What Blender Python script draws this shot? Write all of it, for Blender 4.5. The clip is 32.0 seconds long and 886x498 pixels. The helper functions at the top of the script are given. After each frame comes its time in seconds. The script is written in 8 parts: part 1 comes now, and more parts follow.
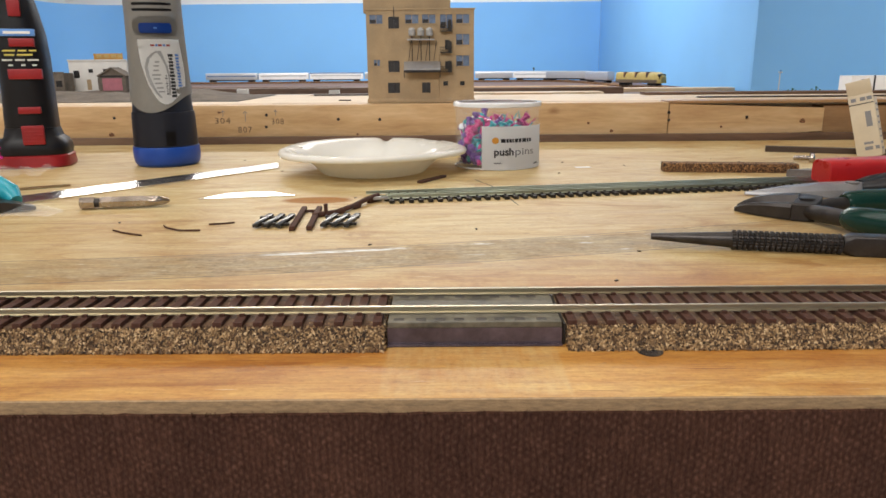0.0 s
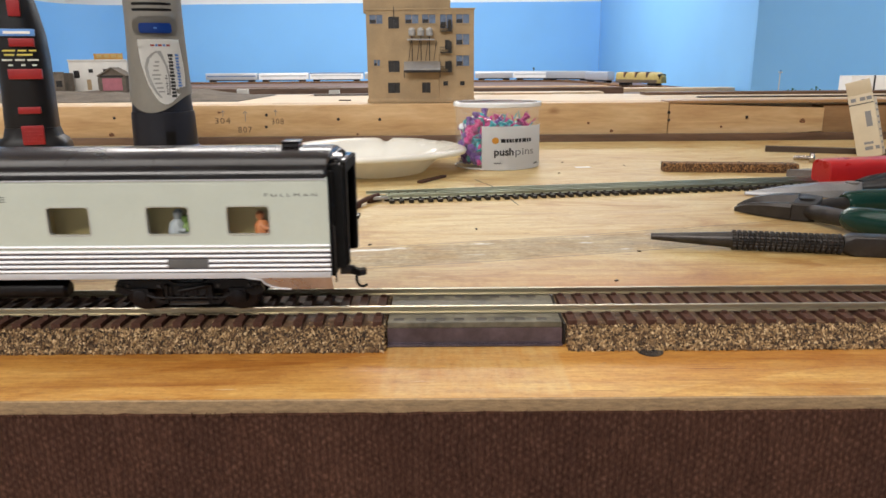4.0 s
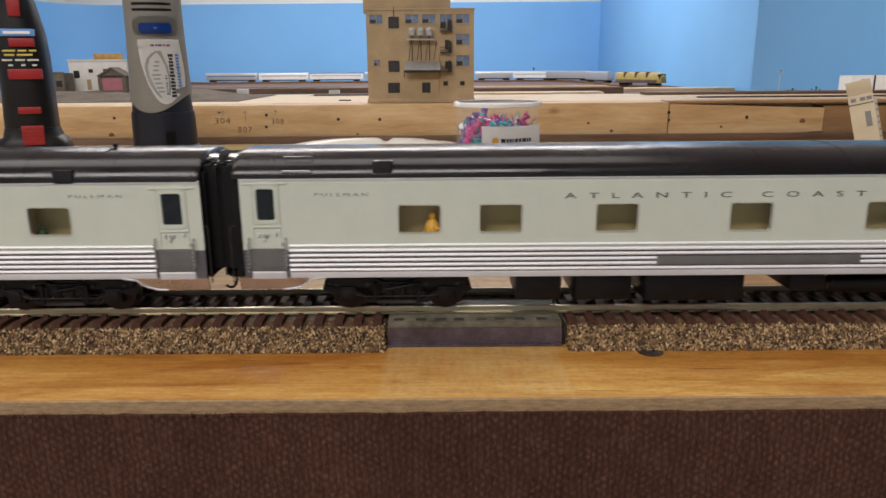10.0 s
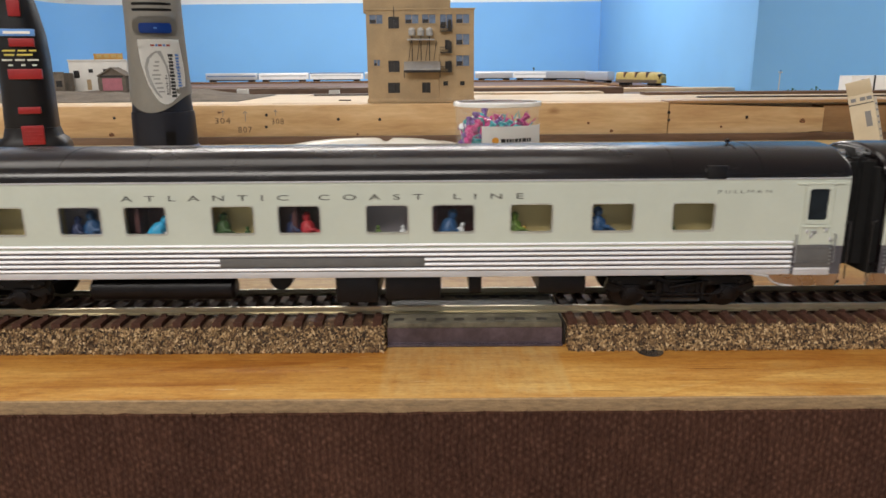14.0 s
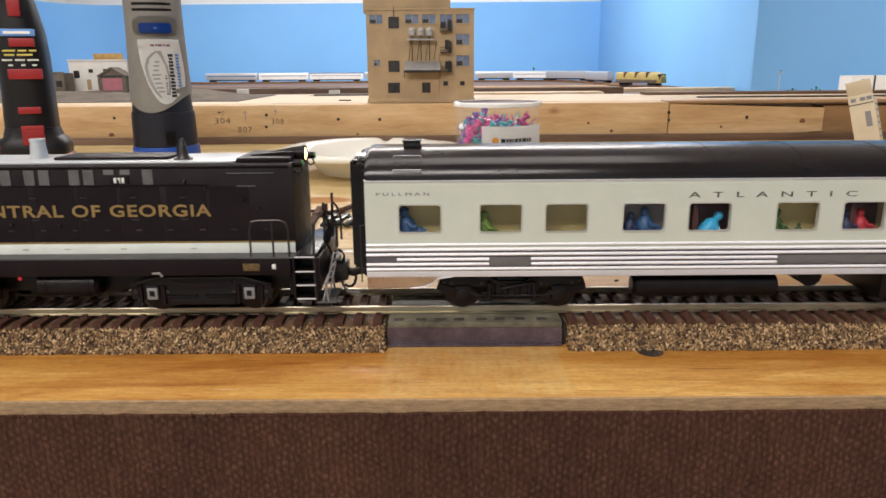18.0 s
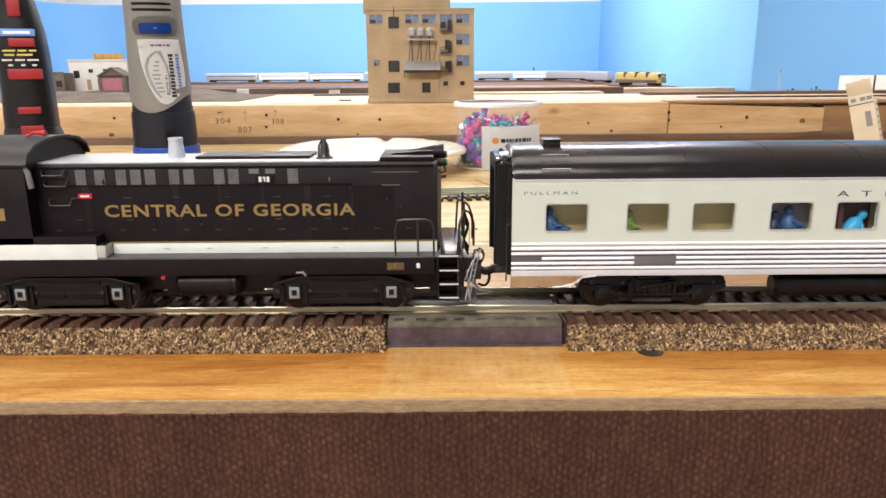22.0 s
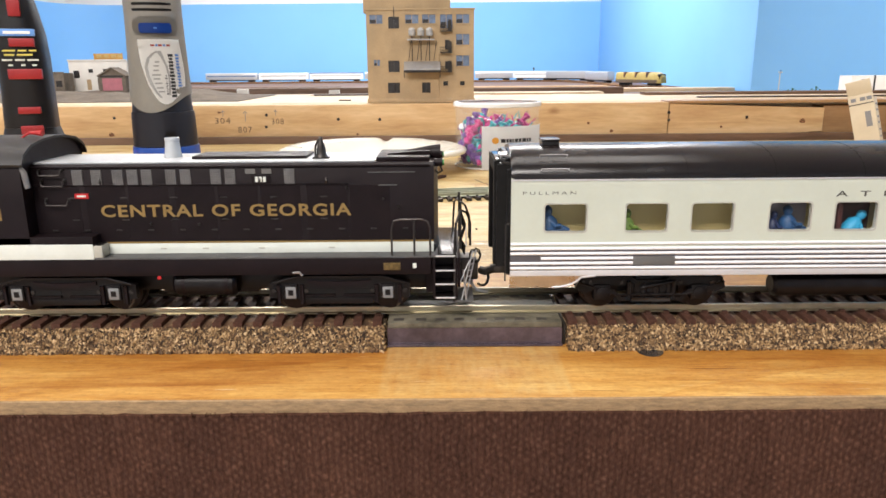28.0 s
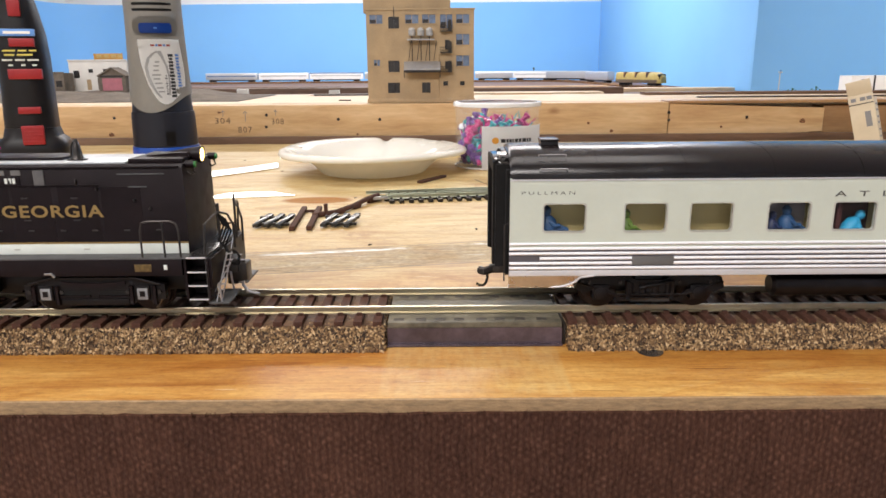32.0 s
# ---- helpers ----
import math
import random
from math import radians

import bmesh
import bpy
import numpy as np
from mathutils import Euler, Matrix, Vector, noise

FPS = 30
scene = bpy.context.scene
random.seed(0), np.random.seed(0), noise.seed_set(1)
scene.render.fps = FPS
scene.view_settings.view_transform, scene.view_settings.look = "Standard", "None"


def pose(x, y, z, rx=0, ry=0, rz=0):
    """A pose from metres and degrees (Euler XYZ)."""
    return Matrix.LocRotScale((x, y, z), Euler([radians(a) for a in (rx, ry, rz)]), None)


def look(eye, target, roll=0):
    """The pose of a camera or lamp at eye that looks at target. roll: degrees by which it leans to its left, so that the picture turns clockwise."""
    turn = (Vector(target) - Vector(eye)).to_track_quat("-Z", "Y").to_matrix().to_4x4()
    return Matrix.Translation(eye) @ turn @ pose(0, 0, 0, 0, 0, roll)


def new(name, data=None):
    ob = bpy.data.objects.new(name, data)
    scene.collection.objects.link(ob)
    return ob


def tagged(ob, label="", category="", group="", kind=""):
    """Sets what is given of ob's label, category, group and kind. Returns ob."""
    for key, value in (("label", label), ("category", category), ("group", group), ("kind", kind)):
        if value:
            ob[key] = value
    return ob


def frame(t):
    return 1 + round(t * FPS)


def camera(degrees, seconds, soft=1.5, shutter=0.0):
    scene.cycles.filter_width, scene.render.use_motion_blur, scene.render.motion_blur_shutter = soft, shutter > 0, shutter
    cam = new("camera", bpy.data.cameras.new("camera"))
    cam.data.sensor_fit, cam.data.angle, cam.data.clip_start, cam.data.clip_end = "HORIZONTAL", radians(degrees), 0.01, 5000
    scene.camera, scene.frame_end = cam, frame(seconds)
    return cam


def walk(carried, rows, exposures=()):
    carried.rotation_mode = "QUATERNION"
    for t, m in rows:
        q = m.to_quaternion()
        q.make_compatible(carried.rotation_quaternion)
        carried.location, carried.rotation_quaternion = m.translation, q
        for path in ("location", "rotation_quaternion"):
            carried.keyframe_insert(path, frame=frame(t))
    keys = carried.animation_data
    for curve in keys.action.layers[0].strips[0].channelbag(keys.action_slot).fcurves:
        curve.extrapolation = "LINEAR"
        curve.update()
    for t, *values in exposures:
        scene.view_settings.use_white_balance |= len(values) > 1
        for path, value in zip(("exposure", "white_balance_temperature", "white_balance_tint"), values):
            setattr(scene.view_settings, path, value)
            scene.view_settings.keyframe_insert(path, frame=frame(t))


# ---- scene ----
MM = 0.001

# camera: a phone on the bench edge, held still
cam = camera(63.94, 32.0, soft=1.6, shutter=0.5)
EYE = (0.0, -0.20872, 0.07788)
PITCH, YAW, ROLL = radians(14.373), radians(-0.1315), -0.4505
AIM = (EYE[0] + math.sin(YAW) * math.cos(PITCH), EYE[1] + math.cos(YAW) * math.cos(PITCH), EYE[2] - math.sin(PITCH))
CAM_POSE = look(EYE, AIM, ROLL)
walk(cam, [(0.0, CAM_POSE), (32.0, CAM_POSE)],
     exposures=[(0.0, -0.16, 6480, 9), (3.0, -0.1, 6480, 9), (6.0, -0.04, 6500, 8), (7.0, -0.1, 6500, 8), (9.0, -0.3, 6480, 10), (11.0, -0.42, 6480, 11), (13.0, -0.26, 6640, 8), (16.5, -0.14, 6540, 10.5),
                (19.0, 0.14, 6600, 11), (21.0, 0.42, 6480, 12), (24.0, 0.5, 6480, 12), (28.0, 0.46, 6540, 10.5), (32.0, 0.18, 6450, 12)])

# light: unseen lamps under the ceiling, placed by highlights and lit faces
world = bpy.data.worlds.new("room_air")
world.use_nodes = True
world.node_tree.nodes["Background"].inputs[0].default_value = (0.95, 0.95, 1.0, 1)
world.node_tree.nodes["Background"].inputs[1].default_value = 0.05
scene.world = world


def ceiling_lamp(x, y, z, sx, sy, watts, colour=(1.0, 0.945, 0.897)):
    data = bpy.data.lights.new("ceiling_area_lamp", "AREA")
    data.shape, data.size, data.size_y = "RECTANGLE", sx, sy
    data.energy, data.color = watts, colour
    ob = new("ceiling_area_lamp", data)
    ob.location = (x, y, z)
    return ob


ceiling_lamp(-0.4, 0.34, 1.17, 1.5, 0.6, 9.0)
ceiling_lamp(-0.6, -1.1, 1.17, 1.5, 0.6, 39)
ceiling_lamp(-0.33, 2.75, 1.17, 2.3, 0.5, 56)
# unseen extra lamp, added to brighten the wall beside the jog
ceiling_lamp(2.1, 1.05, 1.17, 1.2, 0.3, 21)


# ---- materials ----
def nodes_of(name):
    m = bpy.data.materials.new(name)
    m.use_nodes = True
    t = m.node_tree
    return m, t, t.nodes["Principled BSDF"]


def link(t, a, ai, b, bi):
    t.links.new(a.outputs[ai], b.inputs[bi])


def coords(t, scale=(1, 1, 1), rot=(0, 0, 0), loc=(0, 0, 0)):
    c = t.nodes.new("ShaderNodeTexCoord")
    mp = t.nodes.new("ShaderNodeMapping")
    mp.inputs["Scale"].default_value = scale
    mp.inputs["Rotation"].default_value = rot
    mp.inputs["Location"].default_value = loc
    link(t, c, "Object", mp, "Vector")
    return mp


def noise_tex(t, vec, scale, detail=4.0, rough=0.55, dist=0.0):
    n = t.nodes.new("ShaderNodeTexNoise")
    n.inputs["Scale"].default_value, n.inputs["Detail"].default_value = scale, detail
    n.inputs["Roughness"].default_value, n.inputs["Distortion"].default_value = rough, dist
    link(t, vec, 0, n, "Vector")
    return n


def ramp(t, src, stops, out="Fac"):
    r = t.nodes.new("ShaderNodeValToRGB")
    e = r.color_ramp.elements
    e[0].position, e[0].color = stops[0][0], (*stops[0][1], 1)
    e[1].position, e[1].color = stops[-1][0], (*stops[-1][1], 1)
    for pos, col in stops[1:-1]:
        k = e.new(pos)
        k.color = (*col, 1)
    link(t, src, out, r, "Fac")
    return r


def mix(t, fac, a, b, mode="MIX"):
    m = t.nodes.new("ShaderNodeMix")
    m.data_type, m.blend_type = "RGBA", mode
    for val, idx in ((fac, 0), (a, 6), (b, 7)):
        if isinstance(val, (int, float)):
            m.inputs[idx].default_value = val
        elif isinstance(val, tuple):
            m.inputs[idx].default_value = (*val, 1)
        else:
            t.links.new(val, m.inputs[idx])
    return m.outputs[2]


def bump(t, bsdf, height, strength, dist=0.0004):
    b = t.nodes.new("ShaderNodeBump")
    b.inputs["Strength"].default_value, b.inputs["Distance"].default_value = strength, dist
    t.links.new(height, b.inputs["Height"])
    link(t, b, 0, bsdf, "Normal")


def math_node(t, op, a, b=0.0, clamp=False):
    m = t.nodes.new("ShaderNodeMath")
    m.operation, m.use_clamp = op, clamp
    for i, val in enumerate((a, b)):
        if isinstance(val, (int, float)):
            m.inputs[i].default_value = val
        else:
            t.links.new(val, m.inputs[i])
    return m.outputs[0]


def mat(name, col, rough=0.5, metal=0.0, var=0.12, scale=120.0, bumpy=0.05, fine=900.0, stretch=(1, 1, 1), coat=0.0):
    """Paint, plastic or metal with blotches, fine grain and slightly uneven gloss."""
    m, t, b = nodes_of(name)
    v = coords(t, stretch)
    big, small = noise_tex(t, v, scale), noise_tex(t, v, fine, 3)
    lo = tuple(c * (1 - var) for c in col)
    hi = tuple(min(1, c * (1 + var)) for c in col)
    c1 = ramp(t, big, [(0.3, lo), (0.7, hi)])
    spec = ramp(t, small, [(0.3, (1 - var * 0.7,) * 3), (0.7, (1, 1, 1))])
    t.links.new(mix(t, 1.0, c1.outputs[0], spec.outputs[0], "MULTIPLY"), b.inputs["Base Color"])
    rr = ramp(t, big, [(0.3, (max(0.02, rough - 0.07),) * 3), (0.7, (min(1, rough + 0.08),) * 3)])
    link(t, rr, 0, b, "Roughness")
    b.inputs["Metallic"].default_value = metal
    b.inputs["Coat Weight"].default_value = coat
    b.inputs["Specular IOR Level"].default_value = 0.5 if max(col) > 0.03 else 0.32
    if bumpy:
        bump(t, b, small.outputs[0], bumpy, 0.0002)
    return m


def glass(name, col=(1, 1, 1), rough=0.02, alpha=0.12):
    """Thin clear sheet: mostly see-through with a glossy face."""
    m, t, b = nodes_of(name)
    b.inputs["Base Color"].default_value = (*col, 1)
    b.inputs["Roughness"].default_value = rough
    b.inputs["Alpha"].default_value = alpha
    return m


def glow(name, col, strength):
    m, t, b = nodes_of(name)
    b.inputs["Base Color"].default_value = (*col, 1)
    b.inputs["Emission Color"].default_value = (*col, 1)
    b.inputs["Emission Strength"].default_value = strength
    return m


def wood(name, lo, mid, hi, stretch=(1, 12, 12), scale=16.0, rough=0.5, rot=(0, 0, 0)):
    """Sawn softwood: long grain, fine fibres and a few knots."""
    m, t, b = nodes_of(name)
    v = coords(t, stretch, rot)
    g = noise_tex(t, v, scale, 6, 0.6, 0.6)
    fine = noise_tex(t, v, scale * 7, 3, 0.6)
    c = ramp(t, g, [(0.28, lo), (0.5, mid), (0.72, hi)])
    f = ramp(t, fine, [(0.3, (0.86, 0.82, 0.78)), (0.65, (1, 1, 1))])
    col = mix(t, 0.8, c.outputs[0], f.outputs[0], "MULTIPLY")
    v2 = coords(t, (1, 1.6, 1.6), rot)
    k = t.nodes.new("ShaderNodeTexVoronoi")
    k.inputs["Scale"].default_value = 9.0
    link(t, v2, 0, k, "Vector")
    kn = ramp(t, k, [(0.02, (0.45, 0.3, 0.2)), (0.07, (1, 1, 1))], "Distance")
    t.links.new(mix(t, 0.6, col, kn.outputs[0], "MULTIPLY"), b.inputs["Base Color"])
    b.inputs["Roughness"].default_value = rough
    bump(t, b, fine.outputs[0], 0.12, 0.0003)
    return m


def table_wood():
    """Bench plywood: pale grain with the grey glue bed of a lifted track, scrubbed patches and pencil lines."""
    m, t, b = nodes_of("bench_plywood")
    v = coords(t, (1.0, 7.0, 7.0), (0, 0, 0.025))
    g = noise_tex(t, v, 12.0, 8, 0.66, 2.2)
    fine = noise_tex(t, v, 120.0, 3, 0.65)
    broad = noise_tex(t, coords(t, (1, 2.6, 2.6)), 4.6, 4, 0.55, 0.5)
    c = ramp(t, g, [(0.25, (0.47, 0.315, 0.15)), (0.42, (0.61, 0.465, 0.24)), (0.6, (0.69, 0.565, 0.325)), (0.78, (0.75, 0.645, 0.41))])
    tint = ramp(t, broad, [(0.34, (0.87, 0.75, 0.58)), (0.5, (0.97, 0.94, 0.88)), (0.64, (1.06, 1.08, 1.1))])
    col = mix(t, 0.8, c.outputs[0], tint.outputs[0], "MULTIPLY")
    f = ramp(t, fine, [(0.3, (0.80, 0.72, 0.64)), (0.62, (1, 1, 1))])
    col = mix(t, 1.0, col, f.outputs[0], "MULTIPLY")
    streak = noise_tex(t, coords(t, (1, 34, 1), loc=(5, 2, 0)), 9.0, 8, 0.7, 0.5)
    sk = ramp(t, streak, [(0.36, (0.66, 0.44, 0.24)), (0.5, (1, 0.97, 0.92)), (0.66, (1.0, 1.0, 1.0)), (0.75, (1.12, 1.12, 1.1))])
    col = mix(t, 0.45, col, sk.outputs[0], "MULTIPLY")
    # rotary-cut flame figure and small dark flecks
    flame = noise_tex(t, coords(t, (1, 4.5, 1), loc=(1, 7, 0)), 3.2, 2, 0.45, 0.3)
    wavy = math_node(t, "FRACT", math_node(t, "MULTIPLY", flame.outputs[0], 11.0))
    fr = t.nodes.new("ShaderNodeValToRGB")
    for e, (pos, c) in zip(fr.color_ramp.elements, ((0.0, (0.80, 0.64, 0.44, 1)), (1.0, (1.0, 0.99, 0.97, 1)))):
        e.position, e.color = pos, c
    fe = fr.color_ramp.elements.new(0.4)
    fe.color = (1.02, 1.01, 1.0, 1)
    t.links.new(wavy, fr.inputs["Fac"])
    col = mix(t, 0.6, col, fr.outputs[0], "MULTIPLY")
    fleck = t.nodes.new("ShaderNodeTexVoronoi")
    fleck.inputs["Scale"].default_value = 34.0
    link(t, coords(t, (1, 2.2, 1)), 0, fleck, "Vector")
    fk = ramp(t, fleck, [(0.03, (0.4, 0.28, 0.2)), (0.07, (1, 1, 1))], "Distance")
    col = mix(t, 0.7, col, fk.outputs[0], "MULTIPLY")
    # front strip in a deeper orange, reaching further back on the right
    wy = t.nodes.new("ShaderNodeTexCoord")
    ws = t.nodes.new("ShaderNodeSeparateXYZ")
    link(t, wy, "Object", ws, 0)
    front_strip = math_node(t, "MULTIPLY", math_node(t, "SUBTRACT", math_node(t, "ADD", 0.062, math_node(t, "MULTIPLY", ws.outputs[0], 0.12)), ws.outputs[1]), 20.0, True)
    worn = ramp(t, noise_tex(t, coords(t, (1, 5, 1)), 11.0, 5, 0.6, 0.5), [(0.32, (0.66, 0.40, 0.16)), (0.5, (0.80, 0.58, 0.28)), (0.68, (0.90, 0.76, 0.46))])
    drift = noise_tex(t, coords(t, (1, 6, 1), loc=(3, 3, 0)), 16.0, 5, 0.65, 0.6)
    back = math_node(t, "MULTIPLY", math_node(t, "ADD", math_node(t, "ADD", ws.outputs[1], 0.0405), math_node(t, "MULTIPLY", math_node(t, "SUBTRACT", drift.outputs[0], 0.5), 0.03)), 85.0, True)
    tone = mix(t, back, mix(t, 0.75, worn.outputs[0], (1.0, 0.90, 0.60)), worn.outputs[0])
    col = mix(t, front_strip, col, mix(t, 1.0, mix(t, 1.0, col, tone, "MULTIPLY"), (1.17, 1.05, 0.99), "MULTIPLY"))
    # duller, yellower tone towards the front: the glare falloff painted into the wood
    glare_fade = math_node(t, "MULTIPLY", math_node(t, "SUBTRACT", 0.2, ws.outputs[1]), 7.0, True)
    col = mix(t, math_node(t, "MULTIPLY", glare_fade, 0.95), col, mix(t, 1.0, col, (0.84, 0.77, 0.67), "MULTIPLY"))
    # the lifted track's glue bed: a slightly curved band, 34 mm wide
    pos = t.nodes.new("ShaderNodeTexCoord")
    xyz = t.nodes.new("ShaderNodeSeparateXYZ")
    link(t, pos, "Object", xyz, 0)
    x, y = xyz.outputs[0], xyz.outputs[1]
    mid_line = math_node(t, "ADD", math_node(t, "ADD", math_node(t, "MULTIPLY", x, 0.2), math_node(t, "MULTIPLY", math_node(t, "MULTIPLY", x, x), 0.32)), 0.088)
    off = math_node(t, "SUBTRACT", y, mid_line)
    dist = math_node(t, "ABSOLUTE", off)
    wob = noise_tex(t, coords(t, (1, 2.5, 1)), 60.0, 6, 0.75)
    edge = math_node(t, "ADD", dist, math_node(t, "MULTIPLY", math_node(t, "SUBTRACT", wob.outputs[0], 0.5), 0.021))
    band = math_node(t, "MULTIPLY", math_node(t, "SUBTRACT", 0.0172, edge), 450.0, True)
    patch = noise_tex(t, coords(t, (1, 3, 1)), 60.0, 6, 0.75, 0.3)
    cover = ramp(t, patch, [(0.33, (0.45, 0.45, 0.45)), (0.55, (1.0, 1.0, 1.0))])
    grey = ramp(t, noise_tex(t, coords(t, (1, 7, 1), (0, 0, -0.2)), 70.0, 6, 0.75), [(0.32, (0.15, 0.105, 0.062)), (0.5, (0.31, 0.235, 0.15)), (0.68, (0.50, 0.41, 0.29))])
    speck = ramp(t, noise_tex(t, coords(t, (1, 1.5, 1)), 420.0, 4, 0.75), [(0.36, (0.55, 0.5, 0.45)), (0.5, (1, 1, 1)), (0.64, (1.45, 1.4, 1.35))])
    grit = mix(t, 0.85, grey.outputs[0], speck.outputs[0], "MULTIPLY")
    fade = math_node(t, "MULTIPLY", math_node(t, "MULTIPLY", math_node(t, "ADD", x, 0.25), 6.5, True), math_node(t, "MULTIPLY", math_node(t, "SUBTRACT", 0.24, x), 6.5, True))
    fade = math_node(t, "ADD", 0.2, math_node(t, "MULTIPLY", fade, 0.62))
    col = mix(t, math_node(t, "MULTIPLY", math_node(t, "MULTIPLY", band, cover.outputs[0]), fade), col, grit)
    # a scraped streak of white glue along the band's far edge
    along = math_node(t, "MULTIPLY", math_node(t, "SUBTRACT", 0.034, math_node(t, "ABSOLUTE", math_node(t, "ADD", x, 0.047))), 90.0, True)
    across = math_node(t, "MULTIPLY", math_node(t, "SUBTRACT", 0.0024, math_node(t, "ABSOLUTE", math_node(t, "SUBTRACT", off, 0.0125))), 900.0, True)
    torn = ramp(t, noise_tex(t, coords(t, (1, 5, 1), loc=(1, 2, 0)), 130.0, 4, 0.7), [(0.42, (0, 0, 0)), (0.52, (0.9, 0.9, 0.9))])
    col = mix(t, math_node(t, "MULTIPLY", math_node(t, "MULTIPLY", along, across), torn.outputs[0]), col, (0.84, 0.82, 0.78))
    # pencilled track lines on both sides of the band and scraped white glue spots
    line_w = math_node(t, "ABSOLUTE", math_node(t, "SUBTRACT", dist, 0.0175))
    line = math_node(t, "MULTIPLY", math_node(t, "SUBTRACT", 0.0005, line_w), 6000.0, True)
    col = mix(t, math_node(t, "MULTIPLY", line, 0.8), col, (0.08, 0.06, 0.05))
    spot = noise_tex(t, coords(t, (1, 4, 1), loc=(3, 1, 0)), 42.0, 3, 0.6)
    sp = ramp(t, spot, [(0.66, (0, 0, 0)), (0.72, (1, 1, 1))])
    col = mix(t, math_node(t, "MULTIPLY", math_node(t, "MULTIPLY", sp.outputs[0], band), 0.7), col, (0.8, 0.76, 0.7))
    # scrubbed, paler crosswise patch where a block was glued and lifted
    px = math_node(t, "ABSOLUTE", math_node(t, "SUBTRACT", x, 0.0075))
    pale = math_node(t, "MULTIPLY", math_node(t, "SUBTRACT", 0.0245, px), 900.0, True)
    py = math_node(t, "MULTIPLY", math_node(t, "SUBTRACT", 0.052, math_node(t, "ABSOLUTE", y)), 200.0, True)
    rub = noise_tex(t, coords(t, (6, 1, 1)), 60.0, 4, 0.7)
    rb = ramp(t, rub, [(0.3, (0.06, 0.06, 0.06)), (0.7, (0.42, 0.42, 0.42))])
    col = mix(t, math_node(t, "MULTIPLY", math_node(t, "MULTIPLY", pale, py), rb.outputs[0]), col, (0.62, 0.45, 0.21))
    # orange resin stain behind the tie strip
    sx = math_node(t, "DIVIDE", math_node(t, "ADD", x, 0.077), math_node(t, "ADD", 0.014, math_node(t, "MULTIPLY", patch.outputs[0], 0.02)))
    sy = math_node(t, "DIVIDE", math_node(t, "SUBTRACT", y, 0.217), 0.0125)
    rad = math_node(t, "ADD", math_node(t, "MULTIPLY", sx, sx), math_node(t, "MULTIPLY", sy, sy))
    st = math_node(t, "MULTIPLY", math_node(t, "SUBTRACT", 1.0, rad), 2.5, True)
    col = mix(t, math_node(t, "MULTIPLY", st, 0.9), col, (0.34, 0.135, 0.03))
    # damp blotches and scuffs
    blot = noise_tex(t, coords(t, (1, 1.7, 1), loc=(2, 9, 0)), 19.0, 7, 0.68, 0.8)
    bl = ramp(t, blot, [(0.33, (0.70, 0.54, 0.37)), (0.43, (0.93, 0.86, 0.76)), (0.52, (1.0, 1.0, 1.0)), (0.66, (1.06, 1.1, 1.16))])
    col = mix(t, 0.9, col, bl.outputs[0], "MULTIPLY")
    grime = ramp(t, noise_tex(t, coords(t, (1, 1.6, 1), loc=(8, 2, 0)), 520.0, 4, 0.75), [(0.32, (0.80, 0.74, 0.68)), (0.5, (1, 1, 1)), (0.7, (1.1, 1.1, 1.1))])
    col = mix(t, 0.8, col, grime.outputs[0], "MULTIPLY")
    scrape = noise_tex(t, coords(t, (1, 22, 1), (0, 0, -0.12), (3, 8, 0)), 34.0, 4, 0.7, 0.3)
    sc = ramp(t, scrape, [(0.67, (0, 0, 0)), (0.72, (0.45, 0.45, 0.45))])
    col = mix(t, sc.outputs[0], col, (0.82, 0.76, 0.64))
    pits = noise_tex(t, coords(t, (1, 3.5, 1), loc=(4, 4, 0)), 260.0, 3, 0.7)
    pt = ramp(t, pits, [(0.30, (0.62, 0.48, 0.36)), (0.40, (1, 1, 1))])
    col = mix(t, 0.7, col, pt.outputs[0], "MULTIPLY")
    # hairline cracks along the grain
    crack = noise_tex(t, coords(t, (1, 38, 1), (0, 0, 0.03), (6, 3, 0)), 21.0, 3, 0.6, 0.4)
    ck = ramp(t, crack, [(0.285, (0.40, 0.26, 0.15)), (0.325, (1, 1, 1))])
    col = mix(t, 0.8, col, ck.outputs[0], "MULTIPLY")
    col = mix(t, 1.0, col, (0.945, 1.0, 1.01), "MULTIPLY")
    t.links.new(col, b.inputs["Base Color"])
    gloss = math_node(t, "MULTIPLY", math_node(t, "SUBTRACT", 1.0, math_node(t, "MULTIPLY", st, 0.95)), math_node(t, "SUBTRACT", 0.42, math_node(t, "MULTIPLY", band, 0.3)))
    t.links.new(gloss, b.inputs["Specular IOR Level"])
    rr = ramp(t, g, [(0.3, (0.38,) * 3), (0.7, (0.54,) * 3)])
    link(t, rr, 0, b, "Roughness")
    bump(t, b, fine.outputs[0], 0.15, 0.0002)
    return m


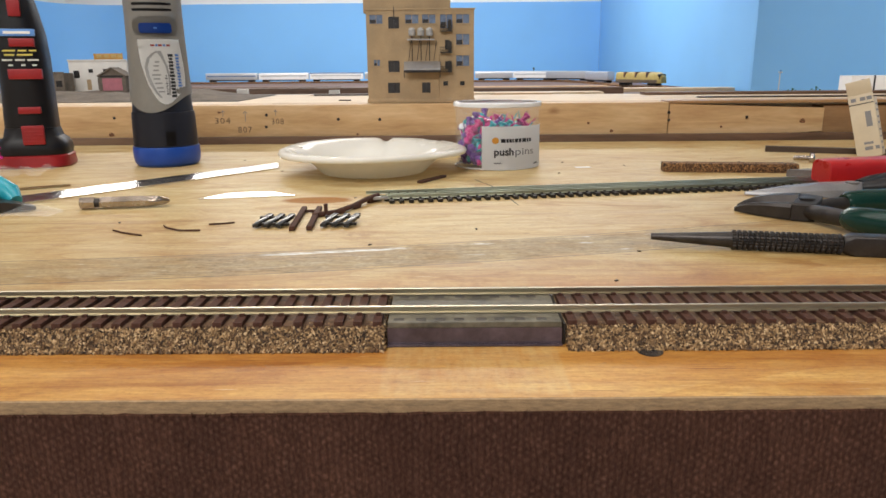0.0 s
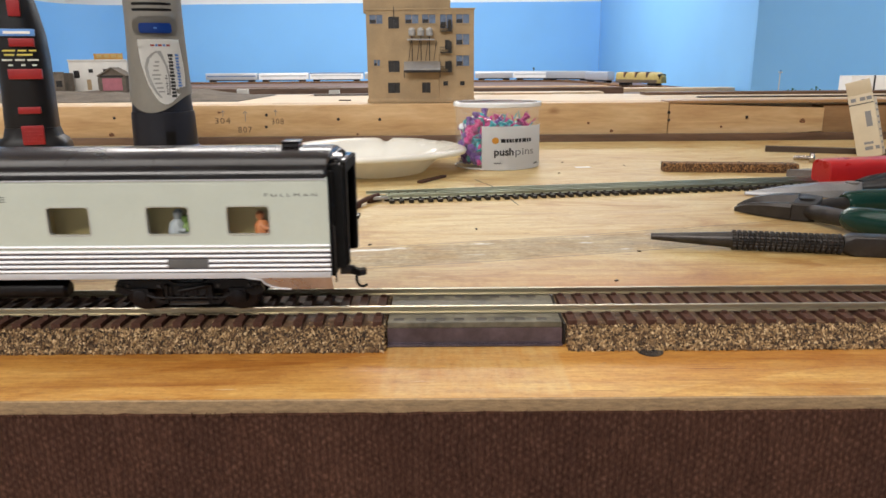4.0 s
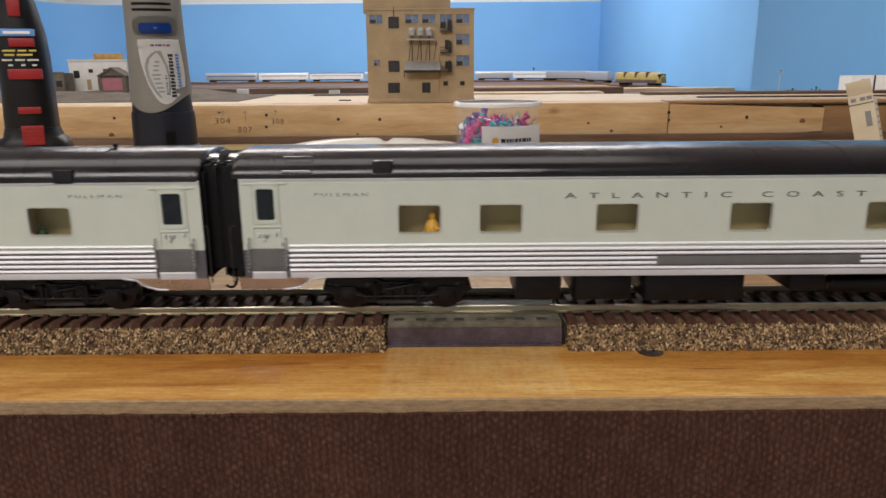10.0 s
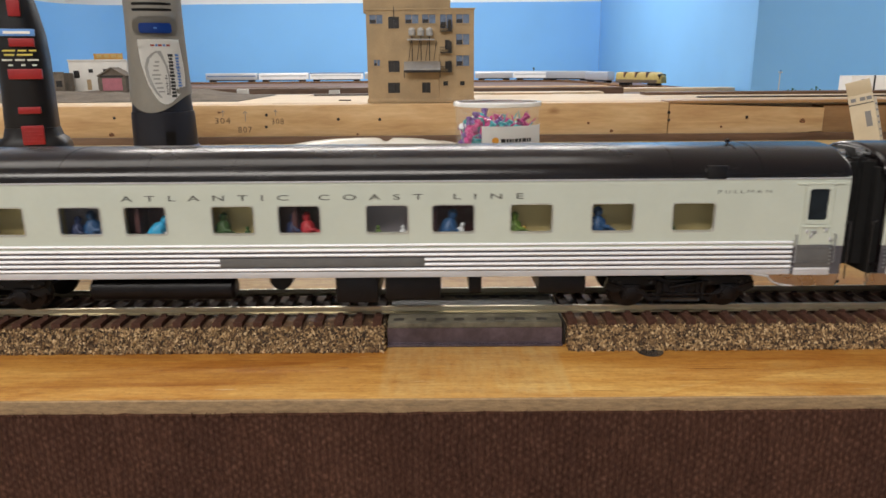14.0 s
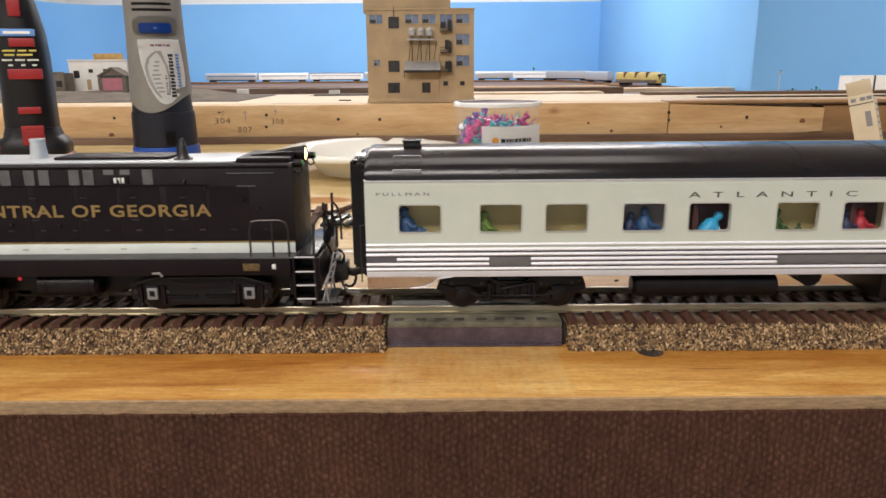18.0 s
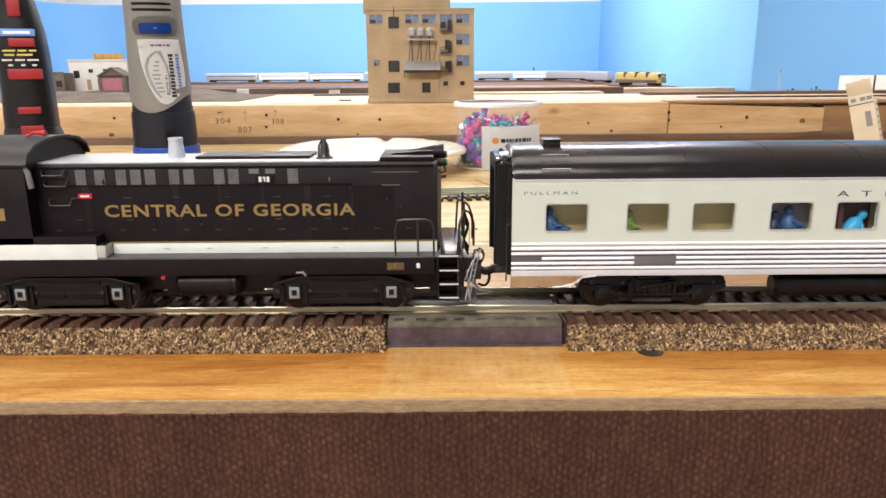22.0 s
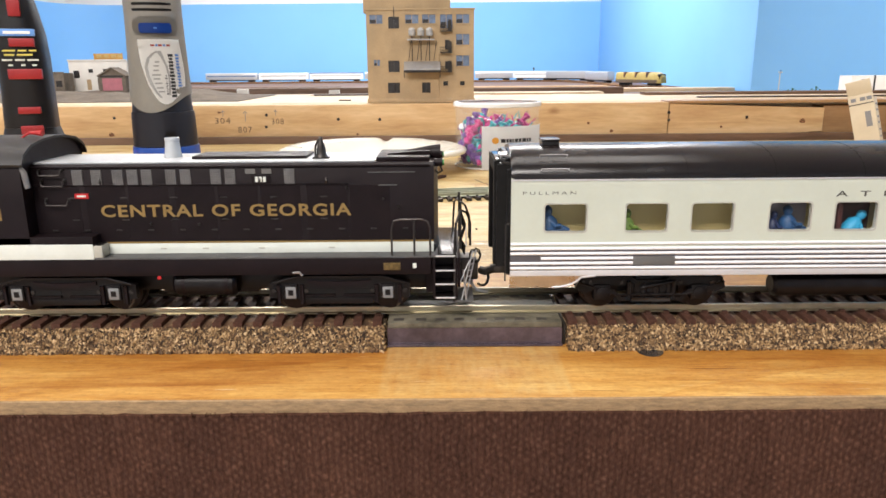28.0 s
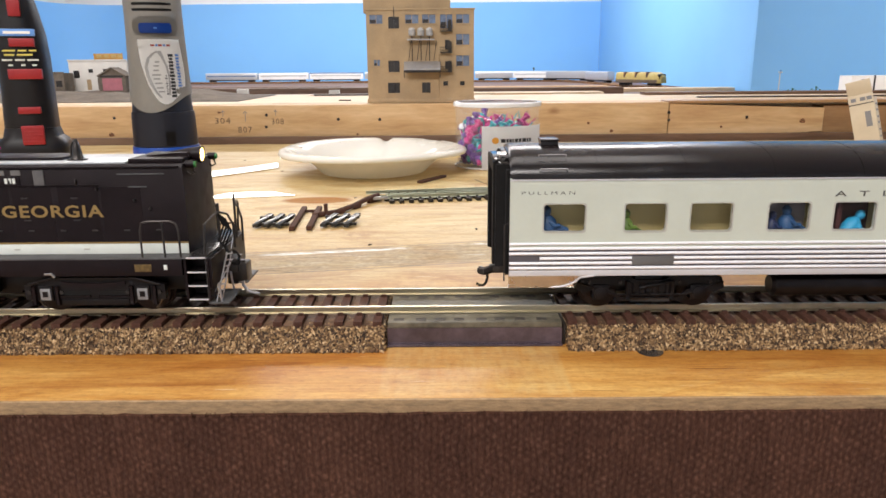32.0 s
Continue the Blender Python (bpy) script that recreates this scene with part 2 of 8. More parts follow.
def burlap():
    """Coarse brown cloth: plain weave of vertical and horizontal yarns."""
    m, t, b = nodes_of("brown_burlap")
    c = t.nodes.new("ShaderNodeTexCoord")
    wob = noise_tex(t, coords(t), 110.0, 5, 0.65)
    vec = t.nodes.new("ShaderNodeVectorMath")
    vec.operation = "MULTIPLY_ADD"
    link(t, wob, "Color", vec, 0)
    vec.inputs[1].default_value = (0.0036, 0.0, 0.0048)
    link(t, c, "Object", vec, 2)
    sep = t.nodes.new("ShaderNodeSeparateXYZ")
    link(t, vec, 0, sep, 0)
    sx = math_node(t, "SINE", math_node(t, "MULTIPLY", sep.outputs[0], 2 * math.pi / 0.0032))
    sz = math_node(t, "SINE", math_node(t, "MULTIPLY", sep.outputs[2], 2 * math.pi / 0.0022))
    worn = ramp(t, noise_tex(t, coords(t, (1, 1, 0.7)), 190.0, 3, 0.6), [(0.35, (0.15, 0.15, 0.15)), (0.62, (1, 1, 1))])
    cell = math_node(t, "ADD", math_node(t, "MULTIPLY", math_node(t, "MULTIPLY", math_node(t, "MULTIPLY", sx, sz), worn.outputs[0]), 0.5), 0.5)
    rag = noise_tex(t, coords(t), 520.0, 4, 0.7)
    rib_x = math_node(t, "ABSOLUTE", sx)
    yarn = noise_tex(t, coords(t, (1, 1, 0.35)), 330.0, 4, 0.7)
    cell = math_node(t, "ADD", math_node(t, "MULTIPLY", cell, 0.22), math_node(t, "MULTIPLY", rag.outputs[0], 0.36))
    cell = math_node(t, "ADD", cell, math_node(t, "MULTIPLY", rib_x, 0.14))
    cell = math_node(t, "ADD", cell, math_node(t, "MULTIPLY", yarn.outputs[0], 0.26))
    br = t.nodes.new("ShaderNodeValToRGB")
    for e, (pos, c) in zip(br.color_ramp.elements, ((0.26, (0.035, 0.0162, 0.0104, 1)), (0.80, (0.148, 0.086, 0.060, 1)))):
        e.position, e.color = pos, c
    mid = br.color_ramp.elements.new(0.54)
    mid.color = (0.081, 0.041, 0.028, 1)
    t.links.new(cell, br.inputs["Fac"])
    blot = ramp(t, noise_tex(t, coords(t, (1, 1, 0.6)), 28.0, 5, 0.6), [(0.3, (0.72, 0.66, 0.66)), (0.7, (1.15, 1.05, 1.0))])
    fib = ramp(t, noise_tex(t, coords(t, (1, 1, 0.4)), 1500.0, 3, 0.7), [(0.3, (0.6, 0.6, 0.6)), (0.7, (1.25, 1.2, 1.15))])
    col = mix(t, 1.0, br.outputs[0], blot.outputs[0], "MULTIPLY")
    col = mix(t, 1.0, col, fib.outputs[0], "MULTIPLY")
    t.links.new(col, b.inputs["Base Color"])
    b.inputs["Roughness"].default_value = 0.95
    b.inputs["Specular IOR Level"].default_value = 0.1
    bump(t, b, cell, 0.6, 0.0004)
    return m


def cork_mat(name, grain=1100.0, tone=1.0, red=1.0):
    """Granulated cork: pale, tan and nearly black granules."""
    m, t, b = nodes_of(name)
    vo = t.nodes.new("ShaderNodeTexVoronoi")
    vo.inputs["Scale"].default_value = grain
    link(t, coords(t), 0, vo, "Vector")
    sep = t.nodes.new("ShaderNodeSeparateColor")
    link(t, vo, "Color", sep, 0)
    c = ramp(t, sep, [(0.0, (0.02 * tone, 0.014 * tone, 0.01 * tone)), (0.35, (0.12 * tone, 0.07 * tone, 0.035 * tone)),
                      (0.7, (0.30 * tone, 0.19 * tone, 0.09 * tone)), (1.0, (0.55 * tone, 0.40 * tone, 0.22 * tone))], 0)
    t.links.new(mix(t, 1.0, c.outputs[0], (red, 1.0, 1.0 / red), "MULTIPLY"), b.inputs["Base Color"])
    b.inputs["Roughness"].default_value = 0.85
    bump(t, b, vo.outputs["Distance"], 0.9, 0.0006)
    return m


def grain_mat():
    m, t, b = nodes_of("cork_granules")
    g = t.nodes.new("ShaderNodeNewGeometry")
    c = ramp(t, g, [(0.0, (0.022, 0.013, 0.008)), (0.32, (0.105, 0.058, 0.028)), (0.62, (0.25, 0.15, 0.068)), (0.86, (0.42, 0.275, 0.13)), (1.0, (0.64, 0.47, 0.27))], "Random Per Island")
    link(t, c, 0, b, "Base Color")
    b.inputs["Roughness"].default_value = 0.8
    return m


def wall_paint(name, col):
    m, t, b = nodes_of(name)
    v = coords(t)
    n1, n2 = noise_tex(t, v, 1.6, 3), noise_tex(t, v, 160.0, 3)
    c = ramp(t, n1, [(0.3, tuple(k * 0.95 for k in col)), (0.7, tuple(min(1, k * 1.04) for k in col))])
    link(t, c, 0, b, "Base Color")
    b.inputs["Roughness"].default_value = 0.7
    bump(t, b, n2.outputs[0], 0.1, 0.0006)
    return m


TABLE = table_wood()
BURLAP = burlap()
CORK, GRAIN, CORK_DARK = cork_mat("roadbed_cork", 900.0), grain_mat(), cork_mat("cork_strip_brown", 1300.0, 0.58, 1.3)
PINE = wood("pine_beam", (0.50, 0.30, 0.14), (0.64, 0.43, 0.22), (0.74, 0.54, 0.31), (1, 7, 7), 9.0)
BROWN_PINE = wood("aged_pine", (0.26, 0.14, 0.06), (0.38, 0.22, 0.10), (0.47, 0.29, 0.14), (1, 7, 7), 9.0)
PLATFORM = mat("glossy_black_platform", (0.02, 0.018, 0.018), 0.2, 0, 0.2, 200, 0.03)
PLY = wood("pale_plywood", (0.62, 0.46, 0.28), (0.74, 0.59, 0.40), (0.82, 0.69, 0.5), (1, 6, 6), 10.0)
EDGE_PLY = mat("plywood_edge", (0.37, 0.24, 0.125), 0.8, 0, 0.3, 300, 0.4, 1500, (1, 1, 4))
BROWN_WOOD = wood("brown_stained_wood", (0.09, 0.05, 0.028), (0.14, 0.08, 0.05), (0.2, 0.12, 0.075), (1, 9, 9), 14.0)
DARK_WOOD = wood("dark_strip_wood", (0.035, 0.022, 0.015), (0.06, 0.038, 0.026), (0.1, 0.065, 0.04), (1, 9, 9), 16.0)
BLUE_WALL = wall_paint("sky_blue_paint", (0.208, 0.508, 0.925))
WHITE_WALL = wall_paint("white_paint", (0.82, 0.83, 0.84))
GREY_FLOOR = mat("grey_floor_paint", (0.22, 0.21, 0.2), 0.6, 0, 0.2, 3, 0.05, 60)
RAIL = mat("nickel_silver_rail", (0.52, 0.47, 0.35), 0.36, 1.0, 0.12, 60, 0.03, 700, (0.3, 1, 1))
RAIL_SIDE = mat("weathered_rail_side", (0.16, 0.12, 0.08), 0.6, 0.3, 0.3, 200)
TIE = mat("brown_tie_plastic", (0.078, 0.034, 0.022), 0.75, 0, 0.35, 260, 0.35, 1500, (4, 1, 1))
TIE.node_tree.nodes["Principled BSDF"].inputs["Specular IOR Level"].default_value = 0.25
TIE_BLACK = mat("black_tie_plastic", (0.02, 0.016, 0.013), 0.45, 0, 0.25, 260, 0.2)
PLEXI = mat("smoky_acrylic", (0.082, 0.060, 0.074), 0.2, 0, 0.45, 90, 0.04, 500)
PLEXI_TOP = mat("scuffed_clear_acrylic", (0.145, 0.13, 0.095), 0.55, 0, 0.55, 110, 0.08, 500)
PLEXI_TOP.node_tree.nodes["Principled BSDF"].inputs["Specular IOR Level"].default_value = 0.3
CREAM = mat("warm_grey_car_paint", (0.565, 0.59, 0.50), 0.38, 0, 0.03, 90, 0.02)
ROOF_BLACK = mat("black_roof_paint", (0.008, 0.006, 0.0065), 0.21, 0, 0.08, 130, 0.02, 800, (0.4, 1, 1))
ROOF_BLACK.node_tree.nodes["Principled BSDF"].inputs["Specular IOR Level"].default_value = 0.42
BLACK = mat("satin_black_paint", (0.0100, 0.0056, 0.0068), 0.42, 0, 0.2, 200, 0.05)
BLACK.node_tree.nodes["Principled BSDF"].inputs["Specular IOR Level"].default_value = 0.17
UNDER = mat("black_underframe", (0.0058, 0.0042, 0.0048), 0.38, 0, 0.3, 240, 0.15)
UNDER.node_tree.nodes["Principled BSDF"].inputs["Specular IOR Level"].default_value = 0.24
RUBBER = mat("black_rubber", (0.005, 0.0045, 0.0045), 0.85, 0, 0.2, 300, 0.2)
SKIRT = mat("brushed_skirt_metal", (0.60, 0.58, 0.59), 0.3, 0.9, 0.12, 120, 0.05)
SILVER = mat("polished_silver_band", (0.64, 0.63, 0.64), 0.5, 0.4, 0.05, 80, 0.02)
# rib highlights painted in as near white; the mauve-grey backing is darkened between them
RIB = mat("rib_glint_white", (0.85, 0.85, 0.87), 0.4, 0.1, 0.04, 80, 0.02)
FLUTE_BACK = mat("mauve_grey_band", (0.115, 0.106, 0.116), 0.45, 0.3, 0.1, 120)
NAMEBOARD = mat("dark_grey_nameboard", (0.13, 0.125, 0.12), 0.5, 0, 0.1, 200)
LETTER_DARK = mat("dark_lettering", (0.07, 0.065, 0.055), 0.6, 0, 0.1, 200, 0)
LETTER_GOLD = mat("gold_lettering", (0.255, 0.162, 0.048), 0.5, 0, 0.12, 300, 0.03)
STRIPE = mat("pale_stripe_paint", (0.70, 0.73, 0.67), 0.4, 0, 0.05, 150, 0.03)
WALK_GREY = mat("grey_walkway_paint", (0.10, 0.10, 0.10), 0.5, 0.2, 0.3, 200, 0.1)
GREY_METAL = mat("grey_metal", (0.42, 0.42, 0.43), 0.4, 0.8, 0.15, 150, 0.05)
STEEL = mat("bright_steel", (0.72, 0.71, 0.70), 0.18, 1.0, 0.08, 60, 0.0, 900, (1, 6, 6))
BIT_STEEL = mat("dull_bit_steel", (0.40, 0.34, 0.29), 0.22, 1.0, 0.15, 100)
FLEX_RAIL = mat("greenish_rail_metal", (0.50, 0.53, 0.42), 0.36, 1.0, 0.12, 60, 0.0, 700, (0.3, 1, 1))
DARK_STEEL = mat("blackened_steel", (0.055, 0.049, 0.046), 0.37, 0.7, 0.3, 120, 0.06)
WHEEL = mat("brass_tinted_wheel", (0.028, 0.018, 0.014), 0.45, 0.6, 0.2, 200)
WINDOW_GLASS = glass("car_window_pane", (0.05, 0.05, 0.05), 0.05, 0.06)
CLEAR = glass("clear_plastic", (0.75, 0.77, 0.77), 0.05, 0.055)
BAG = glass("plastic_bag", (0.9, 0.9, 0.9), 0.12, 0.13)
INTERIOR = mat("ochre_interior_panel", (0.86, 0.71, 0.33), 0.6, 0, 0.12, 60, 0.02)
INTERIOR_BROWN = mat("brown_seat_plastic", (0.16, 0.07, 0.06), 0.6, 0, 0.15, 90)
FOAM = mat("white_foam_plate", (0.90, 0.90, 0.85), 0.2, 0, 0.02, 90, 0.06, 1200)


def let_through(m, share):
    """Thin foam lets part of the light through."""
    t = m.node_tree
    out, b = t.nodes["Material Output"], t.nodes["Principled BSDF"]
    tr, mx = t.nodes.new("ShaderNodeBsdfTranslucent"), t.nodes.new("ShaderNodeMixShader")
    tr.inputs["Color"].default_value = (0.95, 0.86, 0.68, 1)
    mx.inputs[0].default_value = share
    link(t, b, 0, mx, 1)
    link(t, tr, 0, mx, 2)
    link(t, mx, 0, out, "Surface")


let_through(FOAM, 0.3)
RIM_WHITE = mat("milky_lid_plastic", (0.8, 0.8, 0.79), 0.25, 0, 0.03, 90, 0.02)
# pale stack colour; also paints the reflected sheen on the hood roof
STACK_SHEEN_WHITE = mat("stack_and_sheen_white", (0.50, 0.52, 0.54), 0.35, 0.2, 0.08, 120)
TOOL_RED = mat("dull_red_plastic", (0.31, 0.011, 0.014), 0.4, 0, 0.1, 90, 0.05)
RED = mat("red_plastic", (0.44, 0.014, 0.016), 0.32, 0, 0.08, 90, 0.03)
TOOL_BLACK = mat("black_tool_rubber", (0.008, 0.007, 0.0085), 0.42, 0, 0.2, 90, 0.2, 1500)
TOOL_GREY = mat("grey_tool_plastic", (0.21, 0.20, 0.18), 0.5, 0, 0.1, 60, 0.15, 1600)
TOOL_BLUE = mat("blue_tool_plastic", (0.008, 0.06, 0.34), 0.35, 0, 0.1, 60, 0.05)
TOOL_NAVY = mat("dark_navy_plastic", (0.011, 0.012, 0.02), 0.42, 0, 0.1, 60, 0.1)
GREEN_GRIP = mat("dark_green_grip", (0.004, 0.03, 0.022), 0.22, 0, 0.12, 60, 0.02)
TEAL = mat("teal_plastic", (0.02, 0.33, 0.42), 0.3, 0, 0.08, 60)
PAPER = mat("white_paper_label", (0.9, 0.9, 0.89), 0.55, 0, 0.02, 60, 0.02)
PRINT_DARK = mat("dark_print", (0.03, 0.03, 0.035), 0.6, 0, 0.05, 100, 0)
PRINT_GREY = mat("grey_print", (0.24, 0.24, 0.25), 0.6, 0, 0.05, 100, 0)
PRINT_ORANGE = mat("orange_print", (0.85, 0.42, 0.06), 0.6, 0, 0.05, 100, 0)
PRINT_BLUE = mat("pale_blue_print", (0.14, 0.33, 0.75), 0.5, 0, 0.05, 100, 0)
PRINT_YELLOW = mat("yellow_print", (0.72, 0.6, 0.12), 0.6, 0, 0.05, 100, 0)
TAN_CARD = mat("tan_building_plaster", (0.43, 0.315, 0.185), 0.75, 0, 0.16, 45, 0.2, 700)
CARTON = mat("beige_carton", (0.66, 0.57, 0.42), 0.7, 0, 0.06, 60, 0.08)
WINDOW_BLUE = mat("blue_grey_pane", (0.16, 0.22, 0.34), 0.15, 0, 0.2, 300, 0)
WINDOW_DARK = mat("dark_pane", (0.035, 0.032, 0.032), 0.2, 0, 0.2, 300, 0)
SCENERY = mat("grey_scenery_plaster", (0.18, 0.15, 0.12), 0.9, 0, 0.35, 40, 0.5, 300)
WHITE_BUILD = mat("white_building_paint", (0.74, 0.72, 0.68), 0.6, 0, 0.08, 50)
GREEN_LEAF = mat("green_flock", (0.03, 0.11, 0.04), 0.9, 0, 0.3, 200, 0.4)
YELLOW = mat("yellow_loco_paint", (0.42, 0.33, 0.10), 0.4, 0, 0.08, 60)
LAMP_GLOW = glow("warm_headlight", (1.0, 0.66, 0.2), 14.0)
# brown of the sheet that shades the cork bed between the ties
BED_BROWN = mat("brown_bed_shade", (0.155, 0.092, 0.055), 0.62, 0, 0.45, 420, 0.6, 1300)
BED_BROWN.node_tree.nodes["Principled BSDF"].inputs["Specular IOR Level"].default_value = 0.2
MARKER_GREEN = mat("green_marker_lens", (0.02, 0.2, 0.04), 0.2, 0, 0.1, 90)


# ---- builders; all lengths in millimetres ----
def box(bm, x0, x1, y0, y1, z0, z1, bev=0.0):
    geo = bmesh.ops.create_cube(bm, size=1.0)
    for v in geo["verts"]:
        v.co = Vector((x0 + (v.co.x + 0.5) * (x1 - x0), y0 + (v.co.y + 0.5) * (y1 - y0), z0 + (v.co.z + 0.5) * (z1 - z0)))
    if bev:
        edges = list({e for v in geo["verts"] for e in v.link_edges})
        bmesh.ops.bevel(bm, geom=edges, offset=bev, segments=2, affect="EDGES", profile=0.6)
    return bm


def tube(bm, pts, r, n=10, radii=None, caps=True):
    """A round bar along a line of points."""
    pts = [Vector(p) for p in pts]
    rings = []
    side = None
    for i, p in enumerate(pts):
        d = (pts[min(i + 1, len(pts) - 1)] - pts[max(i - 1, 0)]).normalized()
        if side is None:
            side = d.orthogonal().normalized()
        side = (side - d * side.dot(d)).normalized()
        up = d.cross(side)
        rr = radii[i] if radii else r
        rings.append([bm.verts.new(p + (side * math.cos(2 * math.pi * k / n) + up * math.sin(2 * math.pi * k / n)) * rr) for k in range(n)])
    for a, b in zip(rings, rings[1:]):
        for k in range(n):
            bm.faces.new((a[k], a[(k + 1) % n], b[(k + 1) % n], b[k]))
    if caps:
        bm.faces.new(rings[0][::-1])
        bm.faces.new(rings[-1])
    return bm


def pierced(bm, x0, x1, z0, z1, y0, y1, holes):
    """One connected wall from x0 to x1 and z0 to z1 with rectangular holes (xa, xb, za, zb) right through it."""
    xs = sorted({x0, x1} | {h[k] for h in holes for k in (0, 1)})
    zs = sorted({z0, z1} | {h[k] for h in holes for k in (2, 3)})
    made = {}

    def vert(i, j, y):
        if (i, j, y) not in made:
            made[i, j, y] = bm.verts.new((xs[i], y, zs[j]))
        return made[i, j, y]

    def full(i, j):
        if not (0 <= i < len(xs) - 1 and 0 <= j < len(zs) - 1):
            return False
        mx, mz = (xs[i] + xs[i + 1]) / 2, (zs[j] + zs[j + 1]) / 2
        return not any(h[0] < mx < h[1] and h[2] < mz < h[3] for h in holes)
    for i in range(len(xs) - 1):
        for j in range(len(zs) - 1):
            if not full(i, j):
                continue
            c = ((i, j), (i + 1, j), (i + 1, j + 1), (i, j + 1))
            bm.faces.new([vert(*k, y0) for k in c])
            bm.faces.new([vert(*k, y1) for k in c[::-1]])
            for (p, q), (di, dj) in zip(zip(c, c[1:] + c[:1]), ((0, -1), (1, 0), (0, 1), (-1, 0))):
                if not full(i + di, j + dj):
                    bm.faces.new((vert(*q, y0), vert(*p, y0), vert(*p, y1), vert(*q, y1)))
    return bm


def lathe(bm, prof, cx=0.0, cy=0.0, n=40, squash=1.0, wave=None, hollow=False):
    """Turn a profile of (radius, height) about an upright axis."""
    rings = []
    for r, z in prof:
        ring = []
        for k in range(n):
            a = 2 * math.pi * k / n
            dr = wave(a, r) if wave else 0.0
            ring.append(bm.verts.new((cx + (r + dr) * math.cos(a), cy + (r + dr) * math.sin(a) * squash, z)))
        rings.append(ring)
    for a, b in zip(rings, rings[1:] + (rings[:1] if hollow else [])):
        for k in range(n):
            bm.faces.new((a[k], a[(k + 1) % n], b[(k + 1) % n], b[k]))
    if not hollow:
        bm.faces.new(rings[0][::-1])
        bm.faces.new(rings[-1])
    return bm


def prism(bm, poly, axis, a0, a1):
    """Extrude a polygon along an axis: 'x' takes (y, z), 'y' takes (x, z), 'z' takes (x, y)."""
    def at(p, a):
        return {"x": (a, p[0], p[1]), "y": (p[0], a, p[1]), "z": (p[0], p[1], a)}[axis]
    lo = [bm.verts.new(at(p, a0)) for p in poly]
    hi = [bm.verts.new(at(p, a1)) for p in poly]
    n = len(poly)
    for k in range(n):
        bm.faces.new((lo[k], lo[(k + 1) % n], hi[(k + 1) % n], hi[k]))
    bm.faces.new(lo[::-1])
    bm.faces.new(hi)
    return bm


def loft(bm, sections):
    """Skin through rings of equal point count; each ring a list of 3D points."""
    rings = [[bm.verts.new(p) for p in s] for s in sections]
    n = len(rings[0])
    for a, b in zip(rings, rings[1:]):
        for k in range(n):
            bm.faces.new((a[k], a[(k + 1) % n], b[(k + 1) % n], b[k]))
    bm.faces.new(rings[0][::-1])
    bm.faces.new(rings[-1])
    return bm


def rounded(w, h, r, n=4, cx=0.0, cy=0.0):
    """A rounded rectangle outline."""
    out = []
    for sx, sy, a0 in ((1, 1, 0), (-1, 1, 90), (-1, -1, 180), (1, -1, 270)):
        for k in range(n + 1):
            a = radians(a0 + 90 * k / n)
            out.append((cx + sx * (w / 2 - r) + r * math.cos(a), cy + sy * (h / 2 - r) + r * math.sin(a)))
    return out


def finish(bm, material, name, angle=35.0, scale=MM):
    bmesh.ops.recalc_face_normals(bm, faces=bm.faces)
    if scale != 1.0:
        bmesh.ops.scale(bm, vec=(scale,) * 3, verts=bm.verts)
    me = bpy.data.meshes.new(name)
    bm.to_mesh(me)
    bm.free()
    me.materials.append(material)
    me.polygons.foreach_set("use_smooth", [True] * len(me.polygons))
    me.set_sharp_from_angle(angle=radians(angle))
    return me


def part(name, bm, material, parent=None, label="", at=None, angle=35.0):
    ob = new(name, finish(bm, material, name, angle))
    if at is not None:
        ob.matrix_basis = pose(at[0] * MM, at[1] * MM, at[2] * MM, *at[3:])
    if parent is not None:
        ob.parent = parent
    return tagged(ob, label)


def again(ob, parent, at):
    """A part of the same mesh once more."""
    o = new(ob.name.split(".")[0], ob.data)
    o.matrix_basis = pose(at[0] * MM, at[1] * MM, at[2] * MM, *at[3:])
    o.parent = parent
    if "label" in ob:
        o["label"] = ob["label"]
    return o


def thing(name, x, y, z, label, category, rz=0.0, group="", kind="", rx=0.0, ry=0.0):
    ob = new(name)
    ob.empty_display_size = 0.01
    ob.matrix_basis = pose(x * MM, y * MM, z * MM, rx, ry, rz)
    return tagged(ob, label, category, group, kind)


def solid(name, bm, material, label, category, at=(0, 0, 0), kind="", group=""):
    ob = part(name, bm, material, None, "", at)
    return tagged(ob, label, category, group, kind)


def B():
    return bmesh.new()


def lettering(words, size, stretch, depth, material, parent, at, name="lettering", spacing=1.0, label="", align="LEFT", bold=0.0):
    """Words in the built-in font, as a mesh of their own; size is the capital height."""
    cu = bpy.data.curves.new(name, "FONT")
    cu.body, cu.size, cu.extrude = words, 1.0, 0.0
    cu.space_character, cu.align_x = spacing, align
    cu.resolution_u, cu.offset = 3, bold
    tmp = bpy.data.objects.new("tmp_text", cu)
    scene.collection.objects.link(tmp)
    bpy.context.view_layer.update()
    me = bpy.data.meshes.new_from_object(tmp.evaluated_get(bpy.context.evaluated_depsgraph_get()))
    bpy.data.objects.remove(tmp)
    bpy.data.curves.remove(cu)
    s = size / 0.69
    bm = B()
    bm.from_mesh(me)
    bpy.data.meshes.remove(me)
    for v in bm.verts:
        v.co = Vector((v.co.x * s * stretch, 0.0, v.co.y * s))
    ex = bmesh.ops.extrude_face_region(bm, geom=list(bm.faces))
    for v in ex["geom"]:
        if isinstance(v, bmesh.types.BMVert):
            v.co.y -= depth
    return part(name, bm, material, parent, label, at)


def text_width(ob):
    return max(v.co.x for v in ob.data.vertices) / MM


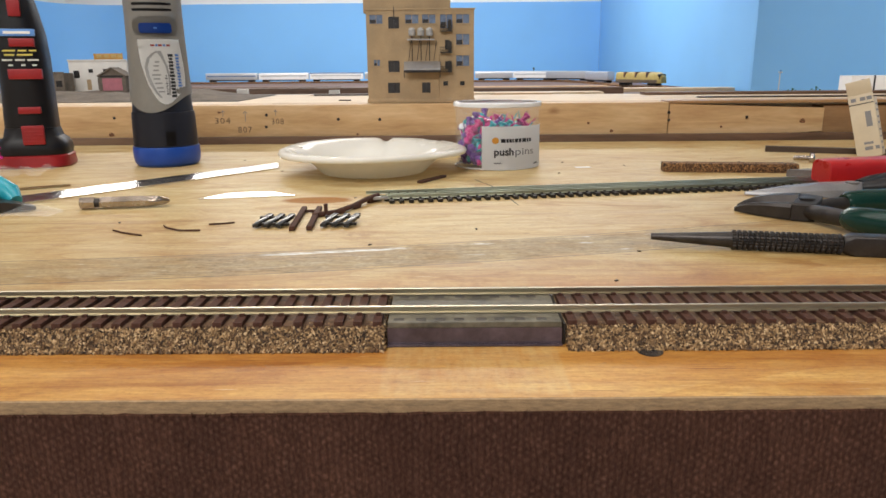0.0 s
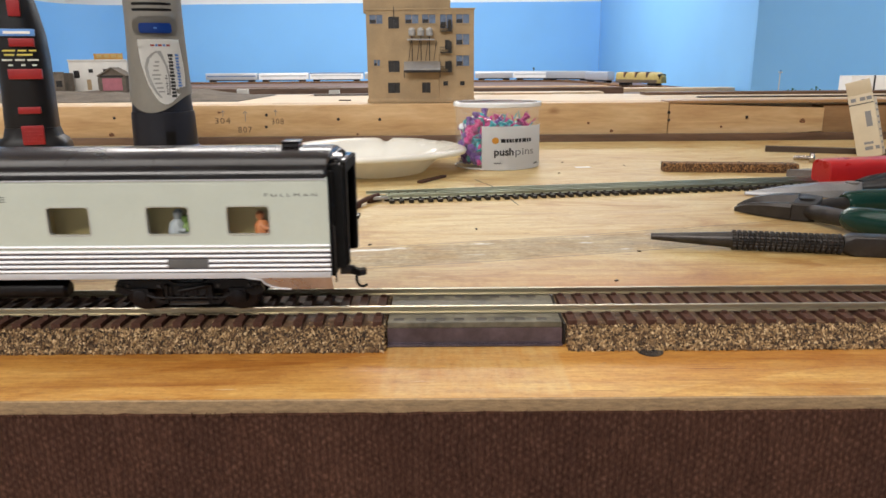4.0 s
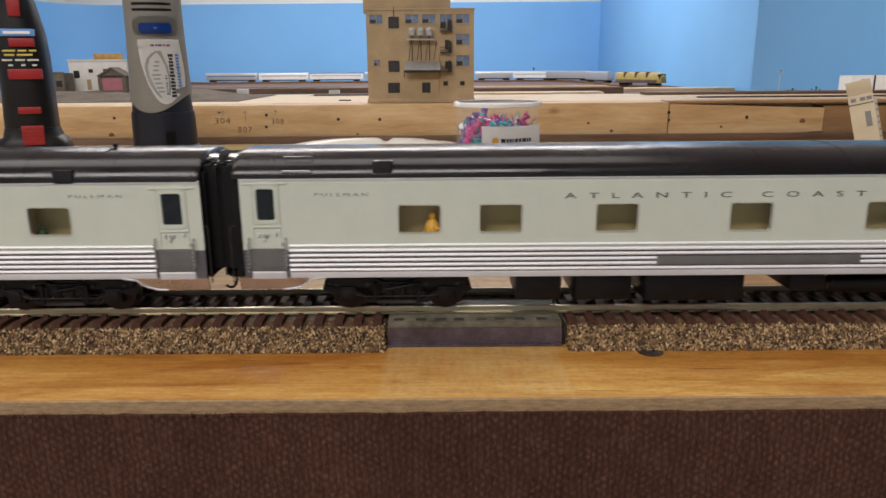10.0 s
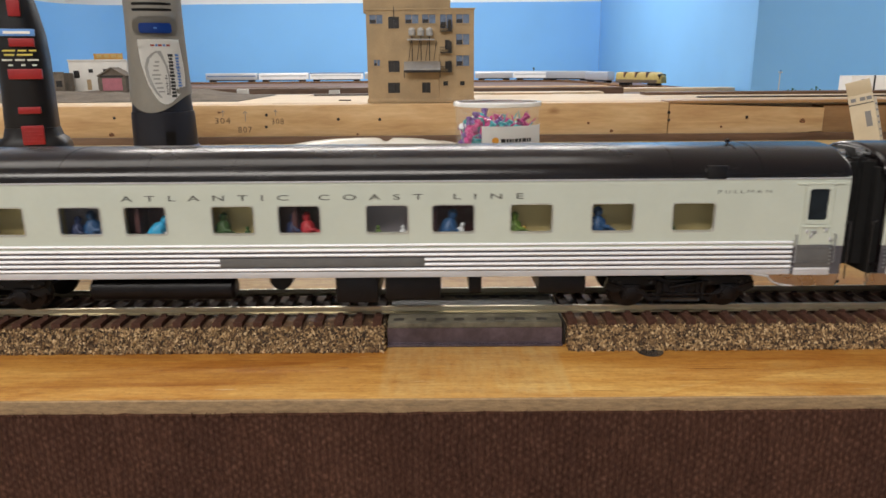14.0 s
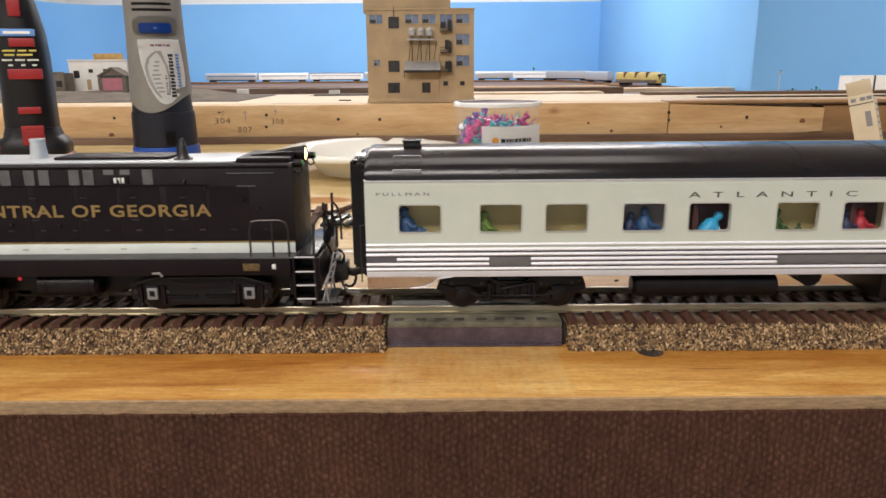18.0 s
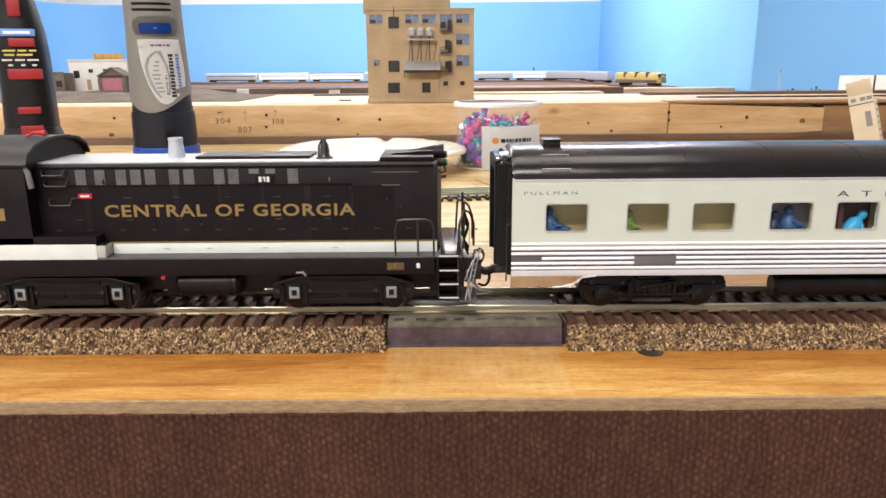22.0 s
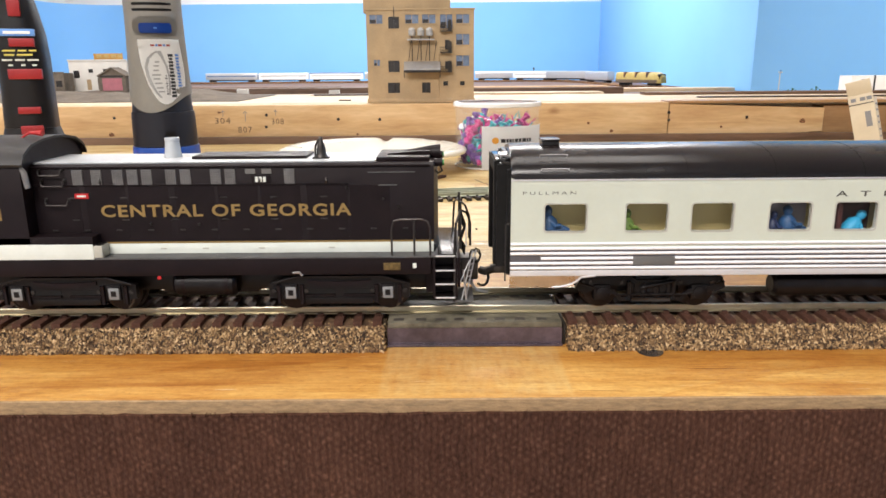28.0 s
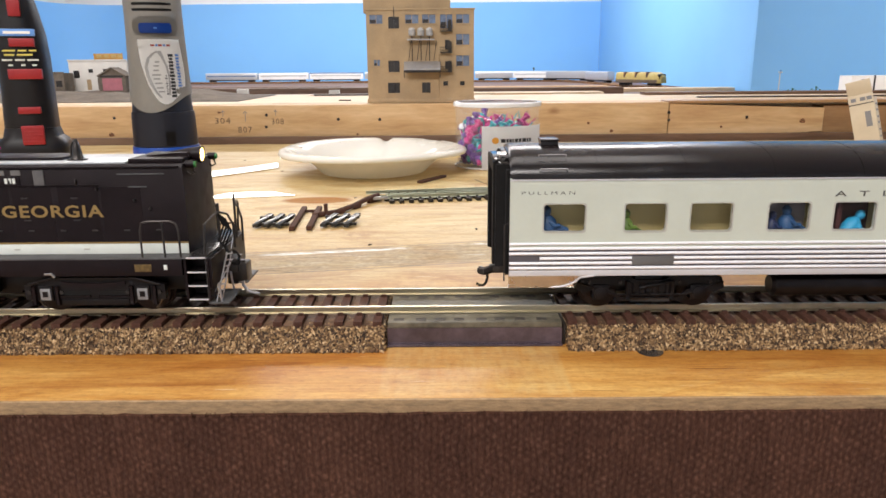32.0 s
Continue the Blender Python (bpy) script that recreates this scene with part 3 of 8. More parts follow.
# ---- the room ----
def slab(name, x0, x1, y0, y1, z0, z1, material, label, category, bev=0.0, kind="structure"):
    cx, cy, cz = (x0 + x1) / 2, (y0 + y1) / 2, z0
    return solid(name, box(B(), x0 - cx, x1 - cx, y0 - cy, y1 - cy, 0, z1 - z0, bev), material, label, category, (cx, cy, cz), kind)


slab("floor", -2300, 3200, -2600, 4300, -1150, -1100, GREY_FLOOR, "grey painted floor of the train room", "floor")
slab("ceiling", -2300, 3200, -2600, 4300, 1200, 1240, WHITE_WALL, "white flat ceiling", "ceiling")
slab("wall_north", -2300, 913, 4110, 4300, -1100, 1200, WHITE_WALL, "white wall behind the painted backdrop", "wall")
slab("wall_west", -2300, -2180, -2500, 4110, -1100, 1200, WHITE_WALL, "white side wall of the train room", "wall")
slab("wall_jog", 923, 1100, 1970, 4300, -1100, 1200, WHITE_WALL, "white wall jutting into the room", "wall")
slab("wall_east_front", 1100, 3200, 1970, 2150, -1100, 1200, WHITE_WALL, "white wall beside the jog", "wall")
# south and east walls are unseen: added to close the room, coloured for reflections
slab("wall_east", 3100, 3200, -2500, 1970, -1100, 1200, BLUE_WALL, "unseen end wall, added in blue for its reflections", "wall")
slab("wall_south", -2300, 3200, -2600, -2500, -1100, 1200, WHITE_WALL, "unseen wall added behind the camera, white for its reflections", "wall")

# painted backdrop with a coved corner
bm = B()
pts = [(-2170, 400)] + [(-2170, 3800)] + [(-1870 - 300 * math.cos(radians(a)), 3800 + 300 * math.sin(radians(a))) for a in (15, 30, 45, 60, 75)] + [(-1870, 4100), (912, 4100)]
for z0, z1 in ((-60, 438),):
    front = [[bm.verts.new((x, y, z)) for x, y in pts] for z in (z0, z1)]
    back = [[bm.verts.new((x - (8 if i < 5 else 0), y + (0 if i < 3 else 8), z)) for i, (x, y) in enumerate(pts)] for z in (z0, z1)]
    for i in range(len(pts) - 1):
        bm.faces.new((front[0][i], front[0][i + 1], front[1][i + 1], front[1][i]))
        bm.faces.new((back[0][i + 1], back[0][i], back[1][i], back[1][i + 1]))
        bm.faces.new((front[1][i], front[1][i + 1], back[1][i + 1], back[1][i]))
solid("backdrop", bm, BLUE_WALL, "sky-blue painted backdrop panel along the walls", "backdrop", kind="structure")
slab("backdrop_jog", 913, 922, 1969.4, 4100, -60, 700, BLUE_WALL, "light blue painted backdrop on the jog", "backdrop")
slab("backdrop_front", 912.8, 2900, 1952, 1969, -60, 700, BLUE_WALL, "blue painted backdrop beside the jog", "backdrop")

# ---- the bench ----
slab("bench_top", -1700, 1700, -50.6, 549, -15, 0, TABLE, "worn pale plywood bench top with glue stains", "bench")
bpy.data.objects["bench_top"].data.transform(Matrix.Translation((0, 0.2492, -0.015)))
bpy.data.objects["bench_top"].matrix_basis = Matrix.Identity(4)
slab("trim", -1700, 1700, -51.6, -50.61, -15, -0.04, EDGE_PLY, "rough brown plywood edge of the bench", "trim")
slab("bench_frame", -1700, 1700, -40, 500, -110, -15.2, PINE, "softwood frame under the bench", "bench")

# cloth skirt with loose folds and a frayed upper edge
bm = B()
NX, NZ = 260, 26
grid = []
for j in range(NZ + 1):
    row = []
    for i in range(NX + 1):
        x = -420 + 840 * i / NX
        z = -2.9 - 330 * (j / NZ) ** 1.6
        sag = 0.9 * math.sin(x / 38.0) + 0.7 * math.sin(x / 17.0 + 1.3)
        y = -53.4 - sag * min(1, j / 10) * 0.8 + 0.25 * noise.noise((x * 0.3, j * 0.7, 0))
        if j == 0:
            z += 0.35 * noise.noise((x * 1.9, 0, 3)) + 0.2 * noise.noise((x * 0.2, 5, 3))
        row.append(bm.verts.new((x, y, z)))
    grid.append(row)
for j in range(NZ):
    for i in range(NX):
        bm.faces.new((grid[j][i], grid[j + 1][i], grid[j + 1][i + 1], grid[j][i + 1]))
geo = bmesh.ops.extrude_face_region(bm, geom=list(bm.faces))
for v in geo["geom"]:
    if isinstance(v, bmesh.types.BMVert):
        v.co.y += 1.2
skirt = thing("bench_skirt", 0, 0, 0, "dark brown coarse woven cloth hung along the bench edge", "cloth skirt")
part("cloth_panel", bm, BURLAP, skirt, "coarse woven cloth")
for sx in (-1, 1):
    part("cloth_panel", box(B(), -640, 640, -1, 1, -330, -3.2), BURLAP, skirt, "", (sx * 1062, -53, 0))
# loose threads along the cut edge
rng = random.Random(8)
bm = B()
for _ in range(420):
    x, h = rng.uniform(-150, 150), rng.uniform(0.5, 1.3)
    lean, w = rng.uniform(-0.9, 0.9), rng.uniform(0.09, 0.17)
    tube(bm, [(x, -53.2, -3.6), (x + lean * 0.4, -53.5, -3.1 + h * 0.3), (x + lean, -53.3, -3.2 + h)], w, 3, [w, w, w * 0.4])
threads = part("frayed_threads", bm, BURLAP, skirt)
tagged(threads, "loose brown threads along the cloth edge", kind="stuff")

# ---- far benchwork ----
# dark brown strip between the bench top and the beam
slab("brown_edge_strip", -1700, 1700, 549.5, 555, -6, 7.6, BROWN_WOOD, "dark brown strip along the back of the bench", "wood strip", 0.6, "")
beam = thing("timber_beam", 0, 573, 0, "long softwood beam on edge with screws and pencil marks", "beam")
part("timber", box(B(), -1650, 238.6, -16.5, 16.5, 0.4, 40.2, 1.2), PINE, beam)
part("timber", loft(B(), [[(239.4, -16.2, 2.0), (239.4, 14, 2.0), (239.4, 14, 38.4), (239.4, -16.2, 38.4)], [(405, -13.5, 8.5), (405, 14, 8.5), (405, 14, 33.0), (405, -13.5, 33.0)]]), PINE, beam, "tapering softwood piece")
part("timber", box(B(), 405.8, 520, -9, 16.5, 0.4, 35.5, 1.2), BROWN_PINE, beam, "darker end block")
part("timber", box(B(), 521, 1650, -12.8, 16.5, 0.4, 36.0, 1.2), PINE, beam)
part("cap_board", box(B(), 239.4, 1650, -15.6, 16.5, 38.6, 41.4, 0.4), BROWN_PINE, beam, "thin brown cap board")
bm = B()
tube(bm, [(0, 0, 0), (0, -0.4, 0)], 1.6, 14)
tube(bm, [(0, -0.4, 0), (0, -0.7, 0)], 0.9, 10)
screw = None
for x, z in ((-188, 30), (-189, 17.5), (-112, 25), (-68, 24.5), (239, 29.5), (239.5, 21.5), (-430, 14), (62, 18), (322, 24), (-350, 28)):
    if screw is None:
        screw = part("screw", bm, DARK_STEEL, beam, "dark screw head", (x, -16.4, z))
    else:
        again(screw, beam, (x, -16.4, z))

KNOT = mat("dark_pine_knot", (0.20, 0.085, 0.035), 0.6, 0, 0.45, 500, 0.2)
for x, z, r, tall in ((154, 19, 1.3, 1.2), (179, 10.6, 2.0, 0.8), (382.7, 19.4, 3.4, 0.7), (296, 14, 1.5, 0.8), (-355, 10.4, 3.0, 0.7), (-92, 9, 1.4, 0.8), (88, 31, 1.6, 0.7), (-238, 33, 1.8, 0.6)):
    front = -16.5 if x < 239 else -16.2 + 2.7 * (x - 239.4) / 165.6
    bm = B()
    lathe(bm, [(0.2 * r, 0.12), (0.7 * r, 0.1), (r, 0.02), (r, -0.6)], n=14, squash=tall, wave=lambda a, q: 0.12 * q * math.sin(3 * a + q))
    part("knot", bm, KNOT, beam, "brown knot in the timber", (x, front, z, 90, 0, 0))


def pencil_marks(parent, x, z, strokes, y):
    bm = B()
    for x0, z0, x1, z1 in strokes:
        d = Vector((x1 - x0, 0, z1 - z0)).normalized()
        s = Vector((-d.z, 0, d.x)) * 0.28
        a, b = Vector((x0, 0, z0)), Vector((x1, 0, z1))
        vs = [bm.verts.new(v) for v in (a - s, b - s, b + s, a + s)]
        bm.faces.new(vs)
    geo = bmesh.ops.extrude_face_region(bm, geom=list(bm.faces))
    for v in geo["geom"]:
        if isinstance(v, bmesh.types.BMVert):
            v.co.y -= 0.1
    part("pencil_mark", bm, PRINT_GREY, parent, "faint pencil strokes", (x, y, z))


ARROW = [(0, 0, 0, 6), (0, 6, -1.8, 3.8), (0, 6, 1.8, 3.8)]
LONG_ARROW = [(0, 0, 0.4, 11), (0.4, 11, -1.8, 8.6), (0.4, 11, 2.2, 8.8)]
PENCIL = mat("faded_pencil", (0.16, 0.10, 0.06), 0.7, 0, 0.2, 300, 0)
for x, z, strokes in ((-234.2, 29.0, ARROW), (-210.8, 23.2, LONG_ARROW), (-178.3, 29.2, ARROW)):
    pencil_marks(beam, x, z, strokes, -16.6)
for words, x, z, wide in (("304", -243.8, 21.4, 16.8), ("807", -219.5, 11.8, 15.0), ("308", -183.5, 20.2, 13.4)):
    ob = lettering(words, 6.0, 1.0, 0.1, PENCIL, beam, (x, -16.55, z), "pencil_number", 1.15, "handwritten pencil number", "LEFT", 0.0)
    ob.data.transform(Matrix.Diagonal((wide / text_width(ob), 1, 1, 1)))

slab("shelf_board", -190, 405, 591, 790, 24, 40.6, PLY, "pale bare plywood shelf behind the beam", "shelf", 0.8, "")
slab("shelf_board", -1500, -190.6, 591, 860, 24, 40.4, PLY, "pale bare plywood shelf behind the beam", "shelf", 0.8, "")
slab("shelf_board", 405.6, 1000, 591, 770, 24, 40.4, PLY, "pale bare plywood shelf behind the beam", "shelf", 0.8, "")
slab("track_strip", 262, 1000, 735, 762, 40.8, 44.2, BROWN_WOOD, "long brown roadbed strip on the shelf", "wood strip", 0.4, "")
slab("track_strip", 300, 1000, 640, 652, 40.9, 42.4, DARK_WOOD, "thin dark strip on the shelf", "wood strip", 0.3, "")
slab("shelf_leg", -900, -870, 600, 760, -1100, 24, PINE, "softwood leg under the shelf", "leg")
slab("shelf_leg", 340, 370, 600, 760, -1100, 24, PINE, "softwood leg under the shelf", "leg")
slab("far_bench", -2165, 910, 862, 4095, -40, -1, BROWN_WOOD, "brown far bench of the layout", "bench")
slab("far_bench_side", 406.5, 910, 772, 861, -40, -2, PLY, "pale plywood side bench", "bench")
slab("far_bench_wing", 911, 2600, 591, 1950, -40, -2, PLY, "pale plywood side bench", "bench")

# loose boards on the far bench
for x0, x1, y0, y1, z0, z1, m, lab in (
        (-1330, -350, 2240, 2330, -1, 17, BROWN_WOOD, "long brown roadbed board"),
        (-760, -160, 1480, 1530, -1, 33, BROWN_WOOD, "brown riser board on edge"),
        (-700, -130, 1380, 1420, -1, 22, DARK_WOOD, "dark roadbed strip"),
        (-50, 500, 1980, 2040, -1, 20, PINE, "softwood board on the far bench"),
        (40, 420, 1485, 1520, -1, 30, BROWN_WOOD, "brown riser board on edge"),
        (60, 320, 1240, 1300, -1, 28, PLY, "pale offcut board"),
        (90, 190, 1060, 1110, -1, 33, PINE, "short softwood offcut"),
        (-1800, 700, 3700, 3900, -1, 6, CORK_DARK, "cork roadbed under the distant train"),
        (430, 905, 2050, 2120, -1, 10, PLY, "pale plywood strip"),
        (380, 905, 1640, 1700, -1, 8, DARK_WOOD, "dark track strip")):
    slab("loose_board", x0, x1, y0, y1, z0, z1, m, lab + " lying loose", "board", 1.0, "")
for x0, x1, y, z1 in ((-463, -447, 1440, 33), (-255, -240, 1440, 29)):
    slab("white_block", x0 - 4, x1 + 4, y - 8, y + 8, -1, z1, WHITE_BUILD, "small white block on the far bench", "block", 0.8, "")
# side boards and track strips towards the jog
for x0, x1, y0, y1, z0, z1, m, lab in (
        (420, 1500, 900, 935, -2, 22, BROWN_WOOD, "long brown board on edge"),
        (300, 1500, 870, 884, -2, 24.5, DARK_WOOD, "dark rail strip on a board"),
        (560, 1700, 1250, 1330, -2, 12, CORK_DARK, "cork roadbed strip")):
    slab("side_board", x0, x1, y0, y1, z0, z1, m, lab + " lying loose", "board", 0.8, "")

# ---- track ----
RAIL_TOP = 9.3
roadbed_profile = [(-22, 0.02), (-16.2, 4.7), (16.2, 4.7), (22, 0.02)]


def roadbed(x0, x1):
    bm = B()
    n = int((x1 - x0) / 2.0)
    prof = [(-22 + 5.8 * k / 6, 0.02 + 5.2 * k / 6) for k in range(7)] + [(-8, 5.25), (8, 5.25)] + [(16.2 + 5.8 * k / 3, 5.2 - 5.18 * k / 3) for k in range(4)]
    secs = []
    for i in range(n + 1):
        x = x0 + (x1 - x0) * i / n
        secs.append([(x + 0.5 * noise.noise((y * 0.9, z, x * 0.3)) * (0 < i < n), y + (0.35 * noise.noise((x * 0.7, y, z)) if abs(y) > 12 else 0),
                      max(0.02, z + 0.3 * noise.noise((x * 0.8, y * 0.8, z + 9)))) for y, z in prof])
    loft(bm, secs)
    return bm


track = thing("model_track", 0, 0, 0, "straight model railway track on cork roadbed", "track")
part("roadbed", roadbed(-1690, -17.4), CORK, track, "granulated cork roadbed")
part("roadbed", roadbed(35.2, 1690), CORK, track, "granulated cork roadbed")
# added sheets over the cork: shade between the ties is put into their colour
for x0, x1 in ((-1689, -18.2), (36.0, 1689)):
    part("bed_shade_sheet", box(B(), x0, x1, -15.2, 15.6, 5.2, 5.62), BED_BROWN, track, "thin brown sheet with the shade between ties in its colour")
# loose granules that make the slope rough
rng = random.Random(4)
bm_v, bm_f = [], []


def granule(x, y, z, r):
    base = len(bm_v)
    sx, sy, sz = r * rng.uniform(0.9, 1.7), r * rng.uniform(0.6, 1.0), r * rng.uniform(0.45, 0.9)
    m = Euler((rng.uniform(0, 6), rng.uniform(0, 6), rng.uniform(0, 6))).to_matrix()
    for c in ((1, 0, 0), (-1, 0, 0), (0, 1, 0), (0, -1, 0), (0, 0, 1), (0, 0, -1)):
        v = m @ Vector((c[0] * sx, c[1] * sy, c[2] * sz)) * rng.uniform(0.85, 1.15)
        bm_v.append(((x + v.x) * MM, (y + v.y) * MM, (z + v.z) * MM))
    for f in ((0, 2, 4), (2, 1, 4), (1, 3, 4), (3, 0, 4), (2, 0, 5), (1, 2, 5), (3, 1, 5), (0, 3, 5)):
        bm_f.append(tuple(base + k for k in f))


for x0, x1, count in ((-200, -17.6, 10500), (35.4, 200, 9600)):
    for _ in range(count):
        k = rng.random()
        x = rng.uniform(x0, x1)
        granule(x, -22.2 + 6.0 * k + rng.uniform(-0.15, 0.15), 0.25 + 5.2 * k, rng.uniform(0.26, 0.68))
    for _ in range(count // 14):
        x = rng.uniform(x0, x1)
        granule(x, rng.uniform(-16.4, -13.5), 5.35, rng.uniform(0.2, 0.4))
    for _ in range(count // 7):
        x = rng.uniform(x0, x1)
        granule(x, rng.uniform(-15, 15.4), 5.62, rng.uniform(0.12, 0.3))
for xe in (-17.4, 35.2):
    for _ in range(160):
        yy = rng.uniform(-21.5, -8)
        granule(xe + rng.uniform(-0.3, 0.3), yy, rng.uniform(0, 1) * min(4.6, (yy + 22) * 0.8), rng.uniform(0.3, 0.5))
me = bpy.data.meshes.new("cork_grit")
me.from_pydata(bm_v, [], bm_f)
me.materials.append(GRAIN)
gr = new("cork_grit", me)
gr.parent = track
tagged(gr, "rough tan and black cork granules", kind="stuff")


def rail(y):
    s = 1 if y > 0 else -1
    prof = [(-1.0, 0), (1.0, 0), (1.0, 0.25), (0.25, 0.55), (0.25, 1.5), (0.45, 1.65), (0.45, 2.0), (0.36, 2.12), (-0.36, 2.12), (-0.45, 2.0), (-0.45, 1.65), (-0.25, 1.5), (-0.25, 0.55), (-1.0, 0.25)]
    return prism(B(), [(y + s * a, RAIL_TOP - 2.12 + b) for a, b in prof], "x", -1690, 1690)


part("rail", rail(-8.7), RAIL, track, "worn nickel-silver rail")
part("rail", rail(8.7), RAIL, track, "worn nickel-silver rail")

# acrylic spacer block that carries the rails
TIE_MARK = mat("dim_tie_image", (0.05, 0.042, 0.036), 0.6, 0, 0.4, 500)
block = thing("acrylic_block", 0, 0, 0, "smoky acrylic block bridging a gap in the roadbed", "block")
bm = B()
prism(bm, [(-17.3, 0.05), (-17.3, 0.9), (-17.0, 1.0), (-17.0, 5.3), (17, 5.3), (17, 0.05)], "x", -16.6, 33.6)
part("base", bm, PLEXI, block)
part("top_sheet", box(B(), -16.5, 33.5, -16.9, 16.9, 5.32, 7.0, 0.15), PLEXI_TOP, block, "scuffed clear top sheet")
# dark patches painted on the sheet for the dim tie images in it
stub = None
for k in range(8):
    for y0 in (-14.2, 6.6, 11.0):
        at = (-13.0 + k * 5.8 + 0.4 * math.sin(k * 2.3 + y0), y0, 7.0)
        if stub is None:
            stub = part("tie_mark", box(B(), -1.5, 1.5, -1.1, 1.1, 0.0, 0.05, 0.02), TIE_MARK, block, "dark patch painted on for a dim tie image", at)
        else:
            again(stub, block, at)
bm = B()
box(bm, 34.0, 34.6, -17, 12, 0.05, 6.4)
part("edge_strip", bm, TIE_BLACK, block)
part("glue_lip", box(B(), -16.8, 33.8, -18.4, -17.35, 0.03, 0.7, 0.2), PLEXI, block, "thin smoky lip along the foot")

# knot hole in front of the roadbed
solid("knot_hole", tube(B(), [(0, 0, 0.05), (0, 0, 0.25)], 3.6, 20), WINDOW_DARK, "dark knot hole in the plywood", "knot", (57.5, -22.8, 0))


# ---- the train ----
def wheelset(parent, x, r=5.2):
    """Two flanged wheels on an axle; its own space has the axle along y."""
    bm = B()
    for s in (-1, 1):
        tube(bm, [(0, s * 7.2, 0), (0, s * 7.9, 0)], r + 0.7, 22)
        tube(bm, [(0, s * 7.9, 0), (0, s * 10.2, 0)], r, 22)
        tube(bm, [(0, s * 10.2, 0), (0, s * 10.5, 0)], r * 0.45, 12)
        for k in range(4):
            a = math.pi / 2 * k
            box(bm, math.cos(a) * r * 0.65 - 0.4, math.cos(a) * r * 0.65 + 0.4, s * 10.2 - 0.15, s * 10.2 + 0.15, math.sin(a) * r * 0.65 - 0.4, math.sin(a) * r * 0.65 + 0.4)
    tube(bm, [(0, -11.5, 0), (0, 11.5, 0)], 1.1, 10)
    ob = part("wheelset", bm, WHEEL, parent, "brown metal wheels on an axle", (x, 0, r))
    SPINNERS.append((ob, x, r))
    return ob


SPINNERS = []


def car_truck(car, xc):
    """Passenger truck: drop-equaliser side frames, springs, journals and two axles."""
    tr = new("truck")
    tr.parent = car
    tr.matrix_basis = pose(xc * MM, 0, 0)
    for s in (-1, 1):
        y = s * 12.2
        bm = B()
        prism(bm, [(-21.6, 6.4), (-20.6, 9.6), (-6, 9.8), (-4, 8.8), (4, 8.8), (6, 9.8), (20.6, 9.6), (21.6, 6.4), (18.6, 5.0), (13, 7.2), (6, 7.2), (4, 5.0), (-4, 5.0), (-6, 7.2), (-13, 7.2), (-18.6, 5.0)], "y", y - 0.9, y + 0.9)
        for k in (-14, 14):
            box(bm, k - 2.4, k + 2.4, y - 1.6, y + 1.6, 3.0, 7.6, 0.5)
            tube(bm, [(k, y - s * 0.2, 5.2), (k, y + s * 2.1, 5.2)], 1.5, 12)
        prism(bm, [(-12, 6.2), (-9, 2.8), (9, 2.8), (12, 6.2), (10.8, 6.2), (8.4, 3.9), (-8.4, 3.9), (-10.8, 6.2)], "y", y - 1.5, y - 0.6)
        for k in (-5.5, -1.8, 1.8, 5.5):
            tube(bm, [(k, y + s * 0.4, 3.6), (k, y + s * 0.4, 8.0)], 1.05, 10)
        part("side_frame", bm, UNDER, tr)
        for k in (-14, 14):
            part("journal_lid", tube(B(), [(k, y + s * 1.4, 5.2), (k, y + s * 2.1, 5.2), (k, y + s * 2.3, 5.2)], 1.9, 14, [1.9, 1.9, 1.4]), UNDER, tr)
        part("brake_rod", tube(B(), [(-21, y + s * 1.4, 8.4), (-10, y + s * 1.6, 4.6), (10, y + s * 1.6, 4.6), (21, y + s * 1.4, 8.4)], 0.35, 6), UNDER, tr)
        part("damper", tube(B(), [(-3, y + s * 1.3, 6.6), (6, y + s * 1.3, 8.4)], 0.6, 8), UNDER, tr)
        for k in (-19.4, -17.4, -8.5, 8.5, 17.4, 19.4):
            part("bolt", tube(B(), [(k, y + s * 0.8, 8.2), (k, y + s * 1.4, 8.2)], 0.5, 8), DARK_STEEL, tr)
        for k in (-6.4, 6.4):
            part("spring_hanger", box(B(), k - 0.5, k + 0.5, y + s * 1.0, y + s * 1.8, 3.2, 8.6, 0.15), UNDER, tr)
        part("spring_plank", box(B(), -5.6, 5.6, y + s * 0.9, y + s * 1.7, 2.6, 3.6, 0.2), DARK_STEEL, tr)
        # added plate behind the frame, stops light coming through the truck
        part("gap_blocker", box(B(), -20, 20, y - s * 3.2, y - s * 2.4, 4.6, 10.2), UNDER, tr)
    part("bolster", box(B(), -4, 4, -12, 12, 5.5, 9.6, 0.4), UNDER, tr)
    for k in (-14, 14):
        wheelset(tr, k)
    return tr


def figurine(car, x, y, z, col, lean=0.0, s=1.0):
    """A plain toy figure, one mesh."""
    bm = B()
    lathe(bm, [(0.3, 0), (2.6 * s, 0.2), (2.5 * s, 2.0 * s), (2.2 * s, 4.2 * s), (1.3 * s, 5.2 * s), (0.9 * s, 5.6 * s), (1.3 * s, 6.3 * s), (1.3 * s, 7.4 * s), (0.5 * s, 8.2 * s)], n=14)
    tube(bm, [(0.5 * s, -1.0 * s, 1.2 * s), (3.2 * s, -1.2 * s, 1.6 * s), (4.6 * s, -1.2 * s, 0.6 * s)], 1.1 * s, 8)
    tube(bm, [(0.4 * s, -2.0 * s, 4.2 * s), (1.4 * s, -2.5 * s, 3.0 * s), (2.8 * s, -2.2 * s, 2.8 * s)], 0.6 * s, 8)
    part("figurine", bm, col, car, "", (x, y, z, 0, lean, 0))


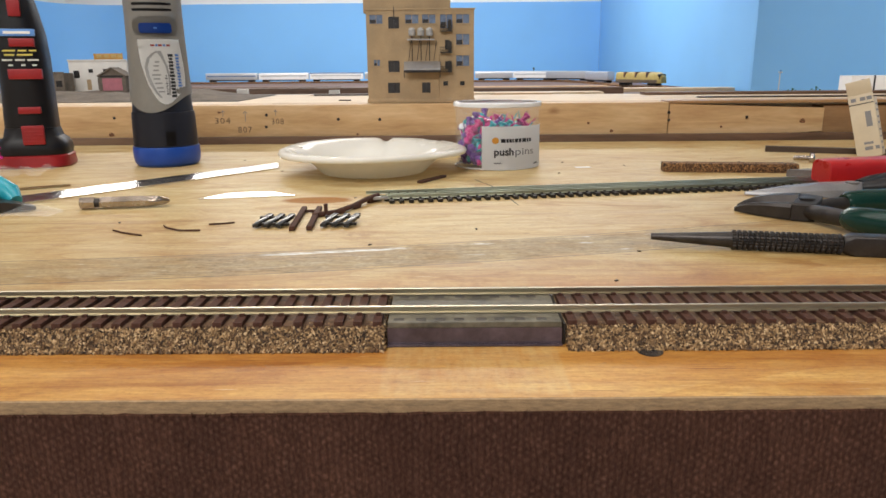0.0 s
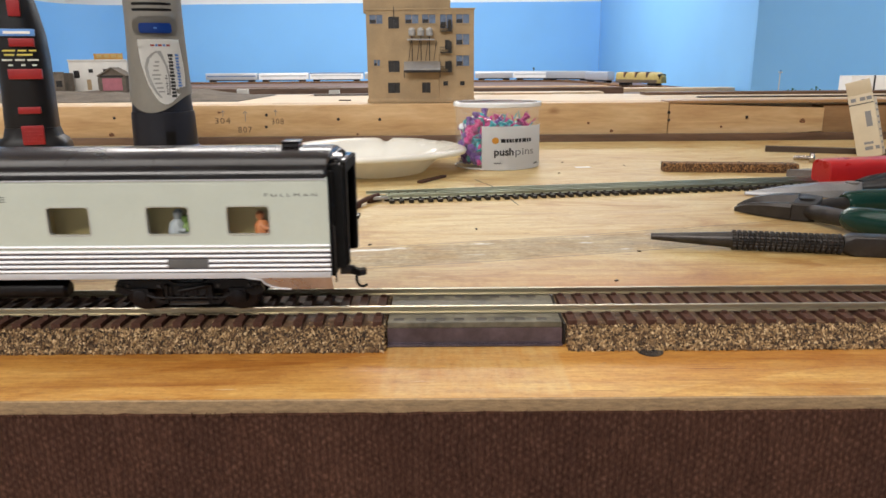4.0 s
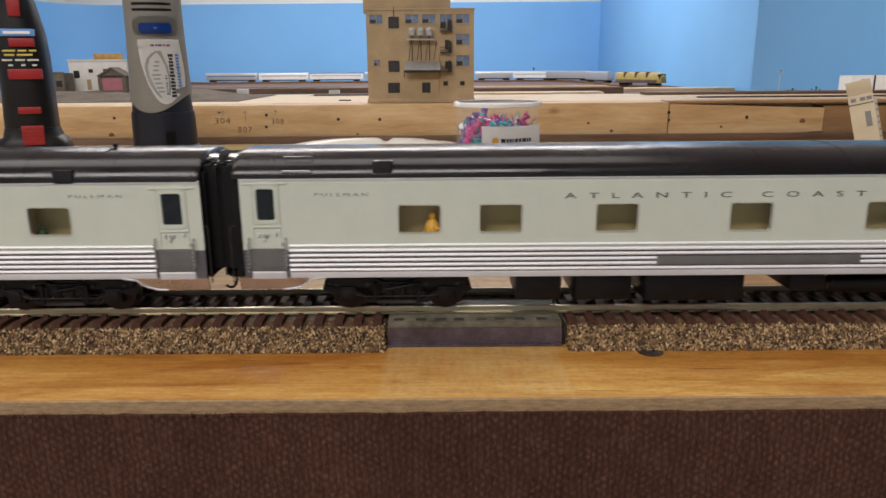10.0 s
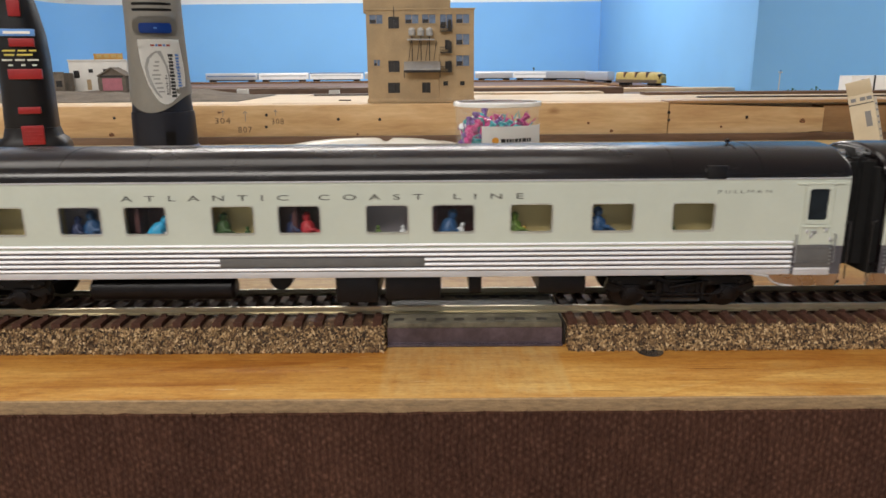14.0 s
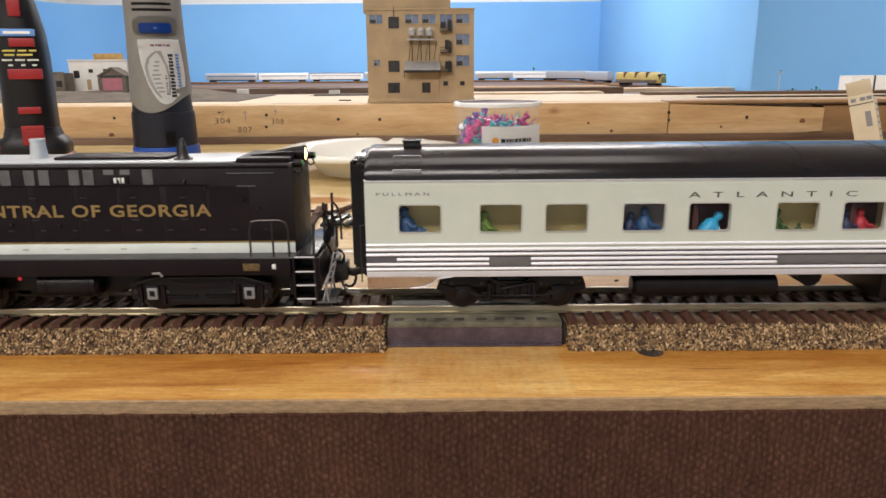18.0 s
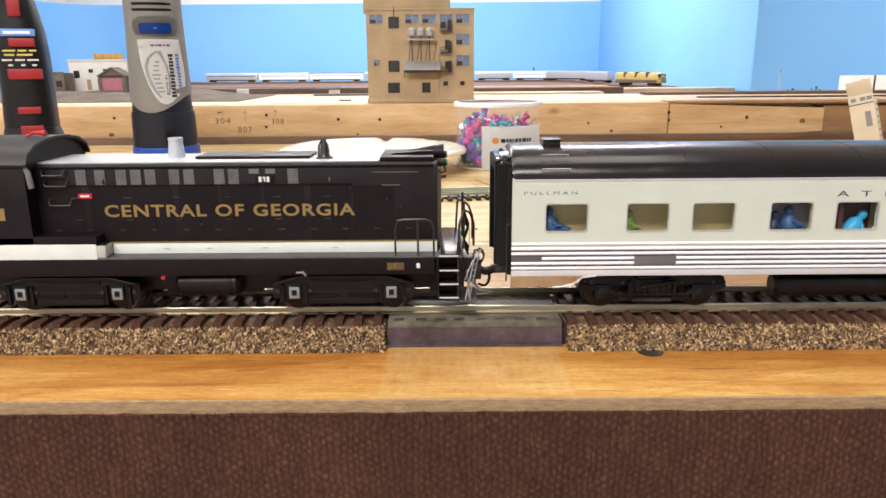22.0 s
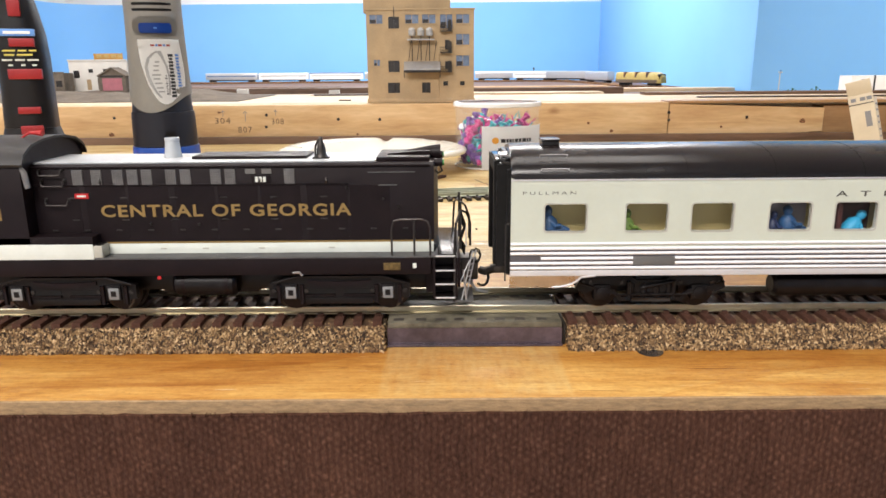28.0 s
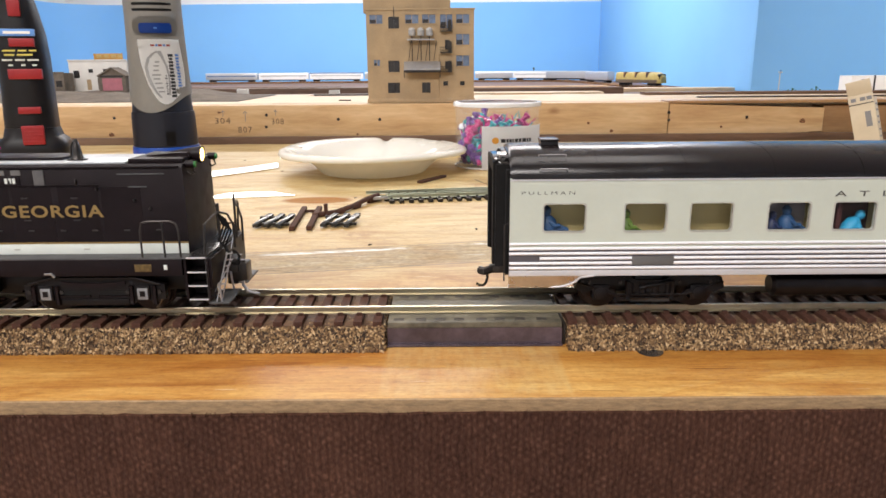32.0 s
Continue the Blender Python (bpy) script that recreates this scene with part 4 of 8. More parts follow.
FIG = [mat("blue_figure_paint", (0.018, 0.075, 0.19), 0.5), mat("green_figure_paint", (0.15, 0.25, 0.045), 0.5), mat("yellow_figure_paint", (0.72, 0.38, 0.04), 0.5),
       mat("sky_figure_paint", (0.03, 0.36, 0.62), 0.5), mat("violet_figure_paint", (0.13, 0.06, 0.13), 0.5), mat("grey_figure_paint", (0.42, 0.46, 0.47), 0.5),
       mat("red_figure_paint", (0.42, 0.02, 0.03), 0.5), mat("salmon_figure_paint", (0.62, 0.22, 0.07), 0.5), mat("white_figure_paint", (0.75, 0.78, 0.8), 0.5),
       mat("navy_figure_paint", (0.012, 0.025, 0.085), 0.5), mat("dark_green_figure_paint", (0.05, 0.11, 0.03), 0.5)]
FRAME_GREY = mat("grey_window_frame", (0.46, 0.45, 0.39), 0.4)
LILAC_BACK = mat("lilac_grey_back", (0.40, 0.37, 0.40), 0.6)
SEAT_DARK = mat("maroon_seat_paint", (0.07, 0.02, 0.02), 0.6)
END_GLOSS = mat("polished_black_plastic", (0.01, 0.009, 0.009), 0.1, 0, 0.1, 160, 0.0)
END_GLOSS.node_tree.nodes["Principled BSDF"].inputs["Specular IOR Level"].default_value = 0.8
DOOR_GLASS = mat("dark_door_glass", (0.012, 0.016, 0.02), 0.12, 0, 0.2, 300, 0)
DOOR_GLASS.node_tree.nodes["Principled BSDF"].inputs["Specular IOR Level"].default_value = 0.25
WIN_W, WIN_Z0, WIN_Z1 = 11.7, 33.4, 41.4
HALF = 17.5




def passenger_car(name, windows, door_left, boards, words_at, small_words, length, x_pos, label, figures, backs=()):
    car = thing(name, x_pos, 0, RAIL_TOP, label, "train car", group="passenger cars")
    dz = (0, 0, -RAIL_TOP)

    def cp(nm, bm, m, lab="", angle=35.0):
        return part(nm, bm, m, car, lab, dz, angle)
    door = (5.2, 12.4) if door_left else (length - 11.9, length - 4.2)
    XA = 1.9 if door_left else 0.0
    eave, lift = (48.9, 0.7) if door_left else (48.2, -0.4)
    # side walls: sill, header and piers leave real openings
    for s in (-1, 1):
        y0, y1 = (-HALF, -HALF + 1.1) if s < 0 else (HALF - 1.1, HALF)
        bm = B()
        holes = [(w, w + WIN_W, WIN_Z0, WIN_Z1) for w in windows]
        if s < 0:
            holes.append((door[0] + 1.2, door[1] - 1.2, 36.7 + lift, 45.3 + lift))
        pierced(bm, XA, length, 29.0, eave + 0.3, y0, y1, holes)
        cp("side_wall", bm, CREAM, "warm grey painted side")
    # fluted band, or a smooth steel panel on the far side
    f0, f1 = (14.6, length) if door_left else (0, length - 14.0)
    cp("band", box(B(), XA, length, -HALF + 0.05, -HALF + 1.1, 20.8, 29.0), FLUTE_BACK, "mauve-grey band, darkened between the bright ribs")
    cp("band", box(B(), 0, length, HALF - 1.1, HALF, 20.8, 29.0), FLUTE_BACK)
    rib_z = [30.1, 28.7, 27.3, 25.9, 24.5, 23.1]
    for i, z in enumerate(rib_z):
        spans = [(f0, f1)]
        if i in (3, 4):
            for b0, b1 in boards:
                spans = [q for a, b in spans for q in ((a, max(a, min(b, b0))), (min(b, max(a, b1)), b)) if q[1] - q[0] > 0.5]
        if i == 3 and not door_left:
            spans[0] = (8.5, spans[0][1])
        for a, b in spans:
            bm = B()
            prism(bm, [(-HALF + 0.1 - 0.6 * math.cos(radians(q)), z + 0.45 * math.sin(radians(q))) for q in (-90, -60, -30, 0, 30, 60, 90)], "x", a, b)
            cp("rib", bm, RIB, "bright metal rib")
    cp("lower_band", box(B(), f0, f1, -HALF - 0.15, -HALF + 0.2, 20.8, 22.5, 0.1), SILVER, "smooth bright lower band")
    for b0, b1 in boards:
        cp("nameboard", box(B(), b0, b1, -HALF - 0.3, -HALF + 0.1, 24.0, 26.4, 0.08), NAMEBOARD, "blank dark grey nameboard")
    # ends of the skirt that sweep up over the trucks
    for x0, sgn in ((0, 1), (length, -1)):
        for y in (-HALF, HALF - 1.0):
            curve = [(x0, 20.9), (x0, 17.0), (x0 + sgn * 12, 17.0)] + [(x0 + sgn * (12 + 8 * math.sin(radians(a))), 21 - 4 * math.cos(radians(a))) for a in (20, 40, 60, 80)] + [(x0 + sgn * 24, 20.9)]
            bm = B()
            prism(bm, curve, "y", y - 0.02, y + 1.0)
            for v in bm.verts:
                v.co.y += (1.6 if y < 0 else -1.6) * max(0.0, (20.9 - v.co.z) / 3.9) ** 1.5
            cp("skirt", bm, SKIRT, "bright metal skirt over the truck")
            lip = [(x0 + sgn * 12, y + (1.6 if y < 0 else -0.6), 17.0)] + [(x0 + sgn * (12 + 8 * math.sin(radians(a))), y - 0.1 + (1.0 if y > 0 else 0.0) + (1.6 if y < 0 else -1.6) * (max(0.0, math.cos(radians(a)) - 0.02)) ** 1.5, 21 - 4 * math.cos(radians(a))) for a in (20, 40, 60, 80)] + [(x0 + sgn * 24, y - 0.1 + (1.2 if y > 0 else 0), 20.9)]
            cp("skirt_lip", tube(B(), lip, 0.28, 6), SILVER, "bright curved edge of the skirt")
    # roof
    bm = B()
    arc = [(17.6 * q / 16, eave + (55.9 - eave) * max(0.0, 1 - abs(q / 16) ** 2.35) ** 0.5) for q in range(-16, 17)]
    arc = [(-17.6, eave), (-17.55, eave + 1.0)] + arc[1:-1] + [(17.55, eave + 1.0), (17.6, eave)]

    def section(x, k, zk):
        return [(x, y * k, eave + (z - eave) * zk) for y, z in arc]
    loft(bm, [section(0.0, 0.985, 0.9), section(0.5, 0.995, 0.97), section(1.4, 1, 1), section(length * 0.5, 1, 1), section(length - 1.4, 1, 1), section(length - 0.5, 0.995, 0.97), section(length, 0.985, 0.9)])
    cp("roof", bm, ROOF_BLACK, "satin black rounded roof", 50)
    for k in range(1, 12):
        x = length * k / 12
        bm = B()
        loft(bm, [[(xx, y * 1.002, z + 0.06) for y, z in arc] for xx in (x - 0.12, x + 0.12)])
        cp("seam", bm, ROOF_BLACK)
    vx = 10 if not door_left else length - 15
    bm = B()
    box(bm, vx, vx + 5.0, -3, 3, 55.0, 57.0, 0.3)
    box(bm, vx - 0.2, vx + 5.2, -3.4, 3.4, 56.9, 57.6, 0.3)
    cp("roof_vent", bm, ROOF_BLACK, "small roof ventilator")
    hx, hz = (38.4, 1.9) if door_left else (length - 39.4, 0.0)
    cp("hatch", box(B(), hx, hx + 5.4, -17.95 + hz * 0.3, -14.0, 47.9 + hz, 51.6 + hz, 0.4), ROOF_BLACK, "roof hatch box")
    if not door_left:
        bm = B()
        lathe(bm, [(0.5, 54.9), (0.45, 56.2), (0.75, 56.3), (0.75, 57.0), (0.4, 57.2)], hx + 10.9, -2.0, 12)
        tube(bm, [(hx + 10.9, -2.0, 55.8), (hx + 10.8, -5.0, 55.7), (hx + 10.6, -8.5, 55.2)], 0.22, 6)
        cp("roof_cock", bm, BLACK, "small dark valve with a thin pipe")
    for gz, gy in ((50.6, -17.2), (54.0, -13.6)):
        gx = 14 if door_left else 8
        bm = B()
        tube(bm, [(gx, gy, gz), (gx, gy - 0.9, gz + 0.5), (gx + 7.5, gy - 0.9, gz + 0.5), (gx + 7.5, gy, gz)], 0.15, 6)
        cp("grab_bar", bm, GREY_METAL, "thin wire grab bar")
    # gutter strip under the roof
    cp("gutter", box(B(), XA, length, -17.72, -17.3, eave - 0.45, eave - 0.1, 0.08), SILVER, "thin pale drip rail under the roof")
    # windows
    for w in windows:
        cx, cz = w + WIN_W / 2, (WIN_Z0 + WIN_Z1) / 2
        fr = B()
        outer = rounded(WIN_W + 0.36, WIN_Z1 - WIN_Z0 + 0.36, 0.9, 4, cx, cz)
        inner = rounded(WIN_W - 0.36, WIN_Z1 - WIN_Z0 - 0.36, 0.9, 4, cx, cz)
        rings = []
        for y in (-HALF - 0.12, -HALF + 1.2):
            rings.append(([fr.verts.new((a, y, b)) for a, b in outer], [fr.verts.new((a, y, b)) for a, b in inner]))
        n = len(outer)
        for k in range(n):
            j = (k + 1) % n
            fr.faces.new((rings[0][0][k], rings[0][0][j], rings[0][1][j], rings[0][1][k]))
            fr.faces.new((rings[1][0][j], rings[1][0][k], rings[1][1][k], rings[1][1][j]))
            fr.faces.new((rings[0][0][j], rings[0][0][k], rings[1][0][k], rings[1][0][j]))
            fr.faces.new((rings[0][1][k], rings[0][1][j], rings[1][1][j], rings[1][1][k]))
        f = cp("window", fr, FRAME_GREY, "rounded grey window frame")
        g = part("pane", box(B(), w + 0.1, w + WIN_W - 0.1, -HALF + 0.45, -HALF + 0.6, WIN_Z0 + 0.1, WIN_Z1 - 0.1), WINDOW_GLASS, f)
        g.visible_shadow = False
    # vestibule door
    d0, d1 = door
    dm = B()
    box(dm, d0 - 0.35, d0, -HALF - 0.2, -HALF + 0.2, 29.4, 46.7 + lift)
    box(dm, d1, d1 + 0.35, -HALF - 0.2, -HALF + 0.2, 29.4, 46.7 + lift)
    box(dm, d0 - 0.35, d1 + 0.35, -HALF - 0.2, -HALF + 0.2, 46.3 + lift, 46.8 + lift)
    dr = cp("door", dm, CREAM, "narrow vestibule door")
    part("door_pane", box(B(), d0 + 0.9, d1 - 0.9, -HALF + 0.4, -HALF + 0.7, 36.4 + lift, 45.6 + lift), DOOR_GLASS, dr, "dark blue-grey door pane")
    part("window_trim", prism(B(), [(d0 + 0.5, 36.1 + lift), (d1 - 0.5, 36.1 + lift), (d1 - 0.5, 36.6 + lift), (d0 + 0.5, 36.6 + lift)], "y", -HALF - 0.2, -HALF + 0.2), CREAM, dr)
    trim = B()
    dx, dz_, dw, dh_ = (d0 + d1) / 2, 41.0 + lift, d1 - d0 - 1.5, 9.4
    loops = []
    for yy in (-HALF - 0.22, -HALF + 0.5):
        loops.append([[trim.verts.new((a, yy, b)) for a, b in rounded(dw + g, dh_ + g, rr, 4, dx, dz_)] for g, rr in ((1.3, 1.5), (-0.5, 1.1))])
    n = len(loops[0][0])
    for k in range(n):
        j = (k + 1) % n
        trim.faces.new((loops[0][0][k], loops[0][0][j], loops[0][1][j], loops[0][1][k]))
        trim.faces.new((loops[1][0][j], loops[1][0][k], loops[1][1][k], loops[1][1][j]))
        trim.faces.new((loops[0][0][j], loops[0][0][k], loops[1][0][k], loops[1][0][j]))
        trim.faces.new((loops[0][1][k], loops[0][1][j], loops[1][1][j], loops[1][1][k]))
    part("pane_surround", trim, CREAM, dr, "rounded pale surround of the pane")
    part("head_moulding", box(B(), d0 - 2.4, d1 + 2.4, -HALF - 0.3, -HALF + 0.1, 46.6 + lift, 47.1 + lift, 0.1), CREAM, dr)
    part("middle_rail", box(B(), d0 - 0.2, d1 + 0.2, -HALF - 0.3, -HALF + 0.1, 34.6 + lift, 35.1 + lift, 0.1), CREAM, dr)
    for hx_, hz_ in ((d0 + 1.4, 33.2), (d0 + 2.6, 32.0), (d1 - 1.2, 33.6), (d1 + 0.2, 31.0)):
        part("bracket", box(B(), hx_ - 0.35, hx_ + 0.35, -HALF - 0.5, -HALF, hz_ - 0.45, hz_ + 0.45, 0.1), SILVER, dr)
    part("sill_line", box(B(), d0 - 1.0, d1 + 1.0, -HALF - 0.42, -HALF - 0.1, 22.3, 22.7), RIB, dr, "bright line over the step")
    part("kick_panel", box(B(), d0 - 1.2, d1 + 1.2, -HALF - 0.25, -HALF + 0.1, 23.0, 29.4, 0.1), NAMEBOARD, dr, "dark grey lower door panel")
    part("step_panel", box(B(), d0 - 1.2, d1 + 1.2, -HALF - 0.22, -HALF + 0.1, 20.6, 22.8, 0.1), SILVER, dr)
    for xx in (d0 - 1.5, d1 + 1.5):
        bm = B()
        tube(bm, [(xx, -HALF, 32.4), (xx, -HALF - 0.9, 32.4), (xx, -HALF - 0.9, 24.4), (xx, -HALF, 24.4)], 0.2, 6)
        part("grab_bar", bm, GREY_METAL, dr)
        for q in range(8):
            part("rivet", box(B(), xx - 0.9, xx - 0.5, -HALF - 0.35, -HALF - 0.1, 22.6 + q * 1.1, 23.0 + q * 1.1), GREY_METAL, dr)
    part("latch", box(B(), d0 + 2.6, d0 + 4.0, -HALF - 0.35, -HALF, 32.6, 33.4, 0.1), GREY_METAL, dr)
    for zz in (24.2, 28.4):
        part("panel_rail", box(B(), d0 - 0.2, d1 + 0.2, -HALF - 0.38, -HALF - 0.2, zz, zz + 0.35), NAMEBOARD, dr)
    # lettering
    ob = lettering("ATLANTIC COAST LINE", 1.5, 1.6, 0.06, LETTER_DARK, car, (words_at[0], -HALF - 0.005, 42.9 - RAIL_TOP), "side_lettering", 2.35, "dark spaced capitals", "LEFT", 0.004)
    k = (words_at[1] - words_at[0]) / text_width(ob)
    ob.data.transform(Matrix.Diagonal((k, 1, 1, 1)))
    for s0 in small_words:
        ob = lettering("PULLMAN", 0.9, 1.7, 0.05, LETTER_DARK, car, (s0, -HALF - 0.005, 43.95 - RAIL_TOP), "small_lettering", 1.5, "small dark spaced capitals", "LEFT", -0.008)
        ob.data.transform(Matrix.Diagonal((14.7 / text_width(ob), 1, 1, 1)))
    # inside
    cp("floor", box(B(), 0.6, length - 0.6, -HALF + 1.1, HALF - 1.1, 22.8, 23.6), UNDER)
    cp("corridor_wall", box(B(), 1, length - 1, -9.2, -8.4, 23.6, 48.2), INTERIOR, "ochre corridor wall")
    for w in windows:
        cp("partition", box(B(), w - 3.2, w - 2.6, -16.2, -9.2, 23.6, 47.5), INTERIOR)
    for k, m in backs:
        cp("backing", box(B(), windows[k] - 2.2, windows[k] + WIN_W + 2.2, -9.9, -9.3, 24, 47.5), m, "dark compartment backing")
    for fx, col, lean, seat, size in figures:
        if seat:
            bm = B()
            box(bm, fx - 4.2, fx - 2.6, -15.5, -9.4, 30, 41.5, 0.5)
            box(bm, fx - 4.2, fx + 2.4, -15.5, -9.4, 29, 33.0, 0.6)
            cp("seat", bm, SEAT_DARK, "dark maroon toy seat")
        figurine(car, fx, -13.4, 31.6 - RAIL_TOP, FIG[col], lean, size)
    cp("far_seats", box(B(), 16, length - 16, 3, 12, 24, 33, 0.6), INTERIOR_BROWN)
    # ends with diaphragms
    for x0, sgn in ((0, -1), (length, 1)):
        cp("end_wall", box(B(), x0 - 0.6 if sgn > 0 else x0 + XA, x0 if sgn > 0 else x0 + XA + 0.6, -HALF + 0.2, HALF - 0.2, 21, 49.0), BLACK)
        bm = B()
        prism(bm, [(-13, 22.6), (-13, 51.6), (13, 51.6), (13, 22.6), (8.5, 22.6), (8.5, 49.4), (-8.5, 49.4), (-8.5, 22.6)], "x", *sorted((x0 + (XA + 0.1 if sgn < 0 else 0.0), x0 + sgn * 3.6)))
        box(bm, *sorted((x0 + (XA + 0.1 if sgn < 0 else 0.0), x0 + sgn * 0.9)), -15.5, 15.5, 20.6, 50.5, 0.3)
        arch = [(-12.4, 22.8), (-12.4, 47.5)] + [(-12.4 * math.cos(radians(q)), 47.5 + 7.2 * math.sin(radians(q))) for q in (20, 40, 60, 80, 100, 120, 140, 160)] + [(12.4, 47.5), (12.4, 22.8)]
        prism(bm, arch, "x", *sorted((x0 + (XA + 0.1 if sgn < 0 else 0.0), x0 + sgn * (4.35 if (sgn < 0) == door_left else 2.0))))
        dia = cp("diaphragm", bm, RUBBER, "pleated black diaphragm")
        for q in range(1, 4):
            xx, e = x0 + sgn * (0.1 + q * 1.1), 0.3 - 1.0 * (q % 2)
            part("pleat", prism(B(), [(-11 + e, 22.8), (-11 + e, 51.8 - e), (11 - e, 51.8 - e), (11 - e, 22.8), (8.5, 22.8), (8.5, 49.4), (-8.5, 49.4), (-8.5, 22.8)], "x", min(xx, xx + sgn * 0.95), max(xx, xx + sgn * 0.95)), RUBBER, dia)
        part("end_door", box(B(), x0 + sgn * 0.05 - 0.15, x0 + sgn * 0.05 + 0.15, -6, 6, 22, 49), BLACK, dia)
        bm = B()
        box(bm, min(x0, x0 + sgn * 4.4), max(x0, x0 + sgn * 4.4), -1.4, 1.4, 17.0, 19.4, 0.4)
        tube(bm, [(x0 + sgn * 4, -1.2, 18.2), (x0 + sgn * 6.2, -2.4, 18.0), (x0 + sgn * 7.2, -1.0, 18.0)], 1.3, 8)
        cp("coupler", bm, DARK_STEEL, "dark knuckle coupler")
        bm = B()
        tube(bm, [(x0 + sgn * 5.2, -2.2, 17.6), (x0 + sgn * 5.1, -2.6, 16.0), (x0 + sgn * 5.5, -3.0, 14.7), (x0 + sgn * 6.3, -3.2, 13.9), (x0 + sgn * 7.4, -3.2, 13.8), (x0 + sgn * 8.4, -2.9, 14.4)], 0.42, 8)
        cp("brake_hose", bm, RUBBER)
        bm = B()
        tube(bm, [(x0 + sgn * 0.2, -HALF - 0.1, 36), (x0 + sgn * 1.4, -HALF - 0.1, 35.6), (x0 + sgn * 1.4, -HALF - 0.1, 19.5)], 0.2, 6)
        cp("grab_bar", bm, DARK_STEEL)
        for q, (zz, yy) in enumerate(((51.8, -12.5), (50.2, 12.0), (53.4, -9.0))):
            cp("end_fitting", tube(B(), [(x0, yy, zz), (x0 + sgn * 1.8, yy, zz + 0.4), (x0 + sgn * 2.4, yy + 2.0, zz - 1.2)], 0.35, 6), GREY_METAL if q == 2 else DARK_STEEL)
        bm = B()
        box(bm, min(x0, x0 + sgn * 3.8), max(x0, x0 + sgn * 3.8), -9.5, 9.5, 52.0, 52.9, 0.2)
        prism(bm, [(-6.5, 52.6), (-5.6, 54.6), (5.6, 54.6), (6.5, 52.6)], "x", min(x0, x0 + sgn * 1.4), max(x0, x0 + sgn * 1.4))
        cp("end_hood", bm, END_GLOSS, "glossy black hood above the diaphragm")
        cp("end_lamp", tube(B(), [(x0 + sgn * 0.4, -6.5, 53.6), (x0 + sgn * 2.9, -6.5, 53.6)], 1.0, 12), STEEL, "bright chrome fitting on the car end")
        cp("end_bar", tube(B(), [(x0 + sgn * 0.6, -9.6, 51.2), (x0 + sgn * 2.4, -9.6, 51.6), (x0 + sgn * 2.4, -5.0, 53.2)], 0.45, 8), STEEL)
    # underframe boxes
    cp("centre_sill", box(B(), 4, length - 4, -9, 9, 18.5, 21.2), UNDER)
    boxes = ((78, 91, 13.2), (95, 111, 13.0), (115, 143, 12.6), (156, 166, 15.5)) if door_left else ((146, 158, 12.6), (160, 176, 13.4), (183.9, 187.6, 15.2), (203.8, 217.2, 15.0))
    for a, b, z in boxes:
        cp("equipment_box", box(B(), a, b, -15.5, 12, z, 20.8, 0.5), UNDER)
    for a, b in (((168, 188), (190, 212)) if door_left else ((75.5, 117),)):
        bm = B()
        tr_ = 3.5 if b - a > 40 else 2.7
        tube(bm, [(a, -12.5, 16.6), (a + 0.8, -12.5, 16.6), (b - 0.8, -12.5, 16.6), (b, -12.5, 16.6)], 2.6, 16, [tr_ * 0.7, tr_, tr_, tr_ * 0.7])
        box(bm, a + 3, a + 4, -13, -11, 18, 21)
        box(bm, b - 4, b - 3, -13, -11, 18, 21)
        cp("air_tank", bm, UNDER)
    if not door_left:
        cp("hanger", box(B(), 196.6, 198.6, -6, -3, 17.4, 20.8, 0.2), UNDER)
        cp("valve_box", tube(B(), [(129, -9, 18.0), (129, 3, 18.0)], 3.4, 14), UNDER)
    bm = B()
    tube(bm, [(30, -9.5, 19.2), (length - 30, -9.5, 19.2)], 0.35, 6)
    cp("brake_pipe", bm, UNDER)
    for xc in ((44, length - 42) if door_left else (41, length - 43)):
        car_truck(car, xc)
    return car


CAR_A = passenger_car("passenger_car", [45.1, 67.5, 99.5, 136.3, 173.7, 210.9, 238.3, 260.4], True, [(117, 173.7), (243.1, 254.5)], (90.7, 200.2), (22.2, 271.0), 288.5, 0,
                      "cream and black model passenger car with bright ribs", [(54.5, 2, 0, False, 0.9), (245.0, 5, 4, False, 1.02), (248.2, 1, -6, False, 0.82), (269.5, 7, -8, False, 0.95)])
CAR_B = passenger_car("passenger_car", [9.2, 31.5, 49.6, 70.9, 88.9, 113.0, 131.3, 155.5, 173.7, 195.2, 217.6, 239.8], False, [(114.4, 171.6), (34.2, 45.9)], (88.6, 198.8), (3.0, 251.6), 287.7, 0,
                      "cream and black model passenger car with bright ribs and many windows",
                      [(11.6, 0, -8, False, 1.05), (33, 1, 0, False, 0.9), (73.6, 9, 6, False, 0.8), (78.4, 0, -4, False, 1.0), (80.6, 8, 0, False, 0.35), (95, 3, 35, True, 0.95), (98.2, 8, 0, False, 0.5), (114.6, 10, 4, False, 0.9), (121.6, 10, 0, False, 0.4),
                       (134.4, 9, 4, False, 0.85), (138.8, 6, -4, True, 0.88), (158.4, 1, 0, False, 0.4), (165.4, 8, 0, False, 0.4), (177.6, 0, 16, True, 0.98), (181, 8, 20, False, 0.5),
                       (196.8, 1, 0, False, 0.85), (199.6, 2, 0, False, 0.35), (220.2, 0, 0, False, 1.0), (241, 10, 0, False, 0.5)],
                      [(3, LILAC_BACK), (4, SEAT_DARK), (6, SEAT_DARK), (7, LILAC_BACK), (8, SEAT_DARK)])


# ---- the switcher ----
COVER = mat("dusty_grey_cover", (0.2, 0.19, 0.185), 0.5, 0.3, 0.25, 300, 0.2)
PALE_STEEL = mat("pale_ground_steel", (0.30, 0.295, 0.30), 0.4, 0.7, 0.12, 120, 0.05)


